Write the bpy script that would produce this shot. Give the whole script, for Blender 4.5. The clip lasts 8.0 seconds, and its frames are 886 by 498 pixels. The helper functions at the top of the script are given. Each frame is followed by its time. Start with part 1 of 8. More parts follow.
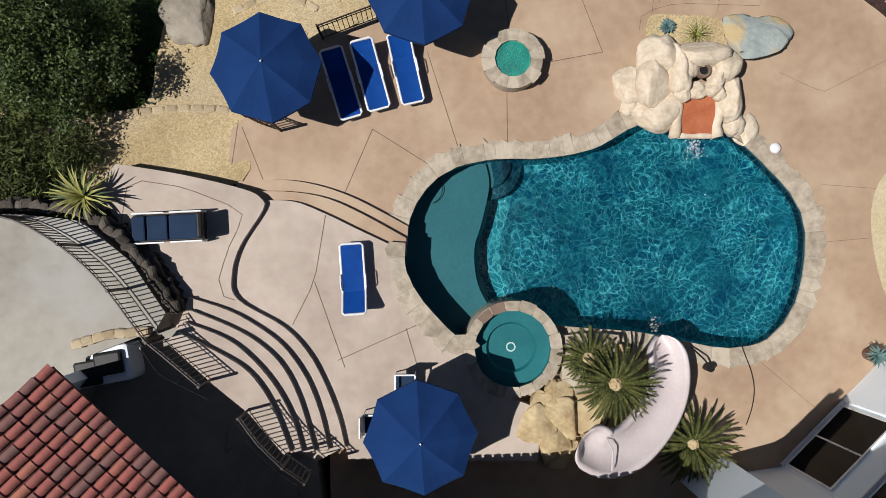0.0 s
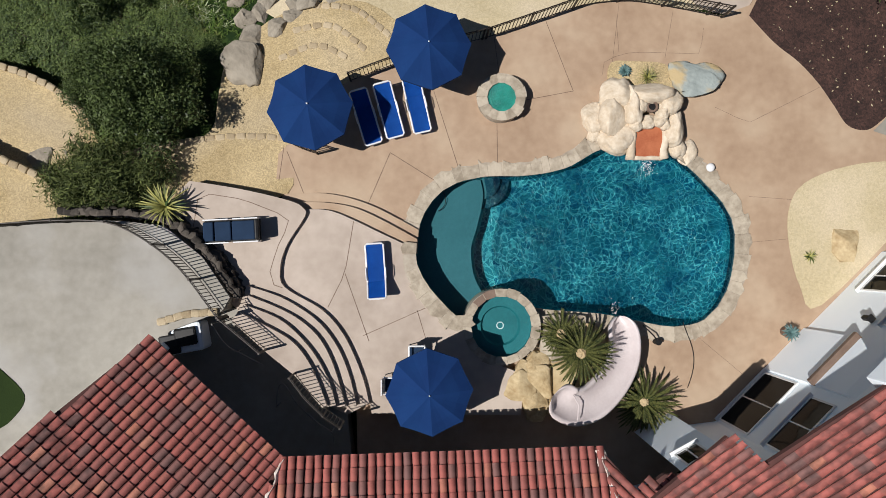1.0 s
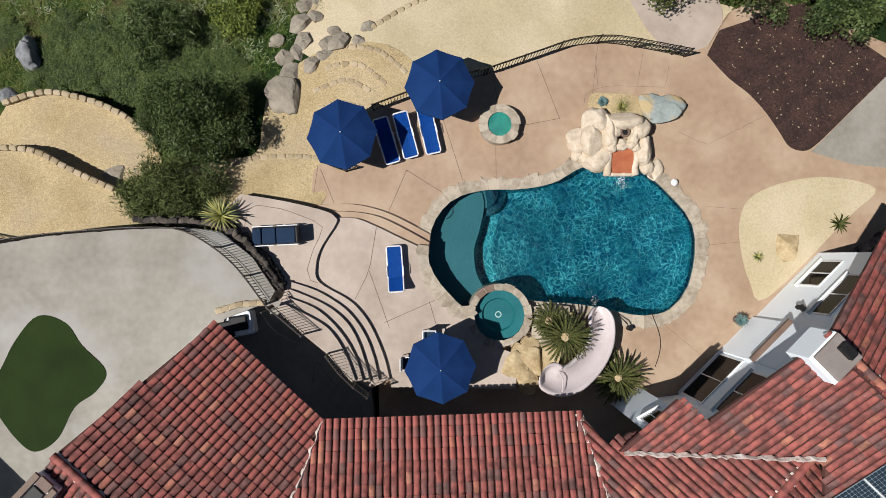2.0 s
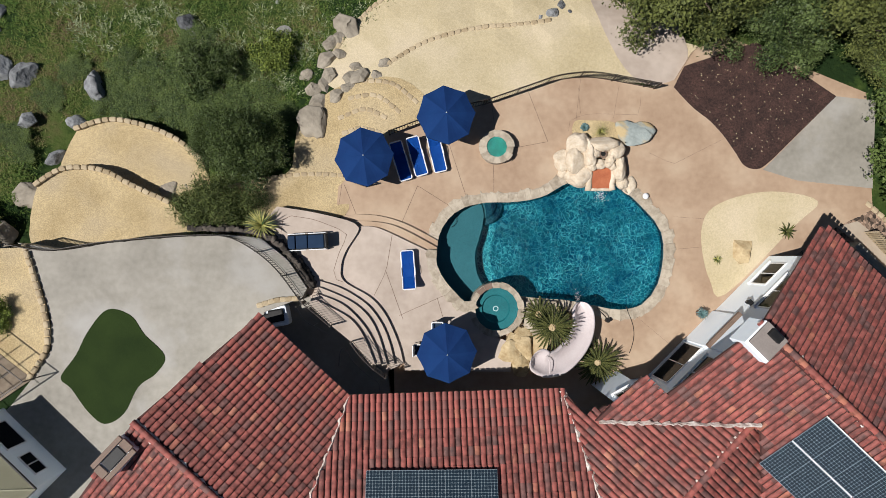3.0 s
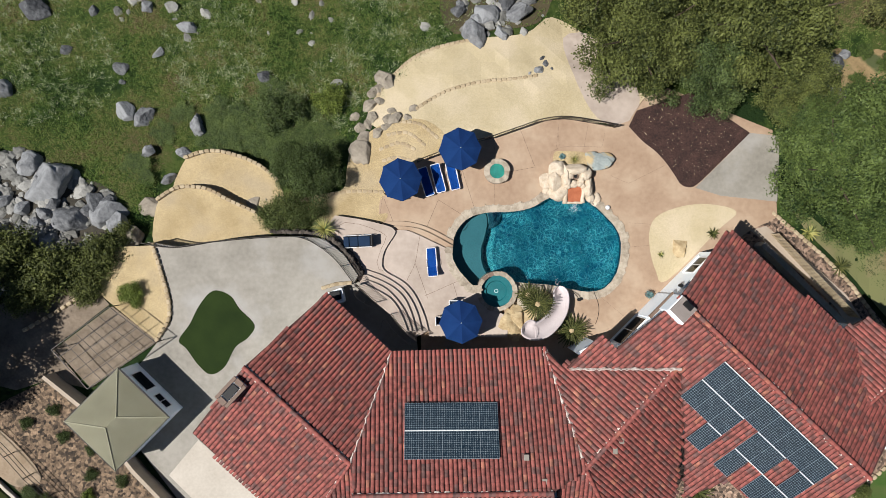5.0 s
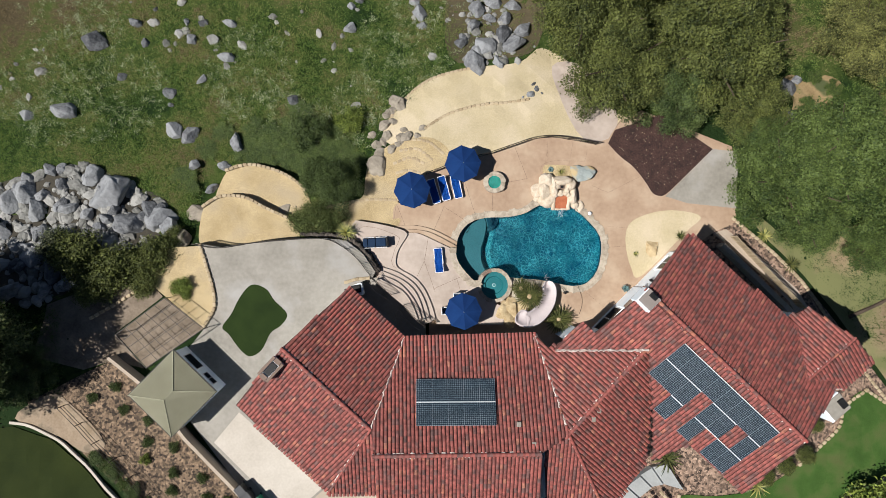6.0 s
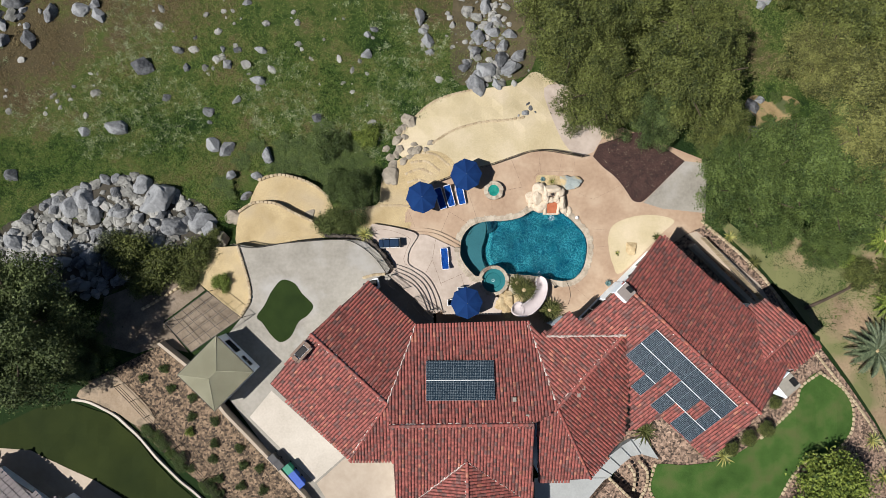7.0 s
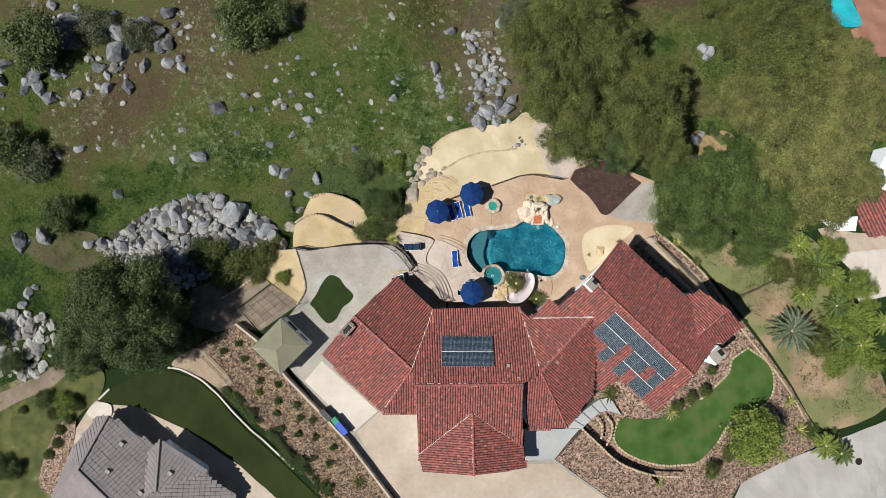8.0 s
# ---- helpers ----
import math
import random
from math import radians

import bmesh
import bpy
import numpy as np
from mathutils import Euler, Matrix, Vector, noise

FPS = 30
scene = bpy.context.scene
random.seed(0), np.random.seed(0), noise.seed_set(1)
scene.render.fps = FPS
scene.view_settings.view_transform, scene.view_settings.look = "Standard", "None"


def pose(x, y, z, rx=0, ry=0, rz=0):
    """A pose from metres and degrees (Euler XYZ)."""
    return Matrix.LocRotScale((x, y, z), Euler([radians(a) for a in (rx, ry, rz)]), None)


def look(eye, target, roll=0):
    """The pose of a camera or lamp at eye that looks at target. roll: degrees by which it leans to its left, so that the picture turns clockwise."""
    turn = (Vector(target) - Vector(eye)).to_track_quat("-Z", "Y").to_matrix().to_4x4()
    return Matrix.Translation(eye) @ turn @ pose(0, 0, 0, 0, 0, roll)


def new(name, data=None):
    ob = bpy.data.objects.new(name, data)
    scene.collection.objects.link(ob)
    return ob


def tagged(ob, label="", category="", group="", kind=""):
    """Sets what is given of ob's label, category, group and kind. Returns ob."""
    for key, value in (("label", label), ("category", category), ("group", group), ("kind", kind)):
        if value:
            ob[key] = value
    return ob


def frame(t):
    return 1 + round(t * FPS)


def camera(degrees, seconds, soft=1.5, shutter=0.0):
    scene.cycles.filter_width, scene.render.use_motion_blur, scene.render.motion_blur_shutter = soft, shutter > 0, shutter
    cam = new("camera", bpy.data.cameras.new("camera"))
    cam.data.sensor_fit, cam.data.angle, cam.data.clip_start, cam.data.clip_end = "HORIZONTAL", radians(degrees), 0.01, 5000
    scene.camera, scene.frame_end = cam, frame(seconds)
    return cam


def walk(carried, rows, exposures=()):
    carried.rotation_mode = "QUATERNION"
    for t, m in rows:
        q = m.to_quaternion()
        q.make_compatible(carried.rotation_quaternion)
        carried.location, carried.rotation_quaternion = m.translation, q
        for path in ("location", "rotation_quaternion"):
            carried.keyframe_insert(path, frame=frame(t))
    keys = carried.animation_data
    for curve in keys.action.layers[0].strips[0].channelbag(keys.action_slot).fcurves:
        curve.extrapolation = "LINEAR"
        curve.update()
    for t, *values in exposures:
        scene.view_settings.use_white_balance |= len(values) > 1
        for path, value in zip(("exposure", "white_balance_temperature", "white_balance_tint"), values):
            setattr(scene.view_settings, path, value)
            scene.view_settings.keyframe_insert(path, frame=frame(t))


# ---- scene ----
cam = camera(70.0, 8.0, 0.55)
PATH = [
    (0.0, 0.00, 0.00, 18.21, 0.67, -1.73, 0.0),
    (0.5, -0.10, -0.03, 20.56, 0.67, -1.73, 0.0),
    (1.0, -0.26, -0.10, 22.93, 0.67, -1.73, 0.0),
    (1.5, -0.54, -0.16, 25.03, 0.67, -1.73, 0.0),
    (2.8, -1.03, 0.07, 31.35, 0.67, -1.73, 0.0),
    (3.0, -1.16, 0.06, 32.23, 0.67, -1.73, 0.0),
    (3.5, -1.48, -0.07, 35.17, 0.67, -1.73, 0.0),
    (4.0, -1.74, 0.04, 37.84, 0.67, -1.73, 0.0),
    (4.5, -2.14, 0.03, 40.78, 0.67, -1.73, 0.0),
    (4.7, -2.26, -0.06, 41.77, 0.67, -1.73, 0.0),
    (5.8, -3.02, -0.43, 49.01, 0.67, -1.73, 0.0),
    (6.0, -3.09, -0.30, 50.49, 0.67, -1.73, 0.0),
    (6.5, -3.46, -0.44, 53.97, 0.67, -1.73, 0.0),
    (7.0, -3.82, -0.41, 57.74, 0.67, -1.73, 0.0),
    (7.5, -4.28, -0.28, 61.22, 0.67, -1.73, 0.0),
    (7.7, -4.56, -0.13, 63.58, 0.67, -1.73, 0.0),
    (7.8, -4.73, -0.31, 66.45, 0.67, -1.73, 0.0),
    (7.9, -5.10, -0.34, 70.38, 0.67, -1.73, 0.0),
    (8.0, -5.55, -0.32, 74.28, 0.67, -1.73, 0.0),
]
walk(cam, [(t, pose(x, y, z, rx, ry, rz)) for t, x, y, z, rx, ry, rz in PATH], [(0.0, 0.03), (3.5, 0.17), (8.0, 0.31)])

# ---- light ----
world = bpy.data.worlds.new("world")
scene.world = world
world.use_nodes = True
wn = world.node_tree.nodes
sky = wn.new("ShaderNodeTexSky")
sky.sky_type, sky.sun_disc = "NISHITA", False
sky.sun_elevation, sky.sun_rotation = radians(55.5), radians(256)
sky.altitude, sky.air_density, sky.dust_density = 1200, 0.7, 0.3
world.node_tree.links.new(sky.outputs["Color"], wn["Background"].inputs["Color"])
wn["Background"].inputs["Strength"].default_value = 0.045
sun = new("sun", bpy.data.lights.new("sun", "SUN"))
sun.data.energy, sun.data.angle, sun.data.color = 5.0, radians(0.5), (0.98, 0.95, 0.92)
sun.matrix_world = look((-0.968 * 34.4, -0.25 * 34.4, 50), (0, 0, 0))


# ---- materials ----
def surface(name, dark, light, scale=1.5, fine=25.0, rough=0.8, bump=0.2, metal=0.0, spot=None, spot_at=(0.62, 0.72), spot_scale=0.35, vary=None, dist=0.01, vamt=0.75):
    """Principled surface with broad and fine variation; vary 'object' or 'island' shifts the colour piece by piece."""
    m = bpy.data.materials.new(name)
    m.use_nodes = True
    nt = m.node_tree
    N, L = nt.nodes, nt.links
    p = N["Principled BSDF"]
    p.inputs["Roughness"].default_value, p.inputs["Metallic"].default_value = rough, metal
    co = N.new("ShaderNodeTexCoord")

    def noise_tex(sc, detail=4.0):
        n = N.new("ShaderNodeTexNoise")
        n.inputs["Scale"].default_value, n.inputs["Detail"].default_value = sc, detail
        L.new(co.outputs["Object"], n.inputs["Vector"])
        return n.outputs["Fac"]
    broad, grain = noise_tex(scale), noise_tex(fine, 6.0)
    mix = N.new("ShaderNodeMath")
    mix.operation = "MULTIPLY_ADD"
    L.new(grain, mix.inputs[0])
    mix.inputs[1].default_value = 0.55
    L.new(broad, mix.inputs[2])
    fac = mix.outputs[0]
    if vary:
        info = N.new("ShaderNodeObjectInfo" if vary == "object" else "ShaderNodeNewGeometry")
        add = N.new("ShaderNodeMath")
        add.operation = "MULTIPLY_ADD"
        L.new(info.outputs["Random" if vary == "object" else "Random Per Island"], add.inputs[0])
        add.inputs[1].default_value = vamt
        L.new(fac, add.inputs[2])
        sub = N.new("ShaderNodeMath")
        sub.operation = "SUBTRACT"
        L.new(add.outputs[0], sub.inputs[0])
        sub.inputs[1].default_value = vamt / 2
        fac = sub.outputs[0]
    ramp = N.new("ShaderNodeValToRGB")
    ramp.color_ramp.elements[0].position, ramp.color_ramp.elements[1].position = 0.45, 1.0
    ramp.color_ramp.elements[0].color, ramp.color_ramp.elements[1].color = (*dark, 1), (*light, 1)
    L.new(fac, ramp.inputs["Fac"])
    out = ramp.outputs["Color"]
    if spot:
        sp = noise_tex(spot_scale, 5.0)
        mr = N.new("ShaderNodeMapRange")
        mr.inputs["From Min"].default_value, mr.inputs["From Max"].default_value = spot_at
        L.new(sp, mr.inputs["Value"])
        mc = N.new("ShaderNodeMix")
        mc.data_type = "RGBA"
        L.new(mr.outputs["Result"], mc.inputs["Factor"])
        L.new(out, mc.inputs["A"])
        mc.inputs["B"].default_value = (*spot, 1)
        out = mc.outputs["Result"]
    L.new(out, p.inputs["Base Color"])
    if bump:
        b = N.new("ShaderNodeBump")
        b.inputs["Strength"].default_value, b.inputs["Distance"].default_value = bump, dist
        L.new(grain, b.inputs["Height"])
        L.new(b.outputs["Normal"], p.inputs["Normal"])
    return m


PINK = surface("salmon_concrete", (0.285, 0.188, 0.120), (0.435, 0.315, 0.215), 0.35, 3, 0.75, 0.05, spot=(0.44, 0.338, 0.238), spot_at=(0.5, 0.75))
PALE = surface("pale_concrete", (0.327, 0.263, 0.213), (0.483, 0.405, 0.341), 0.5, 2.5, 0.8, 0.05)
GREY = surface("grey_concrete", (0.195, 0.180, 0.148), (0.318, 0.295, 0.252), 0.45, 3.5, 0.75, 0.08, spot=(0.36, 0.345, 0.32), spot_at=(0.55, 0.72), spot_scale=0.28)
TAN = surface("tan_concrete", (0.312, 0.248, 0.185), (0.426, 0.355, 0.277), 0.3, 2, 0.8, 0.05)
WHITEC = surface("fresh_concrete", (0.416, 0.368, 0.304), (0.544, 0.496, 0.424), 0.4, 6, 0.8, 0.1)
PAVE = surface("pale_paving", (0.26, 0.27, 0.26), (0.36, 0.37, 0.36), 0.4, 6, 0.8, 0.1)
JOINT = surface("joint_filler", (0.114, 0.071, 0.0497), (0.185, 0.128, 0.0923), 3, 30, 0.9, 0.1)
DG = surface("decomposed_granite", (0.30, 0.222, 0.108), (0.49, 0.385, 0.22), 0.5, 14, 0.95, 0.6, spot=(0.40, 0.32, 0.20), spot_at=(0.5, 0.7))
DGPALE = surface("pale_granite_fines", (0.41, 0.335, 0.195), (0.545, 0.46, 0.305), 0.35, 8, 0.95, 0.3, spot=(0.55, 0.46, 0.32), spot_at=(0.5, 0.7))
MULCH = surface("dark_mulch", (0.01534, 0.007157, 0.006134), (0.05882, 0.02815, 0.02146), 1.2, 18, 0.95, 0.8, dist=0.04)
GRAVEL = surface("river_gravel", (0.085, 0.052, 0.034), (0.26, 0.18, 0.13), 2.5, 9, 0.9, 0.9, dist=0.06)


def meadow(name, bump, vary, gain=1.0):
    """Wild grassland: deep green, fresh green and straw in patches of several sizes."""
    m = surface(name, (0.02, 0.03, 0.01), (0.05, 0.07, 0.02), 0.5, 4, 0.95, bump, dist=0.1)
    N, L = m.node_tree.nodes, m.node_tree.links
    co = N.new("ShaderNodeTexCoord")
    total = None
    for sc, detail, share in ((0.075, 4, 0.90), (0.45, 4, 0.60), (2.6, 5, 0.45)):
        n, k = N.new("ShaderNodeTexNoise"), N.new("ShaderNodeMath")
        n.inputs["Scale"].default_value, n.inputs["Detail"].default_value = sc, detail
        L.new(co.outputs["Object"], n.inputs["Vector"])
        k.operation = "MULTIPLY_ADD"
        k.inputs[1].default_value = share
        L.new(n.outputs["Fac"], k.inputs[0])
        if total:
            L.new(total, k.inputs[2])
        else:
            drift = N.new("ShaderNodeVectorMath")
            drift.operation = "DOT_PRODUCT"
            drift.inputs[1].default_value = (-0.0015, 0.0105, 0.0)
            L.new(co.outputs["Object"], drift.inputs[0])
            base = N.new("ShaderNodeMath")
            base.inputs[1].default_value = -0.635
            L.new(drift.outputs["Value"], base.inputs[0])
            away, dry, sere = N.new("ShaderNodeVectorMath"), N.new("ShaderNodeMapRange"), N.new("ShaderNodeMath")
            away.operation = "DISTANCE"
            away.inputs[1].default_value = (-42.0, 17.0, -3.0)
            L.new(co.outputs["Object"], away.inputs[0])
            dry.interpolation_type = "SMOOTHSTEP"
            dry.inputs["From Min"].default_value, dry.inputs["From Max"].default_value = 11.0, 2.0
            dry.inputs["To Max"].default_value = 0.12
            L.new(away.outputs["Value"], dry.inputs["Value"])
            L.new(base.outputs[0], sere.inputs[0])
            L.new(dry.outputs["Result"], sere.inputs[1])
            L.new(sere.outputs[0], k.inputs[2])
        total = k.outputs[0]
    if vary:
        geo, k = N.new("ShaderNodeNewGeometry"), N.new("ShaderNodeMath")
        k.operation = "MULTIPLY_ADD"
        k.inputs[1].default_value = vary
        L.new(geo.outputs["Random Per Island"], k.inputs[0])
        L.new(total, k.inputs[2])
        total = k.outputs[0]
    ramp = N.new("ShaderNodeValToRGB")
    cr = ramp.color_ramp
    cr.elements[0].position, cr.elements[1].position = 0.34, 0.80
    cr.elements[0].color, cr.elements[1].color = (0.014 * gain, 0.034 * gain, 0.007 * gain, 1), (0.10 * gain, 0.078 * gain, 0.04 * gain, 1)
    for at, col in ((0.46, (0.040, 0.073, 0.014)), (0.57, (0.074, 0.107, 0.024)), (0.68, (0.100, 0.112, 0.034))):
        cr.elements.new(at).color = (*[c * gain for c in col], 1)
    L.new(total, ramp.inputs["Fac"])
    L.new(ramp.outputs["Color"], N["Principled BSDF"].inputs["Base Color"])
    return m


HILL = meadow("meadow_soil", 0.8, 0.0, 0.70)
TURF = surface("artificial_turf", (0.009, 0.020, 0.003), (0.022, 0.040, 0.007), 0.6, 30, 0.9, 0.6, dist=0.02)
NLAWN = surface("olive_lawn", (0.0095, 0.0175, 0.0024), (0.026, 0.036, 0.006), 0.25, 14, 0.9, 0.5, dist=0.02)
LAWN = surface("mown_lawn", (0.0213, 0.0532, 0.00852), (0.0604, 0.121, 0.0249), 0.5, 14, 0.9, 0.7, dist=0.03, spot=(0.075, 0.095, 0.03), spot_at=(0.5, 0.7), spot_scale=0.5)
ASPH = surface("pale_road", (0.27, 0.255, 0.232), (0.375, 0.36, 0.33), 0.25, 9, 0.9, 0.2)
STONE = surface("flagstone", (0.25, 0.205, 0.15), (0.47, 0.405, 0.315), 3.2, 9, 0.85, 0.6, vary="object", vamt=0.4, dist=0.03)
MORTARBED = surface("pale_mortar", (0.27, 0.22, 0.165), (0.44, 0.385, 0.31), 1.8, 9, 0.9, 0.4)
EDGE = surface("edging_stone", (0.29, 0.22, 0.13), (0.48, 0.39, 0.26), 2.5, 16, 0.9, 0.5, vary="object", vamt=0.4)
BOULDER = surface("granite_boulder", (0.072, 0.075, 0.08), (0.26, 0.267, 0.272), 1.1, 4.5, 0.9, 0.9, vary="object", dist=0.08, vamt=0.6)
BUFFROCK = surface("buff_granite", (0.17, 0.145, 0.11), (0.33, 0.29, 0.23), 0.8, 4, 0.9, 0.8, dist=0.06)
TANROCK = surface("tan_rock", (0.29, 0.195, 0.088), (0.53, 0.42, 0.25), 1.6, 6, 0.85, 0.6, dist=0.04)
CREAM = surface("cream_rock", (0.44, 0.34, 0.23), (0.66, 0.575, 0.455), 1.6, 6, 0.85, 0.5, dist=0.03)
BLUEROCK = surface("blue_green_rock", (0.20, 0.23, 0.22), (0.36, 0.40, 0.38), 1.2, 6, 0.8, 0.6, spot=(0.42, 0.32, 0.17), spot_at=(0.50, 0.60), spot_scale=0.8, dist=0.05)
RUST = surface("orange_slab", (0.298, 0.071, 0.0249), (0.426, 0.135, 0.0568), 2, 14, 0.6, 0.4)


BANK = surface("bank_gravel", (0.05, 0.033, 0.019), (0.20, 0.138, 0.088), 2.0, 9, 0.9, 0.9, dist=0.06)


def pebbled(m, scale, amount):
    """Breaks a surface into small stones of differing tone."""
    N, L = m.node_tree.nodes, m.node_tree.links
    p = N["Principled BSDF"]
    old = p.inputs["Base Color"].links[0].from_socket
    co, vo, mr, mul = N.new("ShaderNodeTexCoord"), N.new("ShaderNodeTexVoronoi"), N.new("ShaderNodeMapRange"), N.new("ShaderNodeVectorMath")
    vo.inputs["Scale"].default_value = scale
    L.new(co.outputs["Object"], vo.inputs["Vector"])
    sep = N.new("ShaderNodeSeparateColor")
    L.new(vo.outputs["Color"], sep.inputs[0])
    mr.inputs["To Min"].default_value, mr.inputs["To Max"].default_value = 1 - amount, 1 + amount
    L.new(sep.outputs[0], mr.inputs["Value"])
    mul.operation = "SCALE"
    L.new(old, mul.inputs[0])
    L.new(mr.outputs["Result"], mul.inputs["Scale"])
    L.new(mul.outputs[0], p.inputs["Base Color"])


pebbled(DG, 30, 0.25)
pebbled(DGPALE, 24, 0.10)
pebbled(GRAVEL, 6, 0.85)
pebbled(BANK, 6, 0.85)
pebbled(MULCH, 14, 0.45)


def tile_material(name, vary):
    """Fired clay: most tiles red or grey-brown, a few bright orange."""
    m = surface(name, (0.13, 0.056, 0.050), (0.32, 0.102, 0.086), 0.45, 8, 0.75, 0.35, spot=(0.52, 0.38, 0.31), spot_at=(0.69, 0.78), spot_scale=3.6)
    N, L = m.node_tree.nodes, m.node_tree.links
    info = N.new("ShaderNodeObjectInfo" if vary == "object" else "ShaderNodeNewGeometry")
    ramp = N.new("ShaderNodeValToRGB")
    cr = ramp.color_ramp
    cr.elements[0].position, cr.elements[0].color = 0.0, (0.125, 0.078, 0.070, 1)
    cr.elements[1].position, cr.elements[1].color = 1.0, (0.47, 0.20, 0.125, 1)
    for at, col in ((0.13, (0.165, 0.082, 0.072)), (0.30, (0.27, 0.076, 0.060)), (0.70, (0.365, 0.090, 0.069)), (0.93, (0.315, 0.090, 0.072)), (0.97, (0.45, 0.16, 0.092))):
        e = cr.elements.new(at)
        e.color = (*col, 1)
    L.new(info.outputs["Random" if vary == "object" else "Random Per Island"], ramp.inputs["Fac"])
    old = N["Principled BSDF"].inputs["Base Color"].links[0].from_socket
    mx = N.new("ShaderNodeMix")
    mx.data_type = "RGBA"
    mx.inputs["Factor"].default_value = 0.68
    L.new(old, mx.inputs["A"])
    L.new(ramp.outputs["Color"], mx.inputs["B"])
    co, soot, mr, mul = N.new("ShaderNodeTexCoord"), N.new("ShaderNodeTexNoise"), N.new("ShaderNodeMapRange"), N.new("ShaderNodeVectorMath")
    soot.inputs["Scale"].default_value, soot.inputs["Detail"].default_value = 3.4, 7
    L.new(co.outputs["Object"], soot.inputs["Vector"])
    mr.inputs["From Min"].default_value, mr.inputs["From Max"].default_value = 0.36, 0.62
    mr.inputs["To Min"].default_value, mr.inputs["To Max"].default_value = 0.46, 1.06
    L.new(soot.outputs["Fac"], mr.inputs["Value"])
    mul.operation = "SCALE"
    L.new(mx.outputs["Result"], mul.inputs[0])
    L.new(mr.outputs["Result"], mul.inputs["Scale"])
    L.new(mul.outputs[0], N["Principled BSDF"].inputs["Base Color"])
    return m


TILE_P, TILE_J = tile_material("clay_tile", "object"), tile_material("clay_tile_field", "island")
# clay pans far darker than the tiles: gap shade put into their colour
UNDER = surface("gap_shade_clay_pans", (0.045, 0.019, 0.016), (0.10, 0.036, 0.030), 1, 10, 0.9, 0.2)
MORTAR = surface("ridge_mortar", (0.34, 0.24, 0.19), (0.74, 0.68, 0.62), 3.5, 14, 0.9, 0.5)
WHITE = surface("white_stucco", (0.85, 0.93, 0.985), (0.91, 0.965, 1.0), 0.8, 30, 0.85, 0.25)
TRIM = surface("white_trim", (0.7, 0.7, 0.69), (0.82, 0.82, 0.8), 1, 20, 0.5, 0.05)
NAVY = surface("navy_canvas", (0.003, 0.019, 0.088), (0.005, 0.033, 0.125), 0.9, 60, 0.9, 0.1)
BLUE = surface("blue_sling", (0.0034, 0.0638, 0.34), (0.0085, 0.111, 0.493), 1.5, 80, 0.7, 0.1)
SLATE = surface("slate_cushion", (0.0071, 0.0199, 0.0461), (0.0142, 0.0355, 0.0781), 1.5, 60, 0.8, 0.1)
FRAME = surface("white_tube", (0.646, 0.665, 0.684), (0.779, 0.779, 0.779), 2, 30, 0.35, 0.0)
IRON = surface("dark_iron", (0.0128, 0.00994, 0.00852), (0.0355, 0.027, 0.0213), 3, 40, 0.5, 0.1, metal=0.3)
GREYIRON = surface("weathered_rail", (0.142, 0.135, 0.121), (0.227, 0.213, 0.192), 3, 40, 0.45, 0.1, metal=0.4)
SLIDE = surface("slide_gelcoat", (0.51, 0.442, 0.433), (0.612, 0.544, 0.535), 0.9, 12, 0.35, 0.05)
POOLFIN = surface("pool_plaster", (0.035, 0.29, 0.33), (0.08, 0.50, 0.54), 1.1, 5, 0.7, 0.3, dist=0.05)
WATERTILE = surface("waterline_tile", (0.008, 0.035, 0.05), (0.02, 0.075, 0.10), 3, 16, 0.4, 0.1)
SHELF = surface("shelf_plaster", (0.022, 0.115, 0.14), (0.035, 0.15, 0.18), 0.5, 8, 0.7, 0.2)
SPAFIN = surface("spa_plaster", (0.01, 0.125, 0.14), (0.018, 0.175, 0.195), 0.8, 8, 0.6, 0.1)
GLASSBEAD = surface("teal_fire_glass", (0, 0.0852, 0.071), (0.0142, 0.298, 0.234), 2, 45, 0.25, 0.8, dist=0.02)
FROND = surface("cycad_frond", (0.01092, 0.02028, 0.00468), (0.0975, 0.1014, 0.02808), 2.5, 14, 0.75, 0.1, vary="island", vamt=0.55)
AGAVE = surface("variegated_agave", (0.028, 0.055, 0.010), (0.34, 0.32, 0.09), 3, 20, 0.6, 0.1, vary="island")
LEAF_OAK = surface("oak_leaf", (0.01507, 0.02434, 0.006954), (0.1368, 0.1553, 0.04172), 0.35, 1.8, 0.6, 0.0, vary="island", vamt=0.45)
LEAF_OLIVE = surface("olive_oak_leaf", (0.028, 0.0364, 0.0126), (0.21, 0.2128, 0.0672), 0.3, 1.6, 0.65, 0.0, vary="island", vamt=0.45)
LEAF_DARK = surface("dark_shrub_leaf", (0.0104, 0.0232, 0.007), (0.106, 0.144, 0.046), 0.5, 2.4, 0.5, 0.0, vary="island", vamt=0.45)
LEAF_LIME = surface("lime_shrub_leaf", (0.03, 0.055, 0.010), (0.21, 0.26, 0.05), 0.6, 4, 0.6, 0.0, vary="island")
LEAF_MID = surface("broadleaf_leaf", (0.0135, 0.03, 0.0075), (0.11, 0.152, 0.04), 0.5, 2.2, 0.6, 0.0, vary="island", vamt=0.45)
LEAF_GREY = surface("grey_sage_leaf", (0.0355, 0.0461, 0.0249), (0.142, 0.156, 0.0852), 0.5, 4, 0.7, 0.0, vary="island")
LEAF_RUST = surface("wispy_shrub_leaf", (0.0216, 0.0351, 0.0108), (0.1283, 0.1553, 0.0459), 0.6, 4, 0.7, 0.0, vary="island", vamt=0.5)
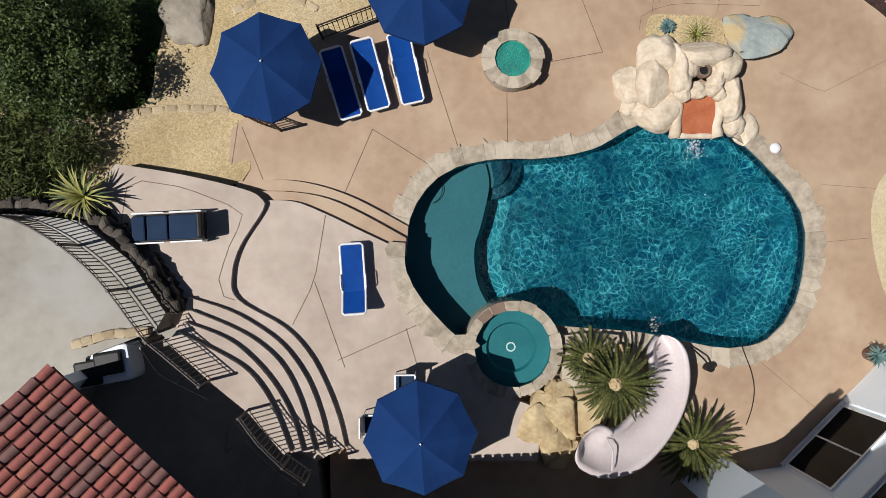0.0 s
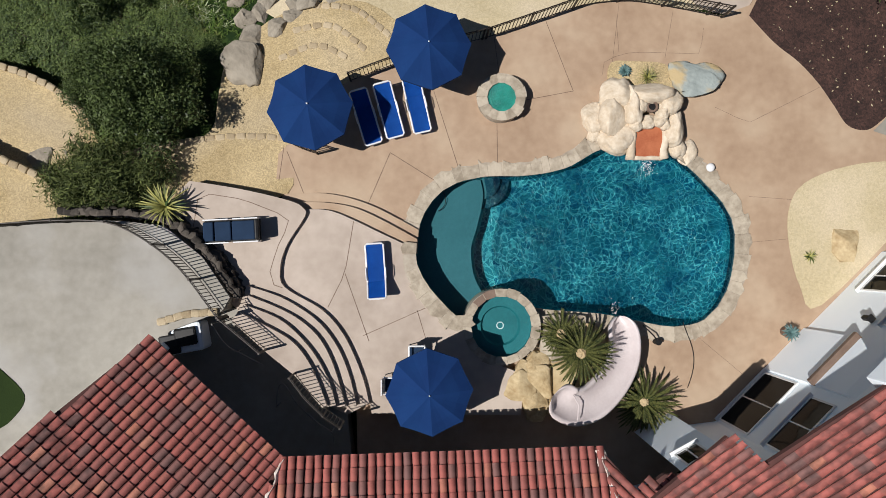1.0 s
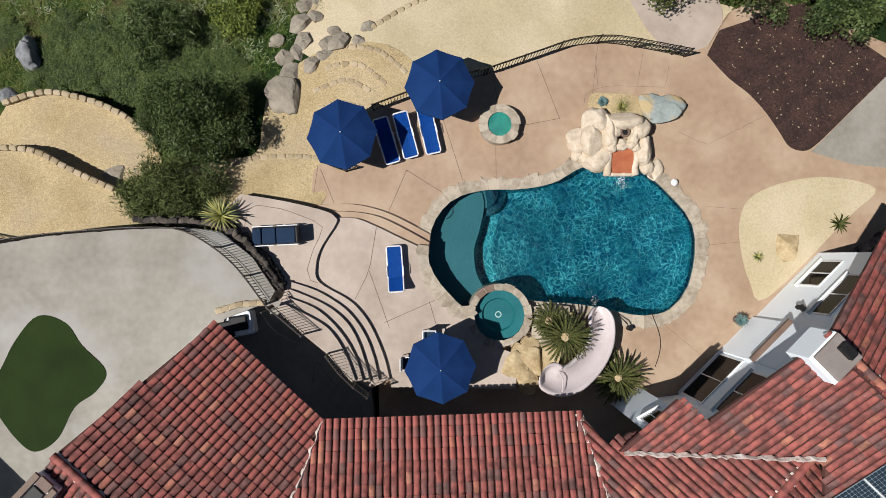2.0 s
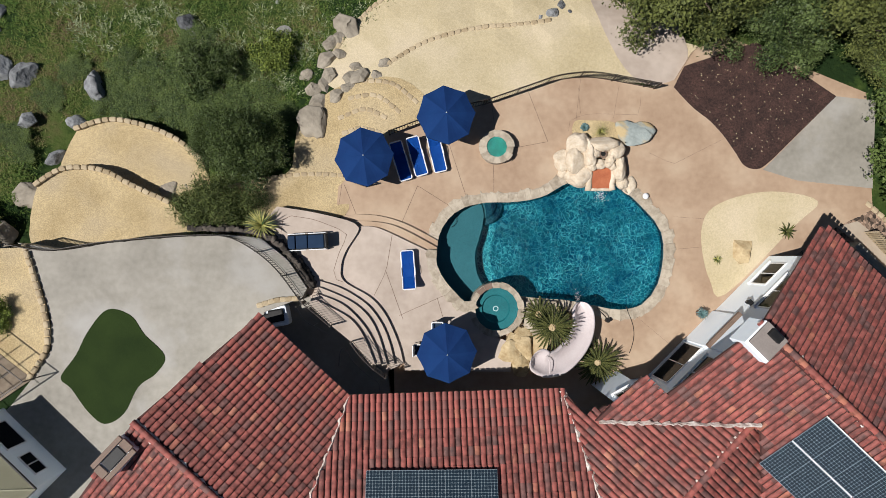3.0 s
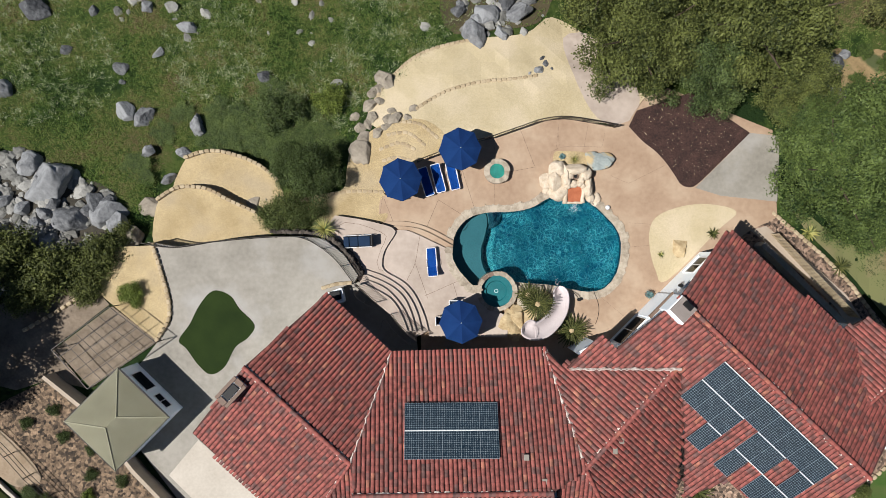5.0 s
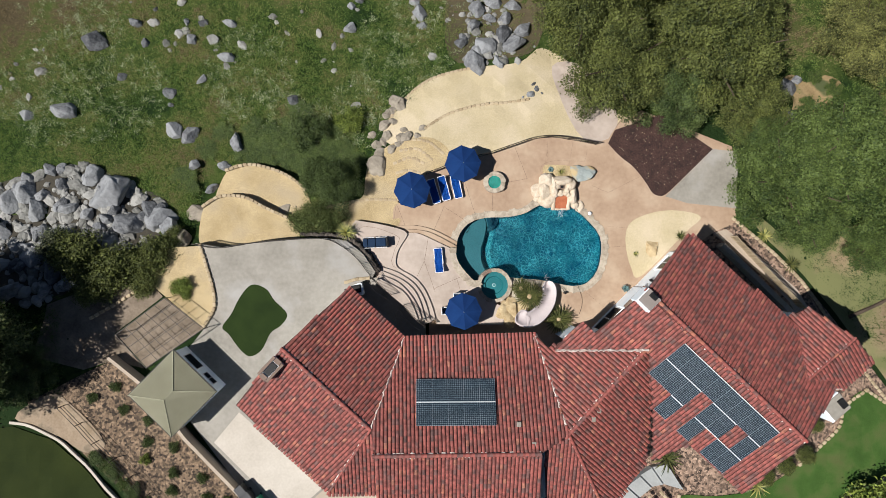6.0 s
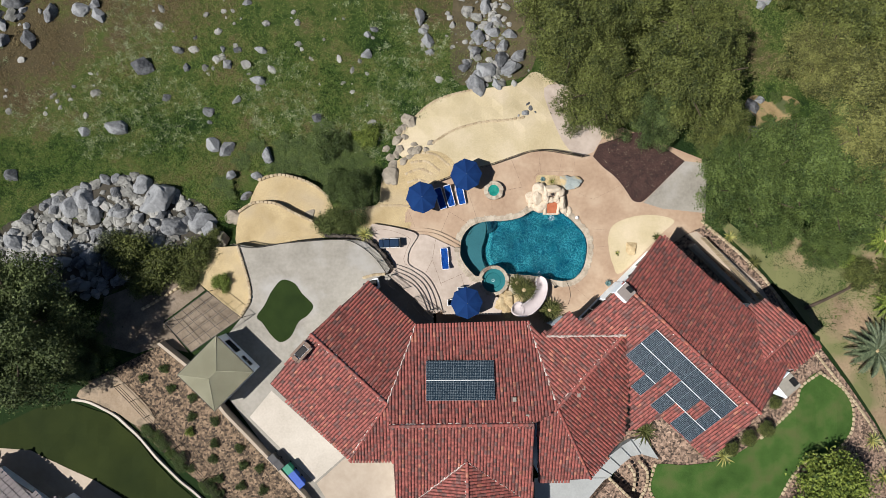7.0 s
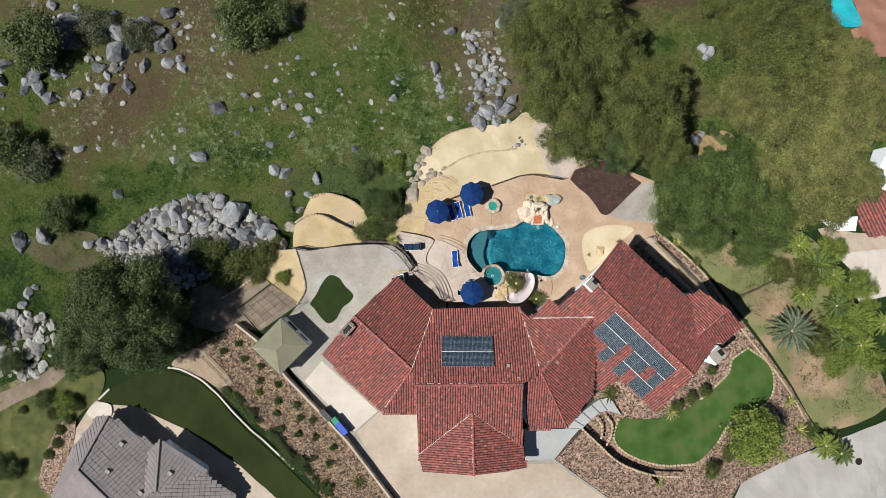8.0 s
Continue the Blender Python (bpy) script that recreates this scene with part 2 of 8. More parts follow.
LEAF_OAKD = surface("grey_oak_leaf", (0.013, 0.025, 0.008), (0.112, 0.142, 0.050), 0.45, 2.0, 0.6, 0.0, vary="island", vamt=0.45)
GRASS = meadow("meadow_grass", 0.0, 0.22, 1.3)
HERB = surface("pale_herb_leaf", (0.077, 0.11, 0.0495), (0.33, 0.363, 0.22), 0.8, 4, 0.8, 0.0, vary="island", vamt=0.5)
BARK = surface("bark", (0.0355, 0.0249, 0.0156), (0.0994, 0.071, 0.0497), 2, 18, 0.95, 0.8, dist=0.03)
PVCELL = surface("solar_cell", (0.006, 0.014, 0.024), (0.011, 0.026, 0.040), 2, 30, 0.35, 0.0)
PVFRAME = surface("anodised_frame", (0.20, 0.25, 0.285), (0.30, 0.35, 0.38), 3, 40, 0.45, 0.0, metal=0.2)
TENT = surface("khaki_roof", (0.31, 0.30, 0.205), (0.39, 0.375, 0.265), 0.5, 25, 0.8, 0.1)
SLATEROOF = surface("grey_roof_tile", (0.165, 0.145, 0.142), (0.235, 0.208, 0.205), 0.8, 12, 0.85, 0.3, vary="island", vamt=0.14)
PANE = surface("window_pane", (0.00284, 0.00355, 0.00426), (0.00852, 0.00994, 0.0114), 1, 10, 0.06, 0.0)
TAUPE = surface("taupe_cap", (0.20, 0.17, 0.15), (0.28, 0.245, 0.225), 1.0, 14, 0.8, 0.2)
BROWN = surface("brown_wood", (0.114, 0.071, 0.0497), (0.199, 0.135, 0.0994), 1.5, 25, 0.7, 0.3)
BIN_BLACK = surface("black_bin", (0.0106, 0.0106, 0.0128), (0.0284, 0.0284, 0.0319), 2, 20, 0.5, 0.05)
BIN_GREEN = surface("green_bin", (0, 0.142, 0.0781), (0.0142, 0.227, 0.135), 2, 20, 0.5, 0.05)
BIN_BLUE = surface("blue_bin", (0.0071, 0.0497, 0.298), (0.0213, 0.0852, 0.426), 2, 20, 0.5, 0.05)
BLACK = surface("black_steel", (0.00568, 0.00568, 0.00639), (0.0213, 0.0213, 0.0213), 2, 30, 0.5, 0.05)


def water_material(name, tint, clear, ripple, scale, deep=(1.0, 1.0, 1.0)):
    """Tinted water with a bright caustic net and darker cells painted into its see-through colour; the surface glints.
    """
    m = bpy.data.materials.new(name)
    m.use_nodes = True
    N, L = m.node_tree.nodes, m.node_tree.links
    N.remove(N["Principled BSDF"])
    out = N["Material Output"]
    tr, gl, mx, fr = N.new("ShaderNodeBsdfTransparent"), N.new("ShaderNodeBsdfGlossy"), N.new("ShaderNodeMixShader"), N.new("ShaderNodeFresnel")
    gl.inputs["Roughness"].default_value = 0.12
    fr.inputs["IOR"].default_value = 1.33
    co, warp = N.new("ShaderNodeTexCoord"), N.new("ShaderNodeTexNoise")
    warp.inputs["Scale"].default_value, warp.inputs["Detail"].default_value = 1.4, 4
    L.new(co.outputs["Object"], warp.inputs["Vector"])
    shifted = N.new("ShaderNodeVectorMath")
    shifted.operation = "MULTIPLY_ADD"
    L.new(warp.outputs["Color"], shifted.inputs[0])
    shifted.inputs[1].default_value = (0.9, 0.9, 0.0)
    L.new(co.outputs["Object"], shifted.inputs[2])
    # painted caustics: cell edges brighten the colour, no light is focused
    caustic_nets = []
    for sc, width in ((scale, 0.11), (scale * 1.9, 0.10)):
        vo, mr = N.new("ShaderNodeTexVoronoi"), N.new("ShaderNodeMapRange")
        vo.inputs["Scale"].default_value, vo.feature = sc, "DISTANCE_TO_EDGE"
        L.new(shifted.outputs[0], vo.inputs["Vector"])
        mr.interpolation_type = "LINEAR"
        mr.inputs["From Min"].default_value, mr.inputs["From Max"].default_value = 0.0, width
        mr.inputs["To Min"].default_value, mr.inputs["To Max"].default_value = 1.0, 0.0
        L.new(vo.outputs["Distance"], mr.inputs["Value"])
        caustic_nets.append(mr.outputs["Result"])
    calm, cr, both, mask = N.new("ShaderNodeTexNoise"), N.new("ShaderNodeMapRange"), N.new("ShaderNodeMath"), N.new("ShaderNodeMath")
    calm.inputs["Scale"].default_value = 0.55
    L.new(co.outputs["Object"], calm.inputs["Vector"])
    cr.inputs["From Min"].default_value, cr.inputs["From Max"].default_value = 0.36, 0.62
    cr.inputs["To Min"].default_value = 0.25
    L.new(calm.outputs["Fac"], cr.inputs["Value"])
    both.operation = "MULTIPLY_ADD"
    L.new(caustic_nets[1], both.inputs[0])
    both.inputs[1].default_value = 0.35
    L.new(caustic_nets[0], both.inputs[2])
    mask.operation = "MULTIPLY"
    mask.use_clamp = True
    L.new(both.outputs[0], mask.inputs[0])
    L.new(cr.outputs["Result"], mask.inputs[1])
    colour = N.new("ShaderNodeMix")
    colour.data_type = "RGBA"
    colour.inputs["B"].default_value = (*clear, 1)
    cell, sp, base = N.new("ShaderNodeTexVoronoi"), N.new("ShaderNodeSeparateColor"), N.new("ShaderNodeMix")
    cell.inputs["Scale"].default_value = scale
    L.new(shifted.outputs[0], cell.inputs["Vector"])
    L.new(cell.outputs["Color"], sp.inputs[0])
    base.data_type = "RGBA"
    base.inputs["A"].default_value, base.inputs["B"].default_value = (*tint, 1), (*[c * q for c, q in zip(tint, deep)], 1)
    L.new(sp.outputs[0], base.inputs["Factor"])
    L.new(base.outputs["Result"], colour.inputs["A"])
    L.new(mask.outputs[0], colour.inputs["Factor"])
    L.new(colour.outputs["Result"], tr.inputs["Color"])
    bp, sw, ad = N.new("ShaderNodeBump"), N.new("ShaderNodeTexNoise"), N.new("ShaderNodeMath")
    sw.inputs["Scale"].default_value, sw.inputs["Detail"].default_value = 6.0, 4
    L.new(co.outputs["Object"], sw.inputs["Vector"])
    ad.operation = "MULTIPLY_ADD"
    ad.inputs[1].default_value = 3.0
    L.new(sw.outputs["Fac"], ad.inputs[0])
    L.new(both.outputs[0], ad.inputs[2])
    L.new(ad.outputs[0], bp.inputs["Height"])
    bp.inputs["Strength"].default_value, bp.inputs["Distance"].default_value = 1.0, ripple
    for s in (gl, fr):
        L.new(bp.outputs["Normal"], s.inputs["Normal"])
    L.new(fr.outputs["Fac"], mx.inputs[0])
    L.new(tr.outputs[0], mx.inputs[1])
    L.new(gl.outputs[0], mx.inputs[2])
    L.new(mx.outputs[0], out.inputs["Surface"])
    return m


for m in (LEAF_OAKD, LEAF_OAK, LEAF_OLIVE, LEAF_DARK, LEAF_LIME, LEAF_MID, LEAF_GREY, LEAF_RUST, HERB, NAVY, BLUE, FROND, BLACK, SLATE, TURF, NLAWN, LAWN, GRASS, HILL):
    m.node_tree.nodes["Principled BSDF"].inputs["Specular IOR Level"].default_value = 0.2
PANE.node_tree.nodes["Principled BSDF"].inputs["Specular IOR Level"].default_value = 0.12
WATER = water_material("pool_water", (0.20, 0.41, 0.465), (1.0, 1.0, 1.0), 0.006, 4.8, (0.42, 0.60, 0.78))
STILL = water_material("calm_water", (0.78, 0.90, 0.90), (0.84, 0.95, 0.95), 0.0012, 2.0)


# ---- helpers of this scene ----
def mesh_of(name, verts, faces, material, smooth=False):
    me = bpy.data.meshes.new(name)
    me.from_pydata([tuple(v) for v in verts], [], [tuple(f) for f in faces])
    me.materials.append(material)
    if smooth:
        me.polygons.foreach_set("use_smooth", [True] * len(me.polygons))
    me.update()
    return me


def part(name, bm, material, parent=None, label="", smooth=False):
    """Links a bmesh (or a ready mesh) as one mesh object under a thing or a part."""
    if isinstance(bm, bmesh.types.BMesh):
        me = bpy.data.meshes.new(name)
        bm.normal_update()
        bm.to_mesh(me)
        bm.free()
        me.materials.append(material)
        if smooth:
            me.polygons.foreach_set("use_smooth", [True] * len(me.polygons))
    else:
        me = bm
    ob = new(name, me)
    if parent is not None:
        ob.parent = parent
    if label:
        ob["label"] = label
    return ob


def thing(name, label, category, at=(0, 0, 0), rz=0.0, group=""):
    ob = new(name)
    ob.matrix_basis = pose(*at, 0, 0, rz)
    return tagged(ob, label, category, group)


def spline(pts, per=6, closed=True):
    """Catmull-Rom curve through control points of any dimension."""
    P = [np.array(p, float) for p in pts]
    n = len(P)
    out = []
    for i in range(n if closed else n - 1):
        if closed:
            a, b, c, d = P[i - 1], P[i], P[(i + 1) % n], P[(i + 2) % n]
        else:
            a, b, c, d = P[max(i - 1, 0)], P[i], P[i + 1], P[min(i + 2, n - 1)]
        for k in range(per):
            t = k / per
            out.append(0.5 * ((2 * b) + (c - a) * t + (2 * a - 5 * b + 4 * c - d) * t * t + (3 * b - a - 3 * c + d) * t ** 3))
    if not closed:
        out.append(P[-1])
    return [tuple(map(float, q)) for q in out]


def resample(pts, step):
    """Points at even steps along a polyline, with directions."""
    P = np.array(pts, float)
    seg = np.linalg.norm(np.diff(P, axis=0), axis=1)
    s = np.concatenate([[0], np.cumsum(seg)])
    n = max(2, int(round(s[-1] / step)) + 1)
    u = np.linspace(0, s[-1], n)
    Q = np.stack([np.interp(u, s, P[:, k]) for k in range(P.shape[1])], 1)
    D = np.gradient(Q, axis=0)
    D /= np.linalg.norm(D[:, :2], axis=1, keepdims=True) + 1e-9
    return Q, D


def inside(x, y, poly):
    hit = False
    for (x0, y0), (x1, y1) in zip(poly, poly[1:] + poly[:1]):
        if (y0 > y) != (y1 > y) and x < (x1 - x0) * (y - y0) / (y1 - y0) + x0:
            hit = not hit
    return hit


def slab(outer, z, depth, holes=()):
    """A flat plate with its sides; the holes go through."""
    bm = bmesh.new()
    edges = []
    for loop in (outer, *holes):
        vs = [bm.verts.new((x, y, z)) for x, y in loop]
        ws = [bm.verts.new((x, y, z - depth)) for x, y in loop]
        for i in range(len(vs)):
            j = (i + 1) % len(vs)
            edges.append(bm.edges.new((vs[i], vs[j])))
            bm.faces.new((vs[i], vs[j], ws[j], ws[i]))
    bmesh.ops.triangle_fill(bm, use_beauty=True, edges=edges)
    bmesh.ops.recalc_face_normals(bm, faces=bm.faces)
    for f in bm.faces:
        if abs(f.normal.z) > 0.9 and f.normal.z < 0:
            f.normal_flip()
    return bm


def drape(outer, lift=0.03, step=1.0, h=None):
    """A sheet of the given outline laid over the ground."""
    bm = bmesh.new()
    f = bm.faces.new([bm.verts.new((x, y, 0)) for x, y in outer])
    xs, ys = [p[0] for p in outer], [p[1] for p in outer]
    for axis, lo, hi in ((0, min(xs), max(xs)), (1, min(ys), max(ys))):
        for c in np.arange(lo + step, hi, step):
            co, no = [0, 0, 0], [0, 0, 0]
            co[axis], no[axis] = c, 1
            bmesh.ops.bisect_plane(bm, geom=bm.verts[:] + bm.edges[:] + bm.faces[:], plane_co=co, plane_no=no)
    bmesh.ops.triangulate(bm, faces=bm.faces)
    for v in bm.verts:
        v.co.z = (h or land)(v.co.x, v.co.y) + lift
    bm.normal_update()
    for f in bm.faces:
        if f.normal.z < 0:
            f.normal_flip()
    return bm


def box(bm, sx, sy, sz, at=(0, 0, 0), rz=0.0, bevel=0.0, rx=0.0, ry=0.0):
    """Adds a box centred at a place; with softened edges if asked."""
    g = bmesh.ops.create_cube(bm, size=1.0, matrix=pose(*at, rx, ry, rz) @ Matrix.Diagonal((sx, sy, sz, 1)))
    if bevel:
        es = list({e for v in g["verts"] for e in v.link_edges})
        bmesh.ops.bevel(bm, geom=es, offset=bevel, segments=2, affect="EDGES", profile=0.5)
    return bm


def tube(bm, pts, r, sides=6, taper=None):
    """A round bar along points."""
    P = [Vector(p) for p in pts]
    rings = []
    for i, p in enumerate(P):
        d = (P[min(i + 1, len(P) - 1)] - P[max(i - 1, 0)]).normalized()
        up = Vector((0, 0, 1)) if abs(d.z) < 0.9 else Vector((1, 0, 0))
        a = d.cross(up).normalized()
        b = d.cross(a)
        rr = r if taper is None else r + (taper - r) * i / (len(P) - 1)
        rings.append([bm.verts.new(p + rr * (math.cos(k * math.tau / sides) * a + math.sin(k * math.tau / sides) * b)) for k in range(sides)])
    for A, B in zip(rings, rings[1:]):
        for k in range(sides):
            bm.faces.new((A[k], A[(k + 1) % sides], B[(k + 1) % sides], B[k]))
    bm.faces.new(rings[0][::-1])
    bm.faces.new(rings[-1])
    return bm


def ring(bm, r0, r1, z0, z1, n=48, at=(0, 0)):
    """A round wall with a flat top."""
    V = [[bm.verts.new((at[0] + r * math.cos(k * math.tau / n), at[1] + r * math.sin(k * math.tau / n), z)) for k in range(n)] for r, z in ((r1, z0), (r1, z1), (r0, z1), (r0, z0))]
    for A, B in zip(V, V[1:]):
        for k in range(n):
            bm.faces.new((A[k], A[(k + 1) % n], B[(k + 1) % n], B[k]))
    return bm


def sstep(a, b, x):
    t = min(1.0, max(0.0, (x - a) / (b - a)))
    return t * t * (3 - 2 * t)


def land(x, y):
    """Height of the natural ground: a shelf round the house that falls away north and east."""
    left = min(1.0, 0.4 - 0.19 * y)
    d = max(0.0, y - 8.6)
    right = -0.12 - 0.22 * d - 0.006 * min(d, 40) ** 2
    w = sstep(-10, -2, x)
    z = left * (1 - w) + right * w
    z -= 0.07 * max(0.0, x - 22)
    z -= 0.55 * sstep(-21.8, -20.6, x) * (1 - sstep(-13.2, -11.5, x)) * sstep(0.2, 1.4, y) * (1 - sstep(6.5, 9, y))
    z -= 1.3 * sstep(-12.5, -11, x) * (1 - sstep(-3, -1.5, x)) * (1 - sstep(-2.6, -1.6, y)) * sstep(-13, -10, y)
    if y > 9 or x < -21 or x > 24 or y < -26:
        edge = min(1.0, max(y - 9, -21 - x, x - 24, -26 - y) / 4)
        z += edge * (0.5 * noise.noise(Vector((x * 0.11, y * 0.11, 3.3))) + 0.18 * noise.noise(Vector((x * 0.5, y * 0.5, 7.7))))
    return max(z, -16)


# ---- ground, decks, pool ----
def axis_steps():
    inner = np.arange(-70, 70.1, 1.25)
    outer = 70 + np.cumsum(1.25 * 1.22 ** np.arange(1, 33))
    return np.concatenate([-outer[::-1], inner, outer])


GX = axis_steps()
gv = [(x, y, land(x, y)) for y in GX for x in GX]
nx = len(GX)
gf = [(j * nx + i, j * nx + i + 1, (j + 1) * nx + i + 1, (j + 1) * nx + i) for j in range(nx - 1) for i in range(nx - 1)]


POOL = spline([(-0.56, -0.01), (-0.33, 1.37), (0.55, 2.42), (1.93, 2.83), (3.44, 2.87), (4.93, 3.16), (6.12, 3.81), (7.6, 4.1), (8.93, 3.63), (10.2, 2.5),
               (11.02, 1.48), (11.22, 0.3), (10.9, -1.35), (10.1, -2.4), (8.9, -2.70), (7.6, -2.5), (6.2, -2.22), (4.9, -2.12), (3.7, -2.0),
               (2.6, -1.75), (1.6, -1.95), (1.05, -2.32), (0.35, -1.72), (-0.3, -0.9)], 5)


# the ground stays clear of the pool's pit
def ground_sheet():
    keep = []
    for f in gf:
        cx = sum(gv[k][0] for k in f) / 4
        cy = sum(gv[k][1] for k in f) / 4
        if -1.8 < cx < 12.2 and -4.6 < cy < 5.2:
            continue
        keep.append(f)
    return mesh_of("ground", gv, keep, HILL, True)


tagged(new("ground", ground_sheet()), "rough green and brown meadow slope with bare patches", "ground", kind="structure")

DECK = [(-5.6, 2.4), (-5.5, 3.6), (-5.0, 4.1), (-4.2, 5.5), (-2.8, 6.35), (-1.2, 6.95), (2.49, 8.05), (4.2, 8.68), (5.55, 9.15), (6.92, 9.33), (8.06, 9.25),
        (10.7, 8.8), (11.8, 9.2), (12.9, 10.8), (14.5, 11.5), (21.9, 8.6), (22.2, 2.5), (20.3, 1.6), (18.2, 0.2), (11.5, -6.6), (6.8, -9.2), (-2.6, -9.2), (-2.7, -5.0), (-4.3, 0.5)]
deck = tagged(part("pavement", slab(DECK, 0.0, 0.6, [POOL]), PINK), "salmon-tinted concrete pool deck with scored joints", "pool deck", kind="structure")

STEP_LOW = spline([(-5.25, 2.12), (-4.0, 2.17), (-3.05, 2.03), (-2.09, 1.71), (-1.13, 1.23), (-0.45, 0.86)], 5, False)
STEP_MID = spline([(-4.75, 1.84), (-3.66, 1.81), (-2.71, 1.63), (-1.76, 1.21), (-0.5, 0.52)], 5, False)
STEP_TOP = spline([(-4.5, 1.56), (-3.63, 1.53), (-2.77, 1.2), (-1.9, 0.78), (-0.95, 0.33), (-0.5, 0.08)], 5, False)
POOL_W = [p for p in POOL if p[0] < 1.2 and p[1] < 0.15]
POOL_W.sort(key=lambda p: -p[1])
WALLCURVE = spline([(-8.45, 2.54), (-6.69, 2.26), (-4.99, 1.86), (-4.49, 1.59), (-4.45, 1.28), (-5.06, 0.3), (-5.29, -0.5), (-5.13, -1.18),
                    (-3.89, -1.93), (-3.2, -2.66), (-2.73, -3.52), (-2.37, -4.46), (-2.18, -5.25)], 5, False)
UPPER = STEP_TOP + POOL_W + [(1.3, -2.9), (1.7, -3.6), (2.5, -4.0), (3.3, -4.3), (3.2, -5.75), (-2.1, -5.65)] + WALLCURVE[:14:-1]
upper = tagged(part("pavement", slab(UPPER, 0.45, 0.75), PALE), "pale beige concrete lounging terrace beside the pool", "terrace", kind="structure")
steps = thing("curved_steps", "three shallow curved salmon concrete steps up to the terrace", "steps")
part("step", slab(STEP_LOW + [(-0.5, 0.0), (-4.4, 1.2), (-5.4, 1.9)], 0.15, 0.3), PINK, steps)
part("step", slab(STEP_MID + [(-0.5, 0.0), (-4.4, 1.2), (-4.9, 1.7)], 0.30, 0.4), PINK, steps)
platform = tagged(part("pavement", slab(WALLCURVE + [(-2.95, -5.65), (-3.6, -5.3), (-4.63, -4.1), (-5.6, -3.3), (-7.0, -1.7), (-7.9, -0.4), (-8.8, 0.5), (-9.6, 1.2)], 0.62, 1.2), PALE),
                  "raised pale concrete platform with a curved edge", "terrace", kind="structure")
stair = thing("garden_stair", "wide curved pale concrete stair with shaded risers", "stairs")
for arc, z in (([(-6.4, -1.12), (-5.39, -1.45), (-4.62, -1.86), (-3.86, -2.44), (-3.24, -3.3), (-2.85, -4.26), (-2.6, -5.3)], 0.79),
               ([(-6.3, -1.45), (-5.18, -1.92), (-4.42, -2.38), (-3.82, -2.99), (-3.36, -3.91), (-2.95, -5.3)], 0.96),
               ([(-6.4, -1.75), (-5.28, -2.2), (-4.53, -2.81), (-3.93, -3.56), (-3.5, -4.4), (-3.25, -5.25)], 1.13),
               ([(-6.5, -2.0), (-5.22, -2.66), (-4.63, -3.08), (-4.18, -3.67), (-3.85, -4.35), (-3.55, -5.15)], 1.30)):
    part("step", slab(spline(arc, 4, False) + [(-3.7, -5.25), (-4.63, -4.15), (-5.6, -3.35), (-6.8, -2.25)], z, 1.6), PALE, stair)
tagged(part("pavement", slab([(-9.0, -2.5), (-6.9, -1.9), (-5.6, -3.3), (-4.63, -4.1), (-3.6, -5.3), (-3.0, -5.7), (-2.6, -9.2), (-7, -9.5), (-11, -5.5)], 0.2, 1.0), GREY),
               "shaded grey concrete patio at the house wall", "patio", kind="structure")
DRIVE = [(-20.7, 0.72), (-18.8, 0.42), (-16.45, 0.78), (-14.1, 1.0), (-12, 1.14), (-10.5, 1.1), (-9.1, 0.95), (-7.78, -0.12), (-6.85, -1.5), (-7.1, -1.95), (-8.9, -2.65), (-9.5, -5), (-8, -14),
         (-7, -19), (-6, -23), (6, -23), (7.5, -20.4), (12.4, -20.3), (9.6, -23.8), (16.2, -28.6), (26, -38), (-4, -38), (-8.6, -28.3), (-14.2, -21.2), (-16.8, -18.6), (-20.7, -13.4), (-23.6, -9.6),
         (-20.95, -7.1), (-19.8, -5.6), (-19.06, -4.4), (-19.07, -3.08), (-19.52, -1.44), (-20.27, 0.2)]
tagged(part("pavement", slab(DRIVE, 1.2, 3.0), GREY), "smooth grey concrete driveway terrace held by a wall", "driveway", kind="structure")
tagged(part("pavement", slab([(-17.3, -12.3), (-10.84, -18.1), (-13.48, -20.39), (-19.2, -14.6)], 1.206, 0.1), WHITEC), "pale new concrete pad beside the house", "slab", kind="structure")
tagged(part("pavement", slab([(-10.7, -18.2), (-6.2, -18.2), (-6.0, -24.5), (6.0, -24.3), (9.8, -24.3), (16, -28.7), (25.9, -37.9), (-3.9, -37.9), (-8.5, -28.3), (-13.3, -20.5)], 1.205, 0.1), TAN),
       "tan concrete forecourt in front of the house", "driveway", kind="structure")
turf = part("turf", slab(spline([(-16.4, -2.5), (-15.3, -2.8), (-14.65, -3.69), (-13.67, -4.75), (-14.1, -5.6), (-14.93, -6.23), (-15.6, -7.5), (-16.5, -8.0), (-17.3, -7.4), (-18.1, -6.3), (-18.6, -5.75), (-17.9, -4.7), (-17.3, -3.5)], 5), 1.225, 0.05), TURF)
tagged(turf, "dark green artificial putting turf with a wavy outline", "turf", kind="structure")

# joints scored in the slabs
def joint(pts, z, parent, w=0.022):
    Q, D = resample(pts, 0.5)
    V, F = [], []
    for q, d in zip(Q, D):
        n = np.array([-d[1], d[0]]) * w / 2
        V += [(q[0] + n[0], q[1] + n[1], z + 0.004), (q[0] - n[0], q[1] - n[1], z + 0.004)]
    F = [(2 * i, 2 * i + 1, 2 * i + 3, 2 * i + 2) for i in range(len(Q) - 1)]
    part("joint", mesh_of("joint", V, F, JOINT), JOINT, parent)


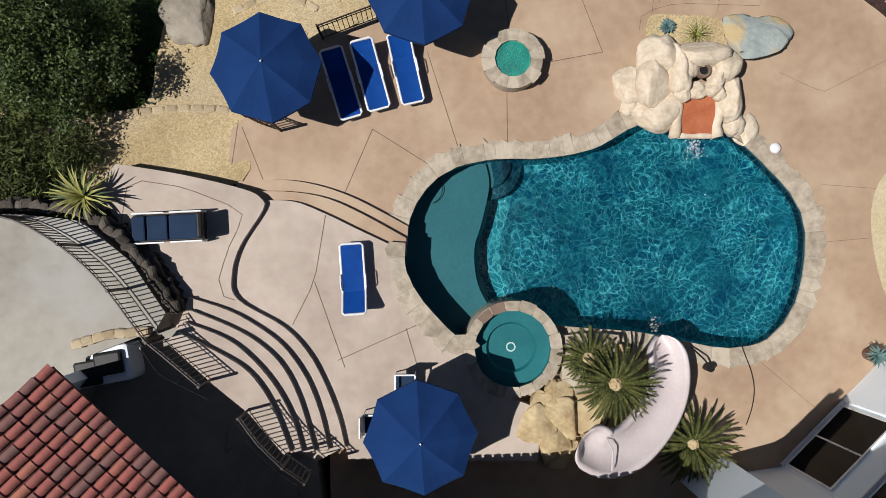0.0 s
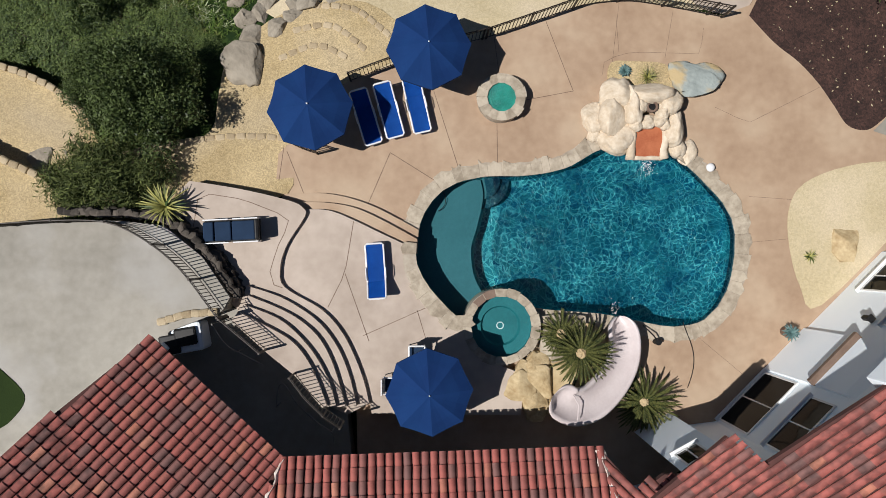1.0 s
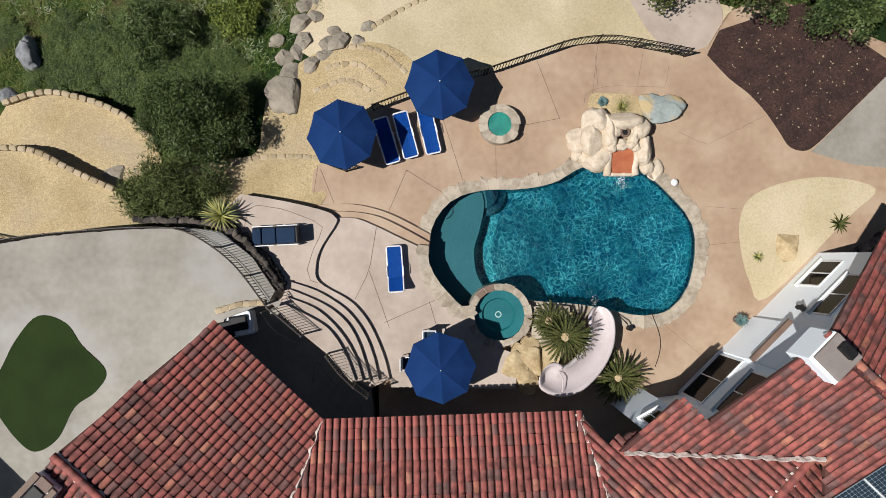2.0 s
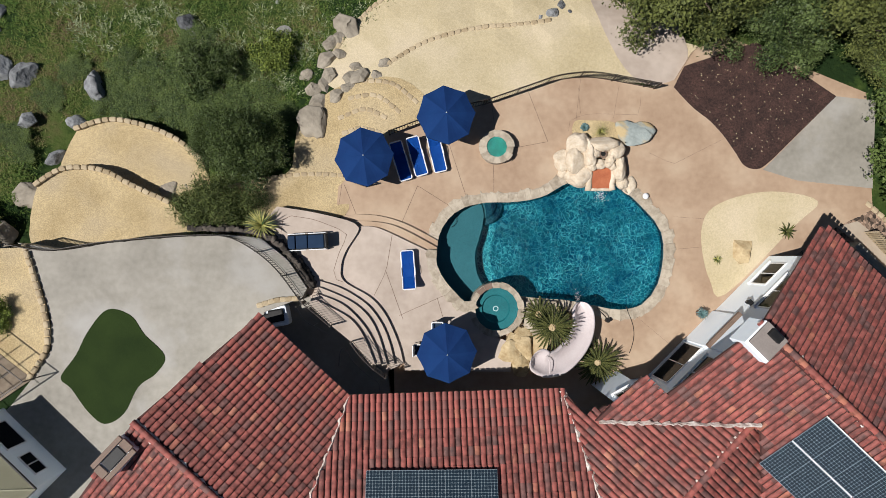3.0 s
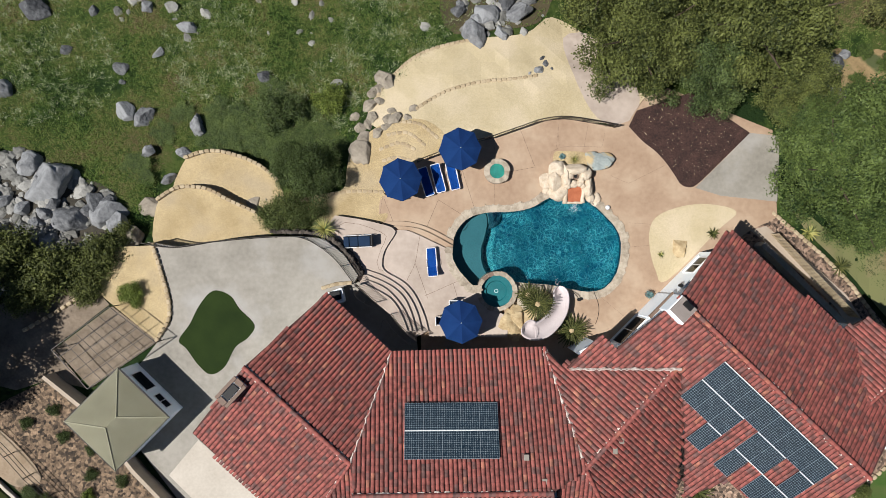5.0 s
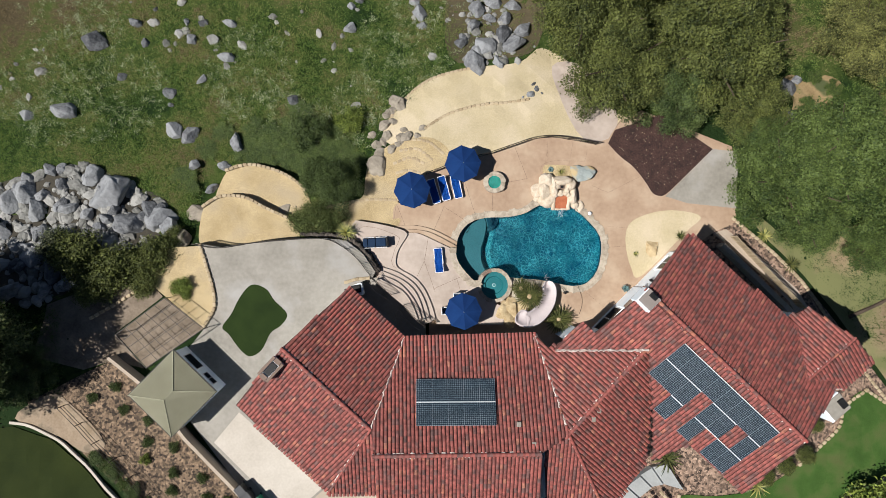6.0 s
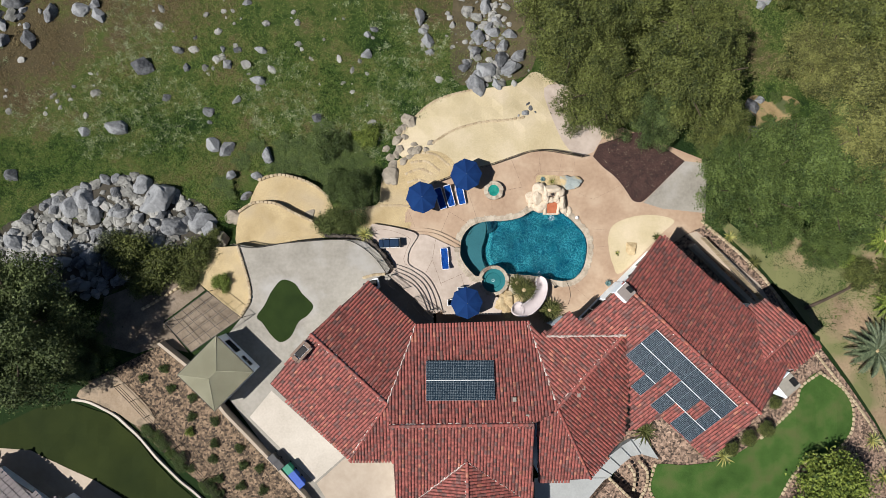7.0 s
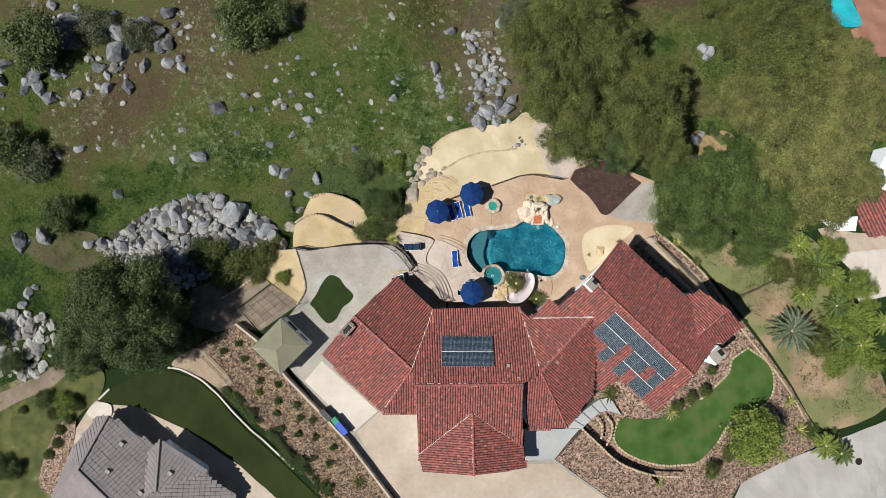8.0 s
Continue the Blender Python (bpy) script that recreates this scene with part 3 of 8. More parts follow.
for pts in ([(-1.48, 3.66), (-2.3, 1.75)], [(-1.48, 3.66), (0.3, 2.55)], [(0.1, 5.9), (1.05, 2.95)], [(2.4, 4.75), (2.42, 2.95)], [(3.4, 5.6), (5.2, 5.95)], [(5.2, 5.95), (4.2, 8.5)],
            [(2.5, 6.4), (2.3, 7.9)], [(6.9, 9.2), (6.6, 6.6)], [(11.5, 0.4), (13.2, 0.55)], [(9.6, -2.9), (11.4, -4.4)],
            [(10.45, 5.4), (11.71, 4.82), (14.38, 6.16)], [(6.26, 6.5), (6.36, 7.13), (7.41, 7.41), (9.93, 7.36), (10.04, 8.32)], [(11.7, 2.11), (13.3, 2.0)], [(6.79, 8.7), (6.89, 7.41)],
            [(-5.2, 3.7), (-4.6, 2.2)], [(-5.3, 3.9), (-5.5, 2.5)], [(8.9, 8.9), (8.6, 7.2)]):
    joint(pts, 0.0, deck, 0.011 if pts[0][0] > 6 else 0.02)
for pts in ([(-2.75, 1.15), (-3.05, -0.7), (-3.65, -1.9)], [(-3.05, -0.7), (-2.2, -3.1)], [(-2.4, -2.9), (0.2, -1.75)], [(-0.5, -2.0), (-0.2, -3.0)]):
    joint(pts, 0.45, upper)
for pts in ([(-8.15, 1.9), (-7.9, 2.1), (-6.6, 1.9), (-5.2, 1.35), (-4.95, 1.1), (-5.35, 0.3), (-5.65, -0.6), (-5.5, -1.1)], [(-8.15, 1.9), (-8.3, 0.9)], [(-5.5, -1.1), (-5.2, -1.2)]):
    joint(pts, 0.62, platform)


# pool shell, shelf, water
pool = thing("swimming_pool", "freeform swimming pool with teal plaster and a shallow entry shelf", "swimming pool")
bm = bmesh.new()
loops = []
cx, cy = 5.3, 0.4
for k, z in ((1.0, 0.0), (0.998, -0.7), (0.97, -1.0), (0.6, -1.3)):
    loops.append([bm.verts.new((cx + (x - cx) * k, cy + (y - cy) * k, z)) for x, y in POOL])
n = len(POOL)
for A, B in zip(loops, loops[1:]):
    for i in range(n):
        bm.faces.new((A[i], B[i], B[(i + 1) % n], A[(i + 1) % n]))
bm.faces.new(loops[-1])
part("basin", bm, POOLFIN, pool)
bm = bmesh.new()
band = [[bm.verts.new((cx + (x - cx) * 0.9965, cy + (y - cy) * 0.9965, z)) for x, y in POOL] for z in (0.03, -0.42)]
for i in range(n):
    bm.faces.new((band[0][i], band[1][i], band[1][(i + 1) % n], band[0][(i + 1) % n]))
part("waterline_band", bm, WATERTILE, pool, "dark blue-green waterline tiles")
SHELFEDGE = spline([(1.85, 2.75), (1.95, 2.1), (1.72, 1.0), (1.5, 0.2), (1.6, -0.8), (2.0, -1.6)], 5, False)
POOL_L = [p for p in POOL if p[0] < 1.9 and p[1] < 2.8 and not (p[0] > 1.2 and p[1] < -1.9)]
low = sorted([p for p in POOL_L if p[1] < 0], key=lambda p: -p[0])
high = sorted([p for p in POOL_L if p[1] >= 0], key=lambda p: p[0])
part("entry_shelf", slab(SHELFEDGE + low + high, -0.62, 1.0), SHELF, pool)
for r, z in ((1.05, -0.85), (0.7, -0.72)):
    part("pool_step", slab([(1.9 + r * math.cos(a), 2.75 + r * math.sin(a)) for a in np.linspace(-1.65, 0.15, 12)] + [(1.9, 2.8)], z, 0.8), SHELF, pool)
DEEP_EDGE = [(x + 0.08, y) for x, y in SHELFEDGE]
deep = [p for p in POOL if not (p in low or p in high)]
turned = deep[[i for i in range(len(deep)) if math.dist(deep[i], deep[i - 1]) > 1.0][0]:] + deep[:[i for i in range(len(deep)) if math.dist(deep[i], deep[i - 1]) > 1.0][0]]
def sheet(pts, z):
    bm = bmesh.new()
    f = bm.faces.new([bm.verts.new((x, y, z)) for x, y in pts])
    bmesh.ops.triangulate(bm, faces=[f])
    bmesh.ops.recalc_face_normals(bm, faces=bm.faces)
    if sum(f.normal.z for f in bm.faces) < 0:
        bmesh.ops.reverse_faces(bm, faces=bm.faces)
    return bm


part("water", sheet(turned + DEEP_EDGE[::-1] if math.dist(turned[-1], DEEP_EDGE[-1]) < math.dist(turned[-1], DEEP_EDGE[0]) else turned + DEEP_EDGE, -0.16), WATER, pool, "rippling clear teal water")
part("shallow_water", sheet(DEEP_EDGE + low + high, -0.16), STILL, pool, "calm shallow water over the shelf")
bm = bmesh.new()
tube(bm, [(0.1 + 0.45 * math.cos(a), 2.0 + 0.45 * math.sin(a), -0.55 + 0.02) for a in np.linspace(-1.2, 0.9, 9)], 0.012)
part("entry_ring", bm, IRON, pool)

# froth where water falls in
fr = random.Random(8)
for fx, fy, fs, fn in ((7.95, 3.2, 0.18, 130), (6.75, -2.0, 0.14, 50), (2.35, -1.42, 0.12, 40)):
    V, F = [], []
    for _ in range(fn):
        x, y, r = fx + fr.gauss(0, fs * 0.7), fy + fr.gauss(0, fs), fr.uniform(0.005, 0.015)
        o = len(V)
        V += [(x + r * math.cos(k * math.tau / 6) * 1.3, y + r * math.sin(k * math.tau / 6), -0.157) for k in range(6)] + [(x, y, -0.157 + r * 0.5)]
        F += [(o + k, o + (k + 1) % 6, o + 6) for k in range(6)]
    tagged(part("froth", mesh_of("froth", V, F, FRAME), FRAME, pool, "white froth where water falls in"), kind="stuff")

# coping stones
coping = thing("pool_coping", "irregular flagstone coping round the pool edge", "coping")
rng = random.Random(4)


def flat_stone(name, corners, z, thick, parent, mat=STONE):
    bm = bmesh.new()
    top = [bm.verts.new((x, y, z)) for x, y in corners]
    mx, my = sum(c[0] for c in corners) / len(corners), sum(c[1] for c in corners) / len(corners)
    rim = [bm.verts.new((mx + (x - mx) * 1.02, my + (y - my) * 1.02, z - 0.012)) for x, y in corners]
    bot = [bm.verts.new((mx + (x - mx) * 1.02, my + (y - my) * 1.02, z - thick)) for x, y in corners]
    bm.faces.new(top)
    for A, B in ((top, rim), (rim, bot)):
        for i in range(len(A)):
            bm.faces.new((A[i], B[i], B[(i + 1) % len(A)], A[(i + 1) % len(A)]))
    bmesh.ops.recalc_face_normals(bm, faces=bm.faces)
    return part(name, bm, mat, parent)


Q, D = resample(POOL + POOL[:1], 0.10)


def outward(i):
    nn = (D[i][1], -D[i][0])
    return nn if not inside(Q[i][0] + nn[0] * 0.12, Q[i][1] + nn[1] * 0.12, POOL) else (-nn[0], -nn[1])


def rim_level(x, y):
    return 0.45 if (x < 1.3 and y < 0.3) else 0.0


V, F = [], []
for i in range(len(Q)):
    nn = outward(i)
    w = 0.47 + 0.10 * noise.noise(Vector((Q[i][0] * 2.2, Q[i][1] * 2.2, 9.0)))
    z = rim_level(Q[i][0], Q[i][1]) + 0.034
    V += [(Q[i][0] - nn[0] * 0.02, Q[i][1] - nn[1] * 0.02, z), (Q[i][0] + nn[0] * w, Q[i][1] + nn[1] * w, z)]
F = [(2 * i, 2 * i + 1, 2 * i + 3, 2 * i + 2) for i in range(len(Q) - 1) if rim_level(Q[i][0], Q[i][1]) == rim_level(Q[i + 1][0], Q[i + 1][1]) and math.dist(Q[i][:2], (2.5, -2.6)) > 1.35]
part("mortar_bed", mesh_of("mortar_bed", V, F, MORTARBED), MORTARBED, coping)
i = 0
while i < len(Q) - 7:
    step = rng.choice((3, 4, 5, 6, 7))
    j = i + step
    mx, my = (Q[i][0] + Q[j][0]) / 2, (Q[i][1] + Q[j][1]) / 2
    if not ((6.5 < mx < 9.0 and my > 3.3) or (1.25 < mx < 3.7 and my < -1.5)):
        z = rim_level(mx, my) + 0.045
        na, nb, nm = outward(i), outward(j), outward((i + j) // 2)
        m = (i + j) // 2
        w1, w2, w3 = (rng.uniform(0.34, 0.60) for _ in range(3))
        g = 0.009
        flat_stone("stone", [(Q[i][0] - na[0] * 0.03 + D[i][0] * g, Q[i][1] - na[1] * 0.03 + D[i][1] * g), (Q[j][0] - nb[0] * 0.03 - D[j][0] * g, Q[j][1] - nb[1] * 0.03 - D[j][1] * g),
                             (Q[j][0] + nb[0] * w1 - D[j][0] * g * rng.uniform(0.5, 3), Q[j][1] + nb[1] * w1 - D[j][1] * g), (Q[m][0] + nm[0] * w2, Q[m][1] + nm[1] * w2), (Q[i][0] + na[0] * w3 + D[i][0] * g * rng.uniform(0.5, 3), Q[i][1] + na[1] * w3 + D[i][1] * g)], z, 0.07, coping)
    i = j

# spa
spa = thing("spa", "round raised spa with teal plaster and a flagstone rim", "spa", (2.5, -2.6, 0))
bm = bmesh.new()
ring(bm, 1.12, 1.35, -1.6, 0.488)
part("wall", bm, MORTARBED, spa)
bm = bmesh.new()
V = [[bm.verts.new((r * math.cos(k * math.tau / 48), r * math.sin(k * math.tau / 48), z)) for k in range(48)] for r, z in ((1.12, 0.44), (1.10, 0.16), (0.72, 0.15), (0.66, 0.03))]
for A, B in zip(V, V[1:]):
    for k in range(48):
        bm.faces.new((A[k], A[(k + 1) % 48], B[(k + 1) % 48], B[k]))
bm.faces.new(V[-1])
bmesh.ops.recalc_face_normals(bm, faces=bm.faces)
part("basin", bm, SPAFIN, spa, smooth=False)
bm = bmesh.new()
ring(bm, 0.10, 0.14, 0.03, 0.05, 20)
part("drain", bm, FRAME, spa)
bm = bmesh.new()
bmesh.ops.create_circle(bm, cap_ends=True, segments=48, radius=1.115, matrix=pose(0, 0, 0.33))
part("water", bm, STILL, spa, "still clear water")
for k in range(18):
    a0, a1 = k * math.tau / 18 + 0.012, (k + 1) * math.tau / 18 - 0.012
    r0, r1 = 1.08, 1.36 + rng.uniform(-0.03, 0.05)
    flat_stone("stone", [(r0 * math.cos(a0), r0 * math.sin(a0)), (r1 * math.cos(a0), r1 * math.sin(a0)), (r1 * math.cos((a0 + a1) / 2), r1 * math.sin((a0 + a1) / 2)), (r1 * math.cos(a1), r1 * math.sin(a1)), (r0 * math.cos(a1), r0 * math.sin(a1))],
                    0.50 if k not in (5, 6) else 0.496, 0.06, spa, STONE if k not in (5, 6) else BROWN)

# beds and terraces of fine gravel
def bed(name, pts, mat, label, category, z=None, lift=0.05, depth=0.5, per=4, step=1.0):
    loop = spline(pts, per) if per else pts
    b = slab(loop, z, depth) if z is not None else drape(loop, lift, step)
    return tagged(part(name, b, mat), label, category, kind="structure")


bed("terrace", [(-18.8, 6.6), (-17.2, 7.05), (-15.4, 6.75), (-13.8, 6.05), (-12.65, 5.1), (-12.0, 3.0), (-13.0, 1.3), (-16.5, 2.0), (-19.8, 3.2)], DG, "fine golden gravel terrace", "gravel terrace", -0.55, depth=2.0)
bed("terrace", [(-20.4, 3.7), (-19.1, 4.45), (-17.26, 4.38), (-15.72, 3.61), (-14.04, 2.84), (-12.6, 1.3), (-12.6, 0.8), (-15.4, 0.5), (-18.5, 0.2), (-20.7, 0.5)], DG, "fine golden gravel terrace above a low stone edge", "gravel terrace", 0.10, depth=2.5)
bed("gravel", [(-13.4, 1.3), (-12.4, 3.0), (-9.3, 3.9), (-8.0, 4.5), (-7.8, 5.9), (-7.4, 7.4), (-5.4, 8.9), (-2.4, 9.2), (-0.9, 7.4), (-4.2, 5.6), (-5.0, 4.1), (-5.2, 2.1), (-8.3, 1.9), (-10.2, 0.9)], DG, "golden gravel bed along the deck", "gravel bed", lift=0.12, step=0.7)
bed("gravel", [(-5.6, 8.6), (-6.4, 9.8), (-5.0, 12.3), (-2.5, 14.3), (1.46, 15.4), (4.9, 15.9), (6.9, 17.3), (9.5, 15.5), (11.0, 12.0), (13.5, 11.0), (11.9, 9.2), (8.0, 9.1), (5.5, 9.0), (2.5, 7.8), (-1.5, 6.6)], DGPALE, "wide sloping golden gravel terrace", "gravel terrace", lift=0.10)
bed("path", [(7.6, 15.6), (10.5, 15.5), (12.6, 11.6), (12.3, 9.6), (11.6, 8.9), (9.9, 9.15), (8.6, 11.2)], PALE, "pale concrete path beside the gravel terrace", "path", lift=0.16)
bed("mulch", spline([(16.9, 5.1), (16.2, 4.6), (15.45, 4.75), (14.95, 5.45), (14.35, 6.3), (13.6, 7.1), (12.7, 7.8), (11.75, 8.8)], 5, False) + [(12.3, 9.9), (16.1, 11.2), (20.3, 8.4)], MULCH, "dark brown bark mulch bed with a curved border", "mulch bed", 0.012, depth=0.1, per=0)
bed("path", [(20.3, 8.4), (22.4, 8.2), (22.2, 3.6), (18.2, 4.0), (16.4, 4.55)], GREY, "pale grey concrete path", "path", 0.008, depth=0.1, per=0)
bed("gravel", [(13.2, 1.65), (13.78, 2.6), (15.4, 3.24), (17.34, 3.41), (19.3, 2.9), (18.0, 1.6), (14.4, -1.9), (13.6, -1.2), (13.2, 0.3)], DGPALE, "round golden gravel bed by the house wall", "gravel bed", 0.008, depth=0.1)


# ---- the house ----
house = thing("house", "white stucco villa with red clay barrel tile roofs", "house")
TILE_W, TILE_L = 0.27, 0.40


def barrel(length, w, segs=5, rise=0.20, lap=0.016):
    """One curved tile, its lower end a little wider."""
    V, F = [], []
    for y, k in ((0.0, 0.375), (-length, 0.425)):
        for i in range(segs + 1):
            a = math.pi * i / segs
            V.append((-math.cos(a) * w * k, y, math.sin(a) * w * rise + (lap if y < 0 else 0.0)))
    m = segs + 1
    F = [(i, i + m, i + m + 1, i + 1) for i in range(segs)]
    V += V[m:2 * m] + [(x, y, z - 0.03) for x, y, z in V[m:2 * m]]
    F += [(2 * m + i, 3 * m + i, 3 * m + i + 1, 2 * m + i + 1) for i in range(segs)]
    return V, F


BV, BF = barrel(TILE_L * 1.12, TILE_W, 5, 0.19, 0.032)
TILE_MESH = mesh_of("tile", BV, BF, TILE_P, True)
PENDING = []


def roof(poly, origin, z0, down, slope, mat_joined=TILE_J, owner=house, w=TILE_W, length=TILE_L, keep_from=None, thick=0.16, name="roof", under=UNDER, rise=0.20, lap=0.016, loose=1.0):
    """A roof slope: a plate and its tiles. z0 is the height at origin; down is the plan direction in which it falls."""
    d = Vector((*down, 0)).normalized()
    a = Vector((-d.y, d.x, 0))
    zat = lambda x, y: z0 - slope * ((x - origin[0]) * d.x + (y - origin[1]) * d.y)
    bm = bmesh.new()
    top = [bm.verts.new((x, y, zat(x, y))) for x, y in poly]
    bot = [bm.verts.new((x, y, zat(x, y) - thick)) for x, y in poly]
    bm.faces.new(top)
    bm.faces.new(bot[::-1])
    for i in range(len(poly)):
        j = (i + 1) % len(poly)
        bm.faces.new((top[i], bot[i], bot[j], top[j]))
    bmesh.ops.recalc_face_normals(bm, faces=bm.faces)
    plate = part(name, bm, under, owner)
    us = [(x * d.x + y * d.y) for x, y in poly]
    vs = [(x * a.x + y * a.y) for x, y in poly]
    fall = Vector((d.x, d.y, -slope)).normalized()
    up = a.cross(fall)
    up = up if up.z > 0 else -up
    rot = Matrix((a, -fall, up)).transposed()
    if rot.determinant() < 0:
        rot = Matrix((-a, -fall, up)).transposed()
    run = length / math.sqrt(1 + slope * slope)
    tv, tf = barrel(length * 1.12, w, 5, rise, lap)
    near, rest = [], []
    r = random.Random(int(abs(origin[0]) * 100) + len(poly))
    v = min(vs) + w / 2
    while v < max(vs):
        u = max(us)
        while u > min(us):
            uc = u - run / 2
            x, y = uc * d.x + v * a.x, uc * d.y + v * a.y
            if inside(x, y, poly):
                ux = u - run
                px, py = ux * d.x + v * a.x, ux * d.y + v * a.y
                m = Matrix.Translation((px, py, zat(px, py) + 0.02 + loose * r.uniform(0, 0.014))) @ (rot @ Matrix.Rotation(loose * r.uniform(-0.035, 0.035), 3, "Z")).to_4x4()
                (near if keep_from and keep_from(x, y) else rest).append(m)
            u -= run
        v += w
    for m in near:
        PENDING.append((m, plate))
    if rest:
        T = np.array(tv)
        V = np.concatenate([T @ np.array(m.to_3x3()).T + np.array(m.translation) for m in rest])
        F = (np.array(tf)[None] + (np.arange(len(rest)) * len(tv))[:, None, None]).reshape(-1, 4)
        field = part("tile_field", mesh_of("tile_field", V.tolist(), F.tolist(), mat_joined, True), mat_joined, plate)
        tagged(field, kind="stuff")
    return plate


RIDGE_MESHES = {}


def ridge(pts, owner=house, r=0.15, mat=TILE_P, mortar=False, name="ridge"):
    """Ridge or hip tiles along a line, each lapping the next; or one bed of pale mortar."""
    Q, D = resample(pts, 0.42 if not mortar else 0.16)
    rr = random.Random(len(Q))
    if mortar:
        V, F = [], []
        for q, d in zip(Q, D):
            s = Vector((-d[1], d[0], 0)).normalized()
            w = r * rr.uniform(0.55, 1.5)
            o = s * rr.uniform(-0.04, 0.04)
            V += [Vector(q) + o + s * w, Vector(q) + o + Vector((0, 0, 0.10 + rr.uniform(0, 0.05))), Vector(q) + o - s * w]
        F = [f for i in range(len(Q) - 1) for f in ((3 * i, 3 * i + 1, 3 * i + 4, 3 * i + 3), (3 * i + 1, 3 * i + 2, 3 * i + 5, 3 * i + 4))]
        return part(name, mesh_of(name, V, F, MORTAR), mat, owner)
    if owner is house:
        ridge([(x, y, z - 0.045) for x, y, z in pts], owner, r * 0.95, mortar=True, name="mortar")
    key = (round(r, 3), mat.name)
    if key not in RIDGE_MESHES:
        V = []
        for y, k in ((-0.02, 1.0), (0.46, 0.86)):
            V += [(math.cos(math.pi * i / 5) * r * k, y, math.sin(math.pi * i / 5) * r * 0.75 * k + 0.04) for i in range(6)]
        RIDGE_MESHES[key] = mesh_of("ridge_tile", V, [(i, i + 1, i + 7, i + 6) for i in range(5)], mat, True)
    for q, q2 in zip(Q, Q[1:]):
        d = Vector(q2 - q).normalized()
        s = d.cross(Vector((0, 0, 1))).normalized()
        ob = new("ridge_tile", RIDGE_MESHES[key])
        ob.parent = owner
        ob.matrix_basis = Matrix.Translation(q) @ Matrix((s, d, s.cross(d))).transposed().to_4x4()


near_l = lambda x, y: (x + 6.4) ** 2 + (y + 4.4) ** 2 < 14
near_m = lambda x, y: y > -7.6
LD = (0.678, 0.735)
roof([(-8.58, -2.55), (-4.6, -6.32), (-6.82, -12.45), (-13.04, -6.71)], (-13.04, -6.71), 5.9, LD, 0.41, keep_from=near_l, rise=0.18, lap=0.030)
roof([(-13.04, -6.71), (-6.82, -12.45), (-10.15, -17.75), (-16.88, -11.22)], (-13.04, -6.71), 5.9, (-0.678, -0.735), 0.41)
roof([(-4.5, -6.25), (5.14, -6.01), (7.1, -12.8), (5.02, -14.0), (-6.45, -14.05), (-6.82, -12.45)], (0, -14.03), 6.7, (-0.025, 1.0), 0.415, keep_from=near_m)
roof([(-6.82, -12.45), (-6.4, -14.05), (-6.31, -17.89), (-10.15, -17.75)], (-6.8, -12.45), 5.9, (0, -1), 0.44)
roof([(5.14, -6.01), (6.19, -7.15), (6.9, -6.6), (13.2, -6.2), (7.1, -12.8)], (7.1, -12.8), 6.18, (-0.735, 0.678), 0.455)
roof([(7.1, -12.8), (12.64, -6.8), (13.5, -8.5), (13.4, -15.8), (10.5, -19.5)], (7.1, -12.8), 6.18, (0.735, -0.678), 0.376, rise=0.18)
roof([(7.1, -12.8), (10.5, -19.5), (6.03, -19.8), (5.5, -14.0)], (7.1, -12.8), 6.18, (0, -1), 0.39)
roof([(-6.45, -14.05), (5.02, -14.0), (5.41, -21.4), (-0.28, -17.3), (-6.11, -22.25)], (0, -14.03), 6.7, (0, -1), 0.34)
roof([(-0.28, -17.3), (-0.1, -24.06), (-5.67, -24.11), (-6.11, -22.25)], (-0.2, -17.3), 5.6, (-1, 0), 0.28)
roof([(-0.28, -17.3), (5.41, -21.4), (5.9, -23.86), (-0.1, -24.06)], (-0.2, -17.3), 5.6, (1, 0), 0.28)
RD = (0.685, 0.729)
roof([(11.95, -2.83), (15.98, 1.36), (23.3, -4.75), (27.3, -8.9), (23.15, -12.99)], (12.4, -2.89), 7.7, RD, 0.393, rise=0.13)
roof([(11.95, -2.83), (12.4, -2.89), (23.15, -12.99), (19.85, -17.3), (15.9, -13.8), (13.7, -15.2), (13.3, -11.0), (12.64, -6.8), (6.3, -7.1), (8.0, -5.0), (9.0, -5.75)], (12.4, -2.89), 7.7, (-0.685, -0.729), 0.393)
roof([(23.4, -9.7), (27.6, -6.1), (29.7, -8.0), (27.2, -9.9)], (23.4, -9.7), 6.3, (0.65, -0.76), 0.36)
roof([(23.4, -9.7), (27.6, -6.1), (25.0, -4.0), (23.3, -4.9)], (23.4, -9.7), 6.3, (-0.65, 0.76), 0.36)
ridge([(-13.04, -6.71, 5.93), (-6.82, -12.45, 5.93)])
ridge([(-6.6, -14.05, 6.73), (5.02, -14.0, 6.73)])
ridge([(7.1, -12.8, 6.2), (12.64, -6.8, 6.2)])
ridge([(12.0, -2.5, 7.73), (23.15, -12.99, 7.73)])
ridge([(-0.28, -17.3, 5.62), (-0.1, -24.06, 5.62)])
ridge([(23.4, -9.7, 6.33), (27.6, -6.1, 6.33)], r=0.1)
ridge([(-4.5, -6.25, 3.46), (-6.82, -12.45, 5.95)], mortar=True, r=0.075, name="mortar")
ridge([(5.14, -6.05, 3.42), (7.1, -12.8, 6.2)], mortar=True, r=0.17, name="mortar")
ridge([(7.1, -12.8, 6.2), (10.5, -19.5, 3.58)], r=0.13)
ridge([(-6.82, -12.45, 5.93), (-10.15, -17.75, 3.55)], r=0.10)
ridge([(-0.28, -17.3, 5.6), (-6.11, -22.25, 3.95)], mortar=True, r=0.07, name="mortar")
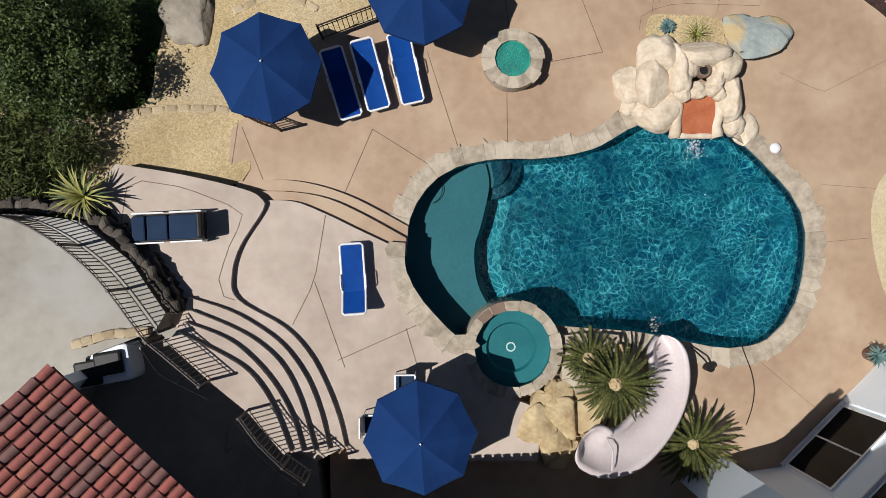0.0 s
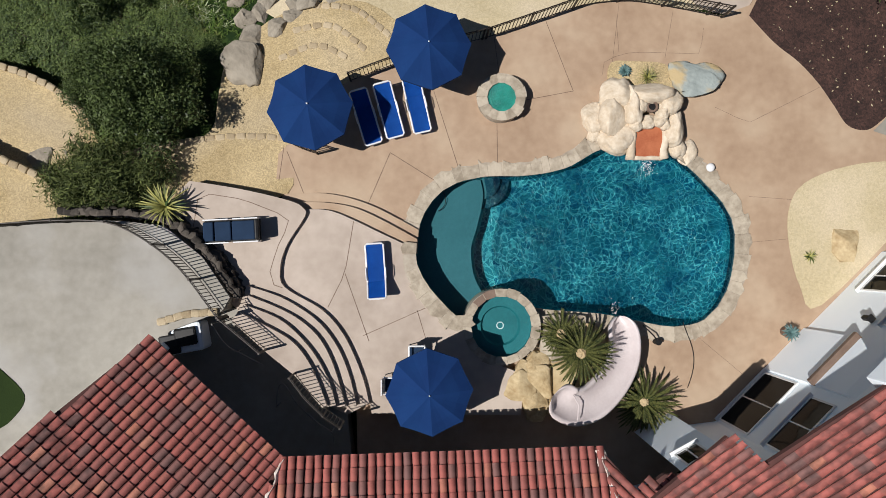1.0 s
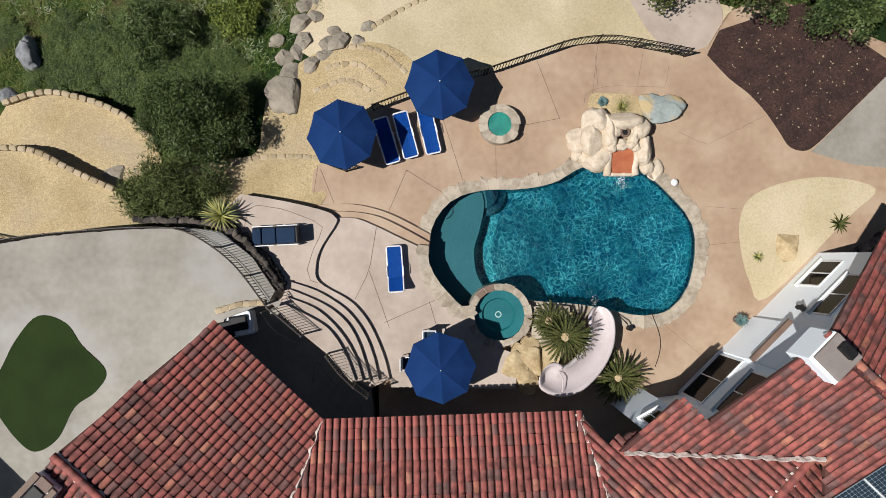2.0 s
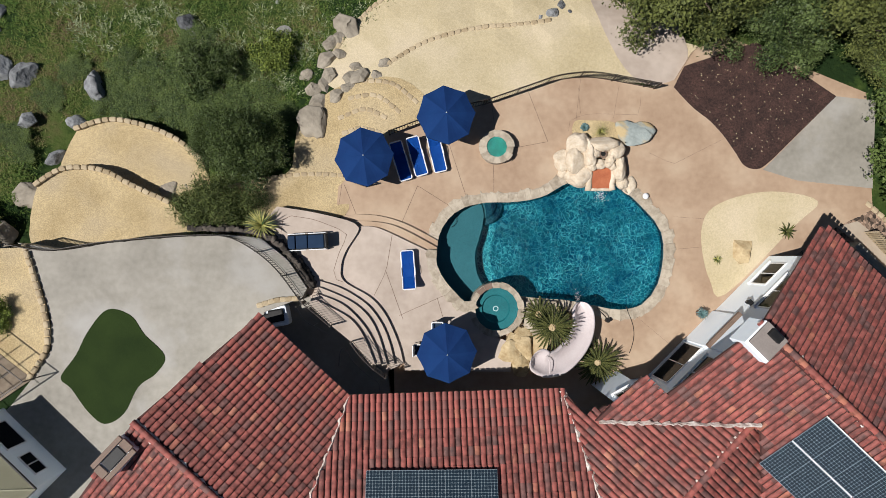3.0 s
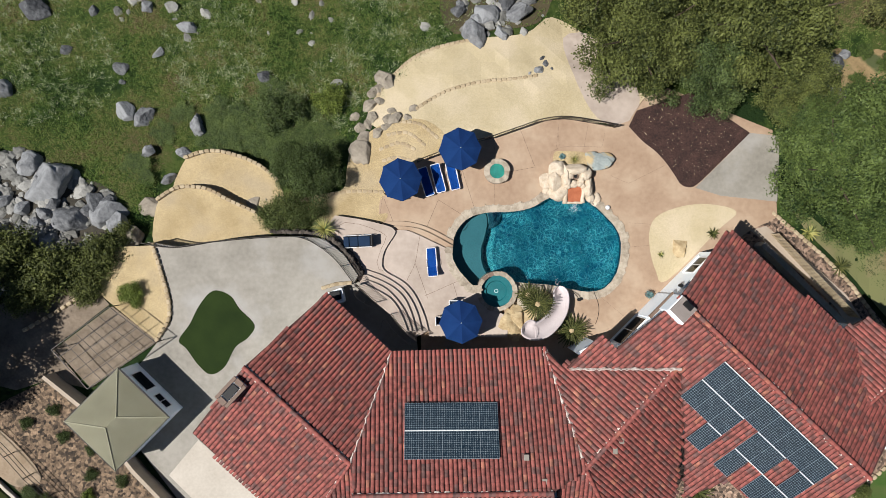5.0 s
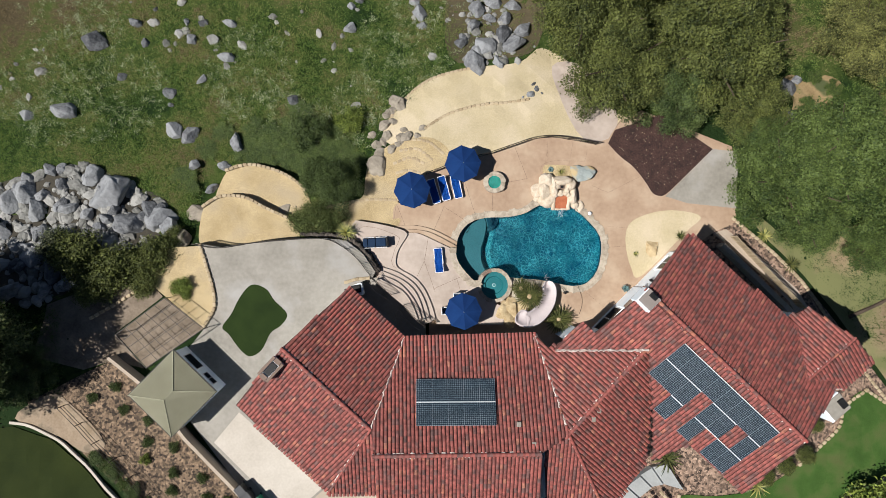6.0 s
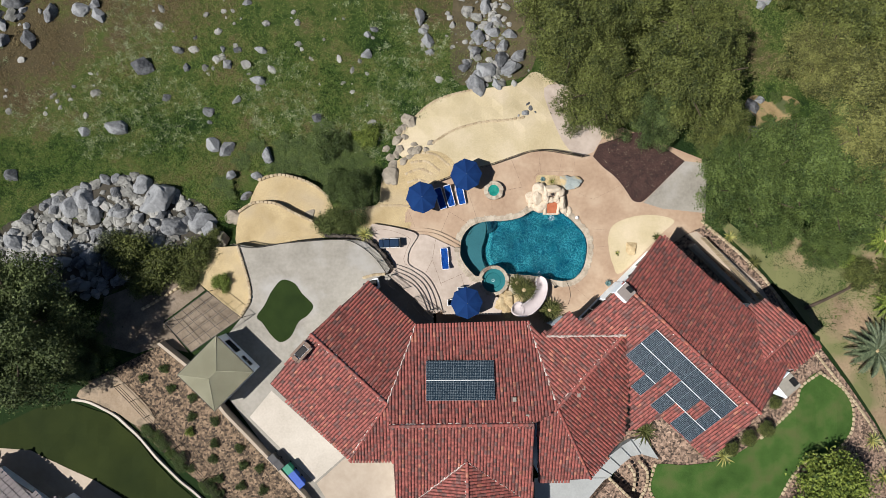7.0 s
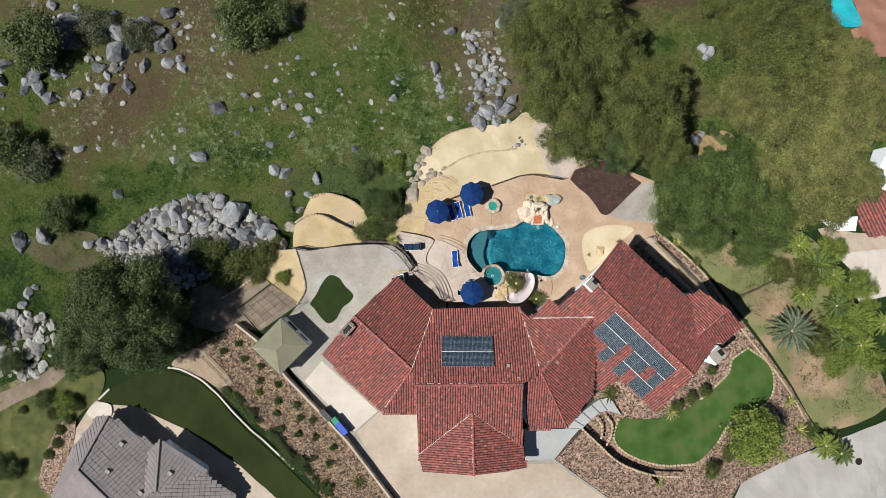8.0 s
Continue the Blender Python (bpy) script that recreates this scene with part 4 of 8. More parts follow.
ridge([(-0.28, -17.3, 5.6), (5.41, -21.4, 4.05)], mortar=True, r=0.07, name="mortar")
ridge([(6.4, -7.1, 5.0), (12.6, -6.85, 6.75)], mortar=True, r=0.07, name="mortar")
ridge([(23.4, -9.7, 6.3), (23.4, -5.0, 5.15)], mortar=True, r=0.05, name="mortar")
ridge([(23.4, -9.7, 6.3), (27.2, -9.9, 5.4)], mortar=True, r=0.05, name="mortar")


def wall_block(poly, tops, z0, label=""):
    """Stucco walls on a footprint; tops give the height at each corner."""
    bm = bmesh.new()
    n = len(poly)
    lo = [bm.verts.new((x, y, z0)) for x, y in poly]
    hi = [bm.verts.new((x, y, t)) for (x, y), t in zip(poly, tops)]
    for i in range(n):
        bm.faces.new((lo[i], lo[(i + 1) % n], hi[(i + 1) % n], hi[i]))
    bm.faces.new(hi)
    bmesh.ops.recalc_face_normals(bm, faces=bm.faces)
    return part("wall", bm, WHITE, house, label)


wall_block([(-10.3, -4.7), (-6.2, -8.7), (-7, -12.4), (-10.2, -17.0), (-16.1, -11.2), (-13.0, -7.3)], [4.0, 4.0, 5.4, 3.3, 3.3, 5.4], -0.5)
wall_block([(-5.6, -8.5), (5.4, -8.4), (6.8, -12.7), (5.2, -13.8), (-6.3, -13.9), (-6.7, -12.6)], [4.1, 4.1, 5.8, 6.3, 6.3, 5.6], -0.5)
wall_block([(5.4, -8.3), (6.4, -8.6), (12.4, -7.6), (12.9, -15.5), (10.2, -19.0), (6.1, -19.3), (5.6, -14), (6.6, -12.9)], [3.4, 3.7, 5.6, 3.4, 3.4, 3.4, 5.2, 5.8], -0.5)
wall_block([(-6.2, -14.0), (5.0, -14.0), (5.3, -21.0), (5.5, -23.4), (-0.1, -23.6), (-5.3, -23.6), (-5.8, -22), (-6.0, -17.4)], [5.9, 5.9, 3.6, 3.5, 4.4, 3.5, 3.5, 4.4], 0.0)
wall_block([(-6.9, -13.0), (-6.0, -14.0), (-6.0, -17.3), (-9.6, -17.2)], [5.3, 5.0, 3.4, 3.4], 0.0)
wall_block([(12.9, -3.68), (16.7, 0.08), (23.2, -5.4), (26.9, -9.0), (22.9, -12.9), (19.7, -16.7), (13.6, -10.6), (13.2, -5.8), (7.4, -6.5), (8.7, -5.8), (9.9, -6.65)], [6.9, 5.3, 4.9, 4.9, 6.9, 4.8, 4.9, 5.6, 4.6, 5.0, 5.4], -0.5)
wall_block([(23.3, -5.2), (25.0, -4.6), (29.1, -8.1), (26.9, -9.6)], [5.0, 5.0, 5.0, 5.1], -2.5)


# added pier under the roof corner, only to keep sun off the patio
wall_block([(-9.05, -3.0), (-8.85, -3.2), (-10.2, -4.85), (-10.4, -4.6)], [3.15, 3.15, 3.5, 3.5], 0.1)


def window(at, rz, w, h, tilt=0.0):
    """A framed window in a wall; it faces along its own -y."""
    win = part("window", mesh_of("window", [(-w / 2, -0.01, -h / 2), (w / 2, -0.01, -h / 2), (w / 2, -0.01, h / 2), (-w / 2, -0.01, h / 2)], [(0, 1, 2, 3)], PANE), PANE, house)
    win.matrix_basis = pose(*at, 0, 0, rz)
    bm = bmesh.new()
    t = 0.06
    for sx, sz, x, z in ((w + 2 * t, t, 0, h / 2 + t / 2), (w + 2 * t, t, 0, -h / 2 - t / 2), (t, h, -w / 2 - t / 2, 0), (t, h, w / 2 + t / 2, 0), (0.05, h, 0, 0)):
        box(bm, sx, 0.05, sz, (x, 0.0, z))
    part("frame", bm, TRIM, win)
    bm = bmesh.new()
    box(bm, w + 0.3, 0.16, 0.06, (0, -0.03, -h / 2 - 0.12), bevel=0.015)
    part("sill", bm, TRIM, win)
    return win


def on_wall(p, q, s, z, w, h, out=0.03):
    """A window at the share s of the wall from p to q, seen from its outer side (left of p to q)."""
    d = (Vector(q) - Vector(p)).normalized()
    nrm = Vector((-d.y, d.x))
    c = Vector(p) + (Vector(q) - Vector(p)) * s + nrm * out
    return window((c.x, c.y, z), math.degrees(math.atan2(-d.y, -d.x)), w, h)


NWP, NWQ = (9.9, -6.65), (16.7, 0.08)
for s, z, w, h in ((0.215, 1.15, 2.3, 1.9), (0.20, 3.85, 2.0, 1.1), (0.868, 1.55, 1.35, 1.3), (0.757, 3.85, 2.0, 1.0)):
    on_wall(NWP, NWQ, s, z, w, h)
on_wall((7.4, -6.5), (8.7, -5.8), 0.45, 3.7, 0.7, 0.9)
on_wall((-5.5, -8.5), (5.4, -8.4), 0.25, 1.5, 2.4, 2.0)
on_wall((-5.5, -8.5), (5.4, -8.4), 0.62, 1.3, 3.2, 2.2)
# chimney breast on the tall wing, with a sloping shoulder and a brown ledge
bm = bmesh.new()
prof = [(0.0, -0.2), (0.0, 4.9), (0.10, 4.4), (0.16, 3.05), (0.10, -0.2)]
ends = [[bm.verts.new((x, o, z)) for o, z in prof] for x in (-1.05, 1.05)]
for k in range(len(prof)):
    l = (k + 1) % len(prof)
    bm.faces.new((ends[0][k], ends[0][l], ends[1][l], ends[1][k]))
bm.faces.new(ends[0])
bm.faces.new(ends[1])
bmesh.ops.recalc_face_normals(bm, faces=bm.faces)
breast = part("chimney_breast", bm, WHITE, house)
breast.matrix_basis = pose(13.05, -3.55, 0, 0, 0, 44.6)
bm = bmesh.new()
box(bm, 2.2, 0.26, 0.16, (0, 0.24, 3.02), bevel=0.02)
part("ledge", bm, BROWN, breast, "brown wooden ledge")
bm = bmesh.new()
box(bm, 0.16, 0.16, 0.34, (0, 0, 0), bevel=0.03)
box(bm, 0.24, 0.24, 0.05, (0, 0, 0.2), bevel=0.02)
lantern = part("wall_lantern", bm, BLACK, house)
lantern.matrix_basis = pose(14.25, -2.12, 2.6, 0, 0, 44.6)


def chimney(at, rz, sx, sy, h, base, cap=GREY, open_top=False):
    """A stucco stack: an open frame over a dark flue, or a slab with a small flue at one end."""
    bm = bmesh.new()
    box(bm, sx, sy, h, (0, 0, h / 2), bevel=0.03)
    body = part("chimney", bm, WHITE, house)
    body.matrix_basis = pose(at[0], at[1], base, 0, 0, rz)
    bm = bmesh.new()
    if open_top:
        for s in (-1, 1):
            box(bm, sx + 0.06, sy * 0.24, 0.10, (0, s * sy * 0.43, h + 0.05), bevel=0.02)
            box(bm, sx * 0.22, sy * 0.56, 0.10, (s * sx * 0.45, 0, h + 0.05), bevel=0.02)
    else:
        box(bm, sx * 0.9, sy * 0.92, 0.12, (sx * 0.05, 0, h + 0.06), bevel=0.03)
    part("cap", bm, cap, body)
    bm = bmesh.new()
    if open_top:
        box(bm, sx * 0.6, sy * 0.55, 0.10, (0, 0, h + 0.03), bevel=0.03)
    else:
        box(bm, sx * 0.26, sy * 0.46, 0.22, (sx * 0.3, 0, h + 0.2), bevel=0.03)
    part("flue", bm, BLACK, body)
    return body


chimney((-13.75, -8.15, 0), 47, 1.6, 0.9, 2.0, 4.0, BROWN, True)
chimney((12.2, -3.28, 0), 45, 1.22, 1.2, 1.3, 6.6, TAUPE)
chimney((26.6, -11.2, 0), 40, 1.7, 1.5, 6.2, -0.6, GREY)
for x, y, z in ((3.6, -12.1, 6.0), (4.6, -13.4, 6.4), (8.9, -11.8, 5.9), (9.3, -11.2, 5.9)):
    bm = bmesh.new()
    box(bm, 0.3, 0.36, 0.2, (0, 0, 0.1), bevel=0.03)
    part("roof_vent", bm, GREY, house).matrix_basis = pose(x, y, z - 0.05)


# solar panels
def solar_mesh(w, l, across=8, along=12):
    """A framed panel and, apart, its sheet of square cells."""
    bm = bmesh.new()
    box(bm, w, l, 0.04)
    frame_me = bpy.data.meshes.new("solar_panel")
    bm.to_mesh(frame_me)
    bm.free()
    frame_me.materials.append(PVFRAME)
    cw, cl, g = (w - 0.012) / across, (l - 0.03) / along, 0.005
    V, F = [], []
    for i in range(across):
        for j in range(along):
            x, y = -w / 2 + 0.006 + i * cw, -l / 2 + 0.015 + j * cl
            o, c = len(V), 0.02
            x0, x1, y0, y1 = x + g, x + cw - g, y + g, y + cl - g
            V += [(px, py, 0.024) for px, py in ((x0 + c, y0), (x1 - c, y0), (x1, y0 + c), (x1, y1 - c), (x1 - c, y1), (x0 + c, y1), (x0, y1 - c), (x0, y0 + c))]
            F.append(tuple(range(o, o + 8)))
    return frame_me, mesh_of("cell_sheet", V, F, PVCELL)


PW, PL = 1.118, 1.60
PVF, PVC = solar_mesh(PW, PL)


def panels(cells, origin, across, fall, slope, z0, group, rails):
    """Panels in a grid on a roof slope, origin at the top left, across and fall in plan; rails are (first, last, row) of pale bars above a row."""
    a = Vector((*across, 0)).normalized()
    d = Vector((*fall, -slope)).normalized()
    up = a.cross(-d).normalized()
    rot = Matrix((a, -d, up)).transposed().to_4x4()
    at = lambda i, j: Vector((*origin, z0)) + a * i * 1.125 + d * j * 1.66 + up * 0.24
    for i, j in cells:
        ob = new("solar_panel", PVF)
        ob.matrix_basis = Matrix.Translation(at(i + 0.5, j + 0.5)) @ rot
        tagged(ob, "dark blue gridded solar panel in a thin silver frame", "solar panel", group)
        k = new("cell_sheet", PVC)
        k.parent = ob
    for i0, i1, j in rails:
        bm = bmesh.new()
        box(bm, (i1 - i0) * 1.125, 0.045, 0.04, bevel=0.008)
        ob = part("mounting_rail", bm, TRIM)
        ob.matrix_basis = Matrix.Translation(at((i0 + i1) / 2, j) + up * 0.012) @ rot
        tagged(ob, "long pale aluminium rail along a row of solar panels", "mounting rail", group + ", rails")


panels([(i, j) for i in range(5) for j in range(2)], (2.0, -12.25), (-1, 0), (0, 1), 0.415, 5.96, "solar panels on the middle roof", [(0, 5, 1)])
panels([(i, 0) for i in range(8)] + [(i, 1) for i in (0, 1, 2, 4, 5, 7)] + [(i, 2) for i in (2, 4, 6, 7)], (14.85, -6.2), (0.729, -0.685), (-0.685, -0.729), 0.393, 7.36, "solar panels on the tall wing",
       [(0, 8, 0), (0, 3, 1), (4, 6, 1), (7, 8, 1), (2, 3, 2), (4, 6, 2), (6, 8, 2)])


# ---- pool furniture ----
def umbrella(at, turn):
    u = thing("patio_umbrella", "navy blue octagonal market umbrella, open", "umbrella", at, turn, "navy umbrellas")
    R, z0, z1 = 1.42, 2.12, 2.62
    bm = bmesh.new()
    rings = []
    for k, (r, z) in enumerate(((0.05, z1), (0.5, z1 - 0.13), (1.0, z1 - 0.31), (R, z0), (R * 1.0, z0 - 0.12))):
        row = []
        for i in range(32):
            a = i * math.tau / 32
            seg = (i % 4) / 4
            chord = math.cos(math.pi / 8) / math.cos((seg - 0.5) * math.pi / 4)
            sag = 0.05 * math.sin(seg * math.pi) * r / R
            row.append(bm.verts.new((r * chord * math.cos(a) * (1 - 0.02 * math.sin(seg * math.pi)), r * chord * math.sin(a), z - sag)))
        rings.append(row)
    for A, B in zip(rings, rings[1:]):
        for i in range(32):
            bm.faces.new((A[i], B[i], B[(i + 1) % 32], A[(i + 1) % 32]))
    bm.faces.new(rings[0])
    bmesh.ops.recalc_face_normals(bm, faces=bm.faces)
    part("canopy", bm, NAVY, u)
    for i in range(8):
        a = i * math.tau / 8
        bm = bmesh.new()
        tube(bm, [(0.05 * math.cos(a), 0.05 * math.sin(a), z1 - 0.03), (R * 0.98 * math.cos(a), R * 0.98 * math.sin(a), z0 - 0.02)], 0.012, 5)
        part("rib", bm, FRAME, u)
    bm = bmesh.new()
    tube(bm, [(0, 0, 0.0), (0, 0, z1 + 0.02)], 0.022, 8)
    part("pole", bm, IRON, u)
    bm = bmesh.new()
    bmesh.ops.create_uvsphere(bm, u_segments=10, v_segments=6, radius=0.028, matrix=pose(0, 0, z1 + 0.03))
    part("finial", bm, FRAME, u, smooth=True)
    bm = bmesh.new()
    bmesh.ops.create_cone(bm, cap_ends=True, segments=20, radius1=0.26, radius2=0.2, depth=0.1, matrix=pose(0, 0, 0.05))
    part("base", bm, IRON, u)
    return u


umbrella((-4.0, 4.79, 0.0), 7)
umbrella((-0.1, 6.82, 0.0), 5)
umbrella((-0.08, -4.47, 0.45), 4)


def lounger(at, rz, raise_deg, label):
    """Tube-framed chaise; its head lies at +y."""
    c = thing("sun_lounger", label, "sun lounger", at, rz, "blue sun loungers")
    w, h, hinge, L = 0.63, 0.34, 0.32, 1.0
    t = radians(raise_deg)
    bl = L - hinge
    back = lambda s: (hinge + s * math.cos(t), h + s * math.sin(t))
    bm = bmesh.new()
    tube(bm, [(-w / 2, hinge, h), (-w / 2, -L + 0.06, h), (-w / 2 + 0.06, -L, h), (w / 2 - 0.06, -L, h), (w / 2, -L + 0.06, h), (w / 2, hinge, h)], 0.032, 7)
    part("seat_frame", bm, FRAME, c)
    y1, z1 = back(bl - 0.05)
    y2, z2 = back(bl)
    bm = bmesh.new()
    tube(bm, [(-w / 2, hinge, h), (-w / 2, y1, z1), (-w / 2 + 0.06, y2, z2), (w / 2 - 0.06, y2, z2), (w / 2, y1, z1), (w / 2, hinge, h)], 0.032, 7)
    part("back_frame", bm, FRAME, c)

    def sling(ys, name):
        bm = bmesh.new()
        rows = []
        for y, z in ys:
            rows.append([bm.verts.new((x, y, z - 0.02 * (1 - (2 * x / w) ** 2))) for x in np.linspace(-w / 2 + 0.02, w / 2 - 0.02, 7)])
        for A, B in zip(rows, rows[1:]):
            for i in range(6):
                bm.faces.new((A[i], A[i + 1], B[i + 1], B[i]))
        bmesh.ops.solidify(bm, geom=bm.faces[:], thickness=0.012)
        part(name, bm, BLUE, c)
    sling([(y, h + 0.012) for y in np.linspace(-L + 0.03, hinge + 0.005, 6)], "seat")
    sling([(back(s)[0], back(s)[1] + 0.012) for s in np.linspace(0.0, bl - 0.04, 5)], "backrest")
    for s in (-1, 1):
        bm = bmesh.new()
        tube(bm, [(s * w / 2, -0.2, h), (s * (w / 2 + 0.03), -0.14, h + 0.07), (s * (w / 2 + 0.03), 0.2, h + 0.08), (s * w / 2, 0.28, h + 0.02)], 0.02, 6)
        part("armrest", bm, FRAME, c)
        for y in (-0.75, 0.45):
            bm = bmesh.new()
            tube(bm, [(s * w / 2, y, h), (s * w / 2, y + 0.04, 0.0)], 0.02, 6)
            part("leg", bm, FRAME, c)
    return c


lounger((-2.33, 4.88, 0), 17, 24, "blue sling sun lounger in the umbrella's shade")
lounger((-1.52, 5.13, 0), 15.5, 28, "blue sling sun lounger with a white tube frame")
lounger((-0.52, 5.32, 0), 13, 28, "blue sling sun lounger with a white tube frame")
lounger((-1.93, -0.65, 0.45), 184, 30, "single blue sling sun lounger on the pale terrace")

# daybed on the raised platform
db = thing("daybed", "low slate-blue cushioned daybed with pale arms", "daybed", (-6.88, 0.78, 0.62), 3)
bm = bmesh.new()
box(bm, 1.95, 0.74, 0.1, (0, 0, 0.22), bevel=0.02)
part("base", bm, BLACK, db)
for x, w_ in ((-0.78, 0.36), (-0.28, 0.56), (0.42, 0.78)):
    bm = bmesh.new()
    box(bm, w_, 0.66, 0.14, (x, 0, 0.34), bevel=0.04)
    part("cushion", bm, SLATE, db)
bm = bmesh.new()
box(bm, 0.16, 0.7, 0.5, (0.92, 0, 0.5), bevel=0.05, ry=12)
part("backrest", bm, BLACK, db)
for s in (-1, 1):
    for x in (-0.5, 0.5):
        bm = bmesh.new()
        box(bm, 0.86, 0.045, 0.04, (x, s * 0.40, 0.44), bevel=0.012)
        part("arm", bm, FRAME, db)
        bm = bmesh.new()
        box(bm, 0.05, 0.05, 0.43, (x * 1.8, s * 0.40, 0.215), bevel=0.01)
        part("leg", bm, FRAME, db)


def patio_chair(at, rz):
    c = thing("patio_chair", "pale metal patio chair under the umbrella", "chair", at, rz, "chairs under the umbrella")
    bm = bmesh.new()
    box(bm, 0.52, 0.5, 0.06, (0, 0, 0.42), bevel=0.02)
    part("seat", bm, SLATE, c)
    bm = bmesh.new()
    box(bm, 0.56, 0.05, 0.5, (0, 0.26, 0.70), bevel=0.02, rx=-10)
    part("backrest", bm, FRAME, c)
    for x in (-0.27, 0.27):
        bm = bmesh.new()
        box(bm, 0.05, 0.5, 0.04, (x, 0, 0.64), bevel=0.012)
        part("armrest", bm, FRAME, c)
        for y in (-0.22, 0.22):
            bm = bmesh.new()
            tube(bm, [(x, y, 0), (x, y, 0.63)], 0.018, 6)
            part("leg", bm, FRAME, c)
    return c


patio_chair((-0.50, -3.45, 0.45), 0)
patio_chair((-1.40, -4.55, 0.45), 90)

# fire bowl
fp = thing("fire_pit", "round stone fire pit filled with teal glass", "fire pit", (2.52, 5.6, 0))
bm = bmesh.new()
ring(bm, 0.53, 0.85, 0.0, 0.462, 40)
part("wall", bm, MORTARBED, fp)
for k in range(14):
    a0, a1 = k * math.tau / 14 + 0.012, (k + 1) * math.tau / 14 - 0.012
    r1 = 0.86 + rng.uniform(-0.03, 0.05)
    flat_stone("stone", [(0.52 * math.cos(a0), 0.52 * math.sin(a0)), (r1 * math.cos(a0), r1 * math.sin(a0)), (r1 * math.cos((a0 + a1) / 2), r1 * math.sin((a0 + a1) / 2)), (r1 * math.cos(a1), r1 * math.sin(a1)), (0.52 * math.cos(a1), 0.52 * math.sin(a1))], 0.47, 0.07, fp)
bm = bmesh.new()
bmesh.ops.create_circle(bm, cap_ends=True, segments=32, radius=0.53, matrix=pose(0, 0, 0.40))
part("glass_bed", bm, GLASSBEAD, fp)


# ---- rocks ----
def rock_mesh(name, seed, mat, rough=0.28, flat=0.7, facet=False):
    bm = bmesh.new()
    bmesh.ops.create_icosphere(bm, subdivisions=4, radius=1.0)
    off = Vector((seed * 7.3, seed * 3.1, seed * 1.7))
    r = random.Random(seed)
    cuts = [(Vector((r.uniform(-1, 1), r.uniform(-1, 1), r.uniform(-0.4, 1))).normalized(), r.uniform(0.45, 0.8)) for _ in range(10 if facet else 2)]
    for v in bm.verts:
        p = v.co.copy()
        k = 1 + rough * noise.noise(p * 1.1 + off) + rough * 0.45 * noise.noise(p * 2.7 + off)
        p = p * k
        for nn, dd in cuts:
            s = p.dot(nn)
            if s > dd:
                p -= nn * (s - dd) * (0.985 if facet else 0.85)
        p += p.normalized() * (0.025 * noise.noise(p * 4.5 + off) + 0.022 * noise.noise(p * 10 + off))
        v.co = Vector((p.x, p.y, p.z * flat))
    me = bpy.data.meshes.new(name)
    bm.to_mesh(me)
    bm.free()
    me.materials.append(mat)
    me.polygons.foreach_set("use_smooth", [True] * len(me.polygons))
    return me


GRANITE = [rock_mesh("boulder", k, BOULDER, 0.4, 0.75, True) for k in range(1, 11)]
CREAMS = [rock_mesh("rock", k, CREAM, 0.22, 0.62) for k in range(20, 26)]
BUFFS = [rock_mesh("boulder", k, BUFFROCK, 0.42, 0.5, True) for k in range(50, 53)]
TANS = [rock_mesh("rock", k, TANROCK, 0.35, 0.42, True) for k in range(30, 34)]
BLUES = [rock_mesh("rock", 47, BLUEROCK, 0.45, 0.4, True)]
rk = random.Random(11)


def rock(x, y, r, meshes=GRANITE, label="grey granite boulder lying in the grass", group="boulders on the slope", z=None, sink=0.25, name="boulder"):
    ob = new(name, rk.choice(meshes))
    base = land(x, y) if z is None else z
    s = rk.uniform(0.8, 1.2)
    ob.matrix_basis = pose(x, y, base + r * (0.55 - sink), 0, 0, rk.uniform(0, 360))
    ob.scale = (r * s, r / s * rk.uniform(0.85, 1.1), r * rk.uniform(0.75, 1.05))
    return tagged(ob, label, "boulder", group)


def stone_field(name, label, spots, meshes, mat):
    """Many loose stones as one sheet of stuff: spots are (x, y, r)."""
    V, F = [], []
    for x, y, r in spots:
        me = rk.choice(meshes)
        o = len(V)
        m = pose(x, y, land(x, y) + 0.12 * r, rk.uniform(-15, 15), rk.uniform(-15, 15), rk.uniform(0, 360)) @ Matrix.Diagonal((r * rk.uniform(0.8, 1.25), r * rk.uniform(0.7, 1.1), r * rk.uniform(0.7, 1.1), 1))
        V += [tuple(m @ v.co) for v in me.vertices]
        F += [tuple(o + k for k in p.vertices) for p in me.polygons]
    return tagged(new(name, mesh_of(name, V, F, mat)), label, "stones", kind="stuff")


def chip_mesh(seed):
    bm = bmesh.new()
    bmesh.ops.create_icosphere(bm, subdivisions=2, radius=1.0)
    q = random.Random(seed)
    for v in bm.verts:
        v.co = v.co * (q.uniform(0.93, 1.07) + 0.5 * noise.noise(v.co * 1.2 + Vector((seed * 5.1, 0, 0))))
        v.co.z *= 0.6
    me = bpy.data.meshes.new("chip")
    bm.to_mesh(me)
    bm.free()
    return me


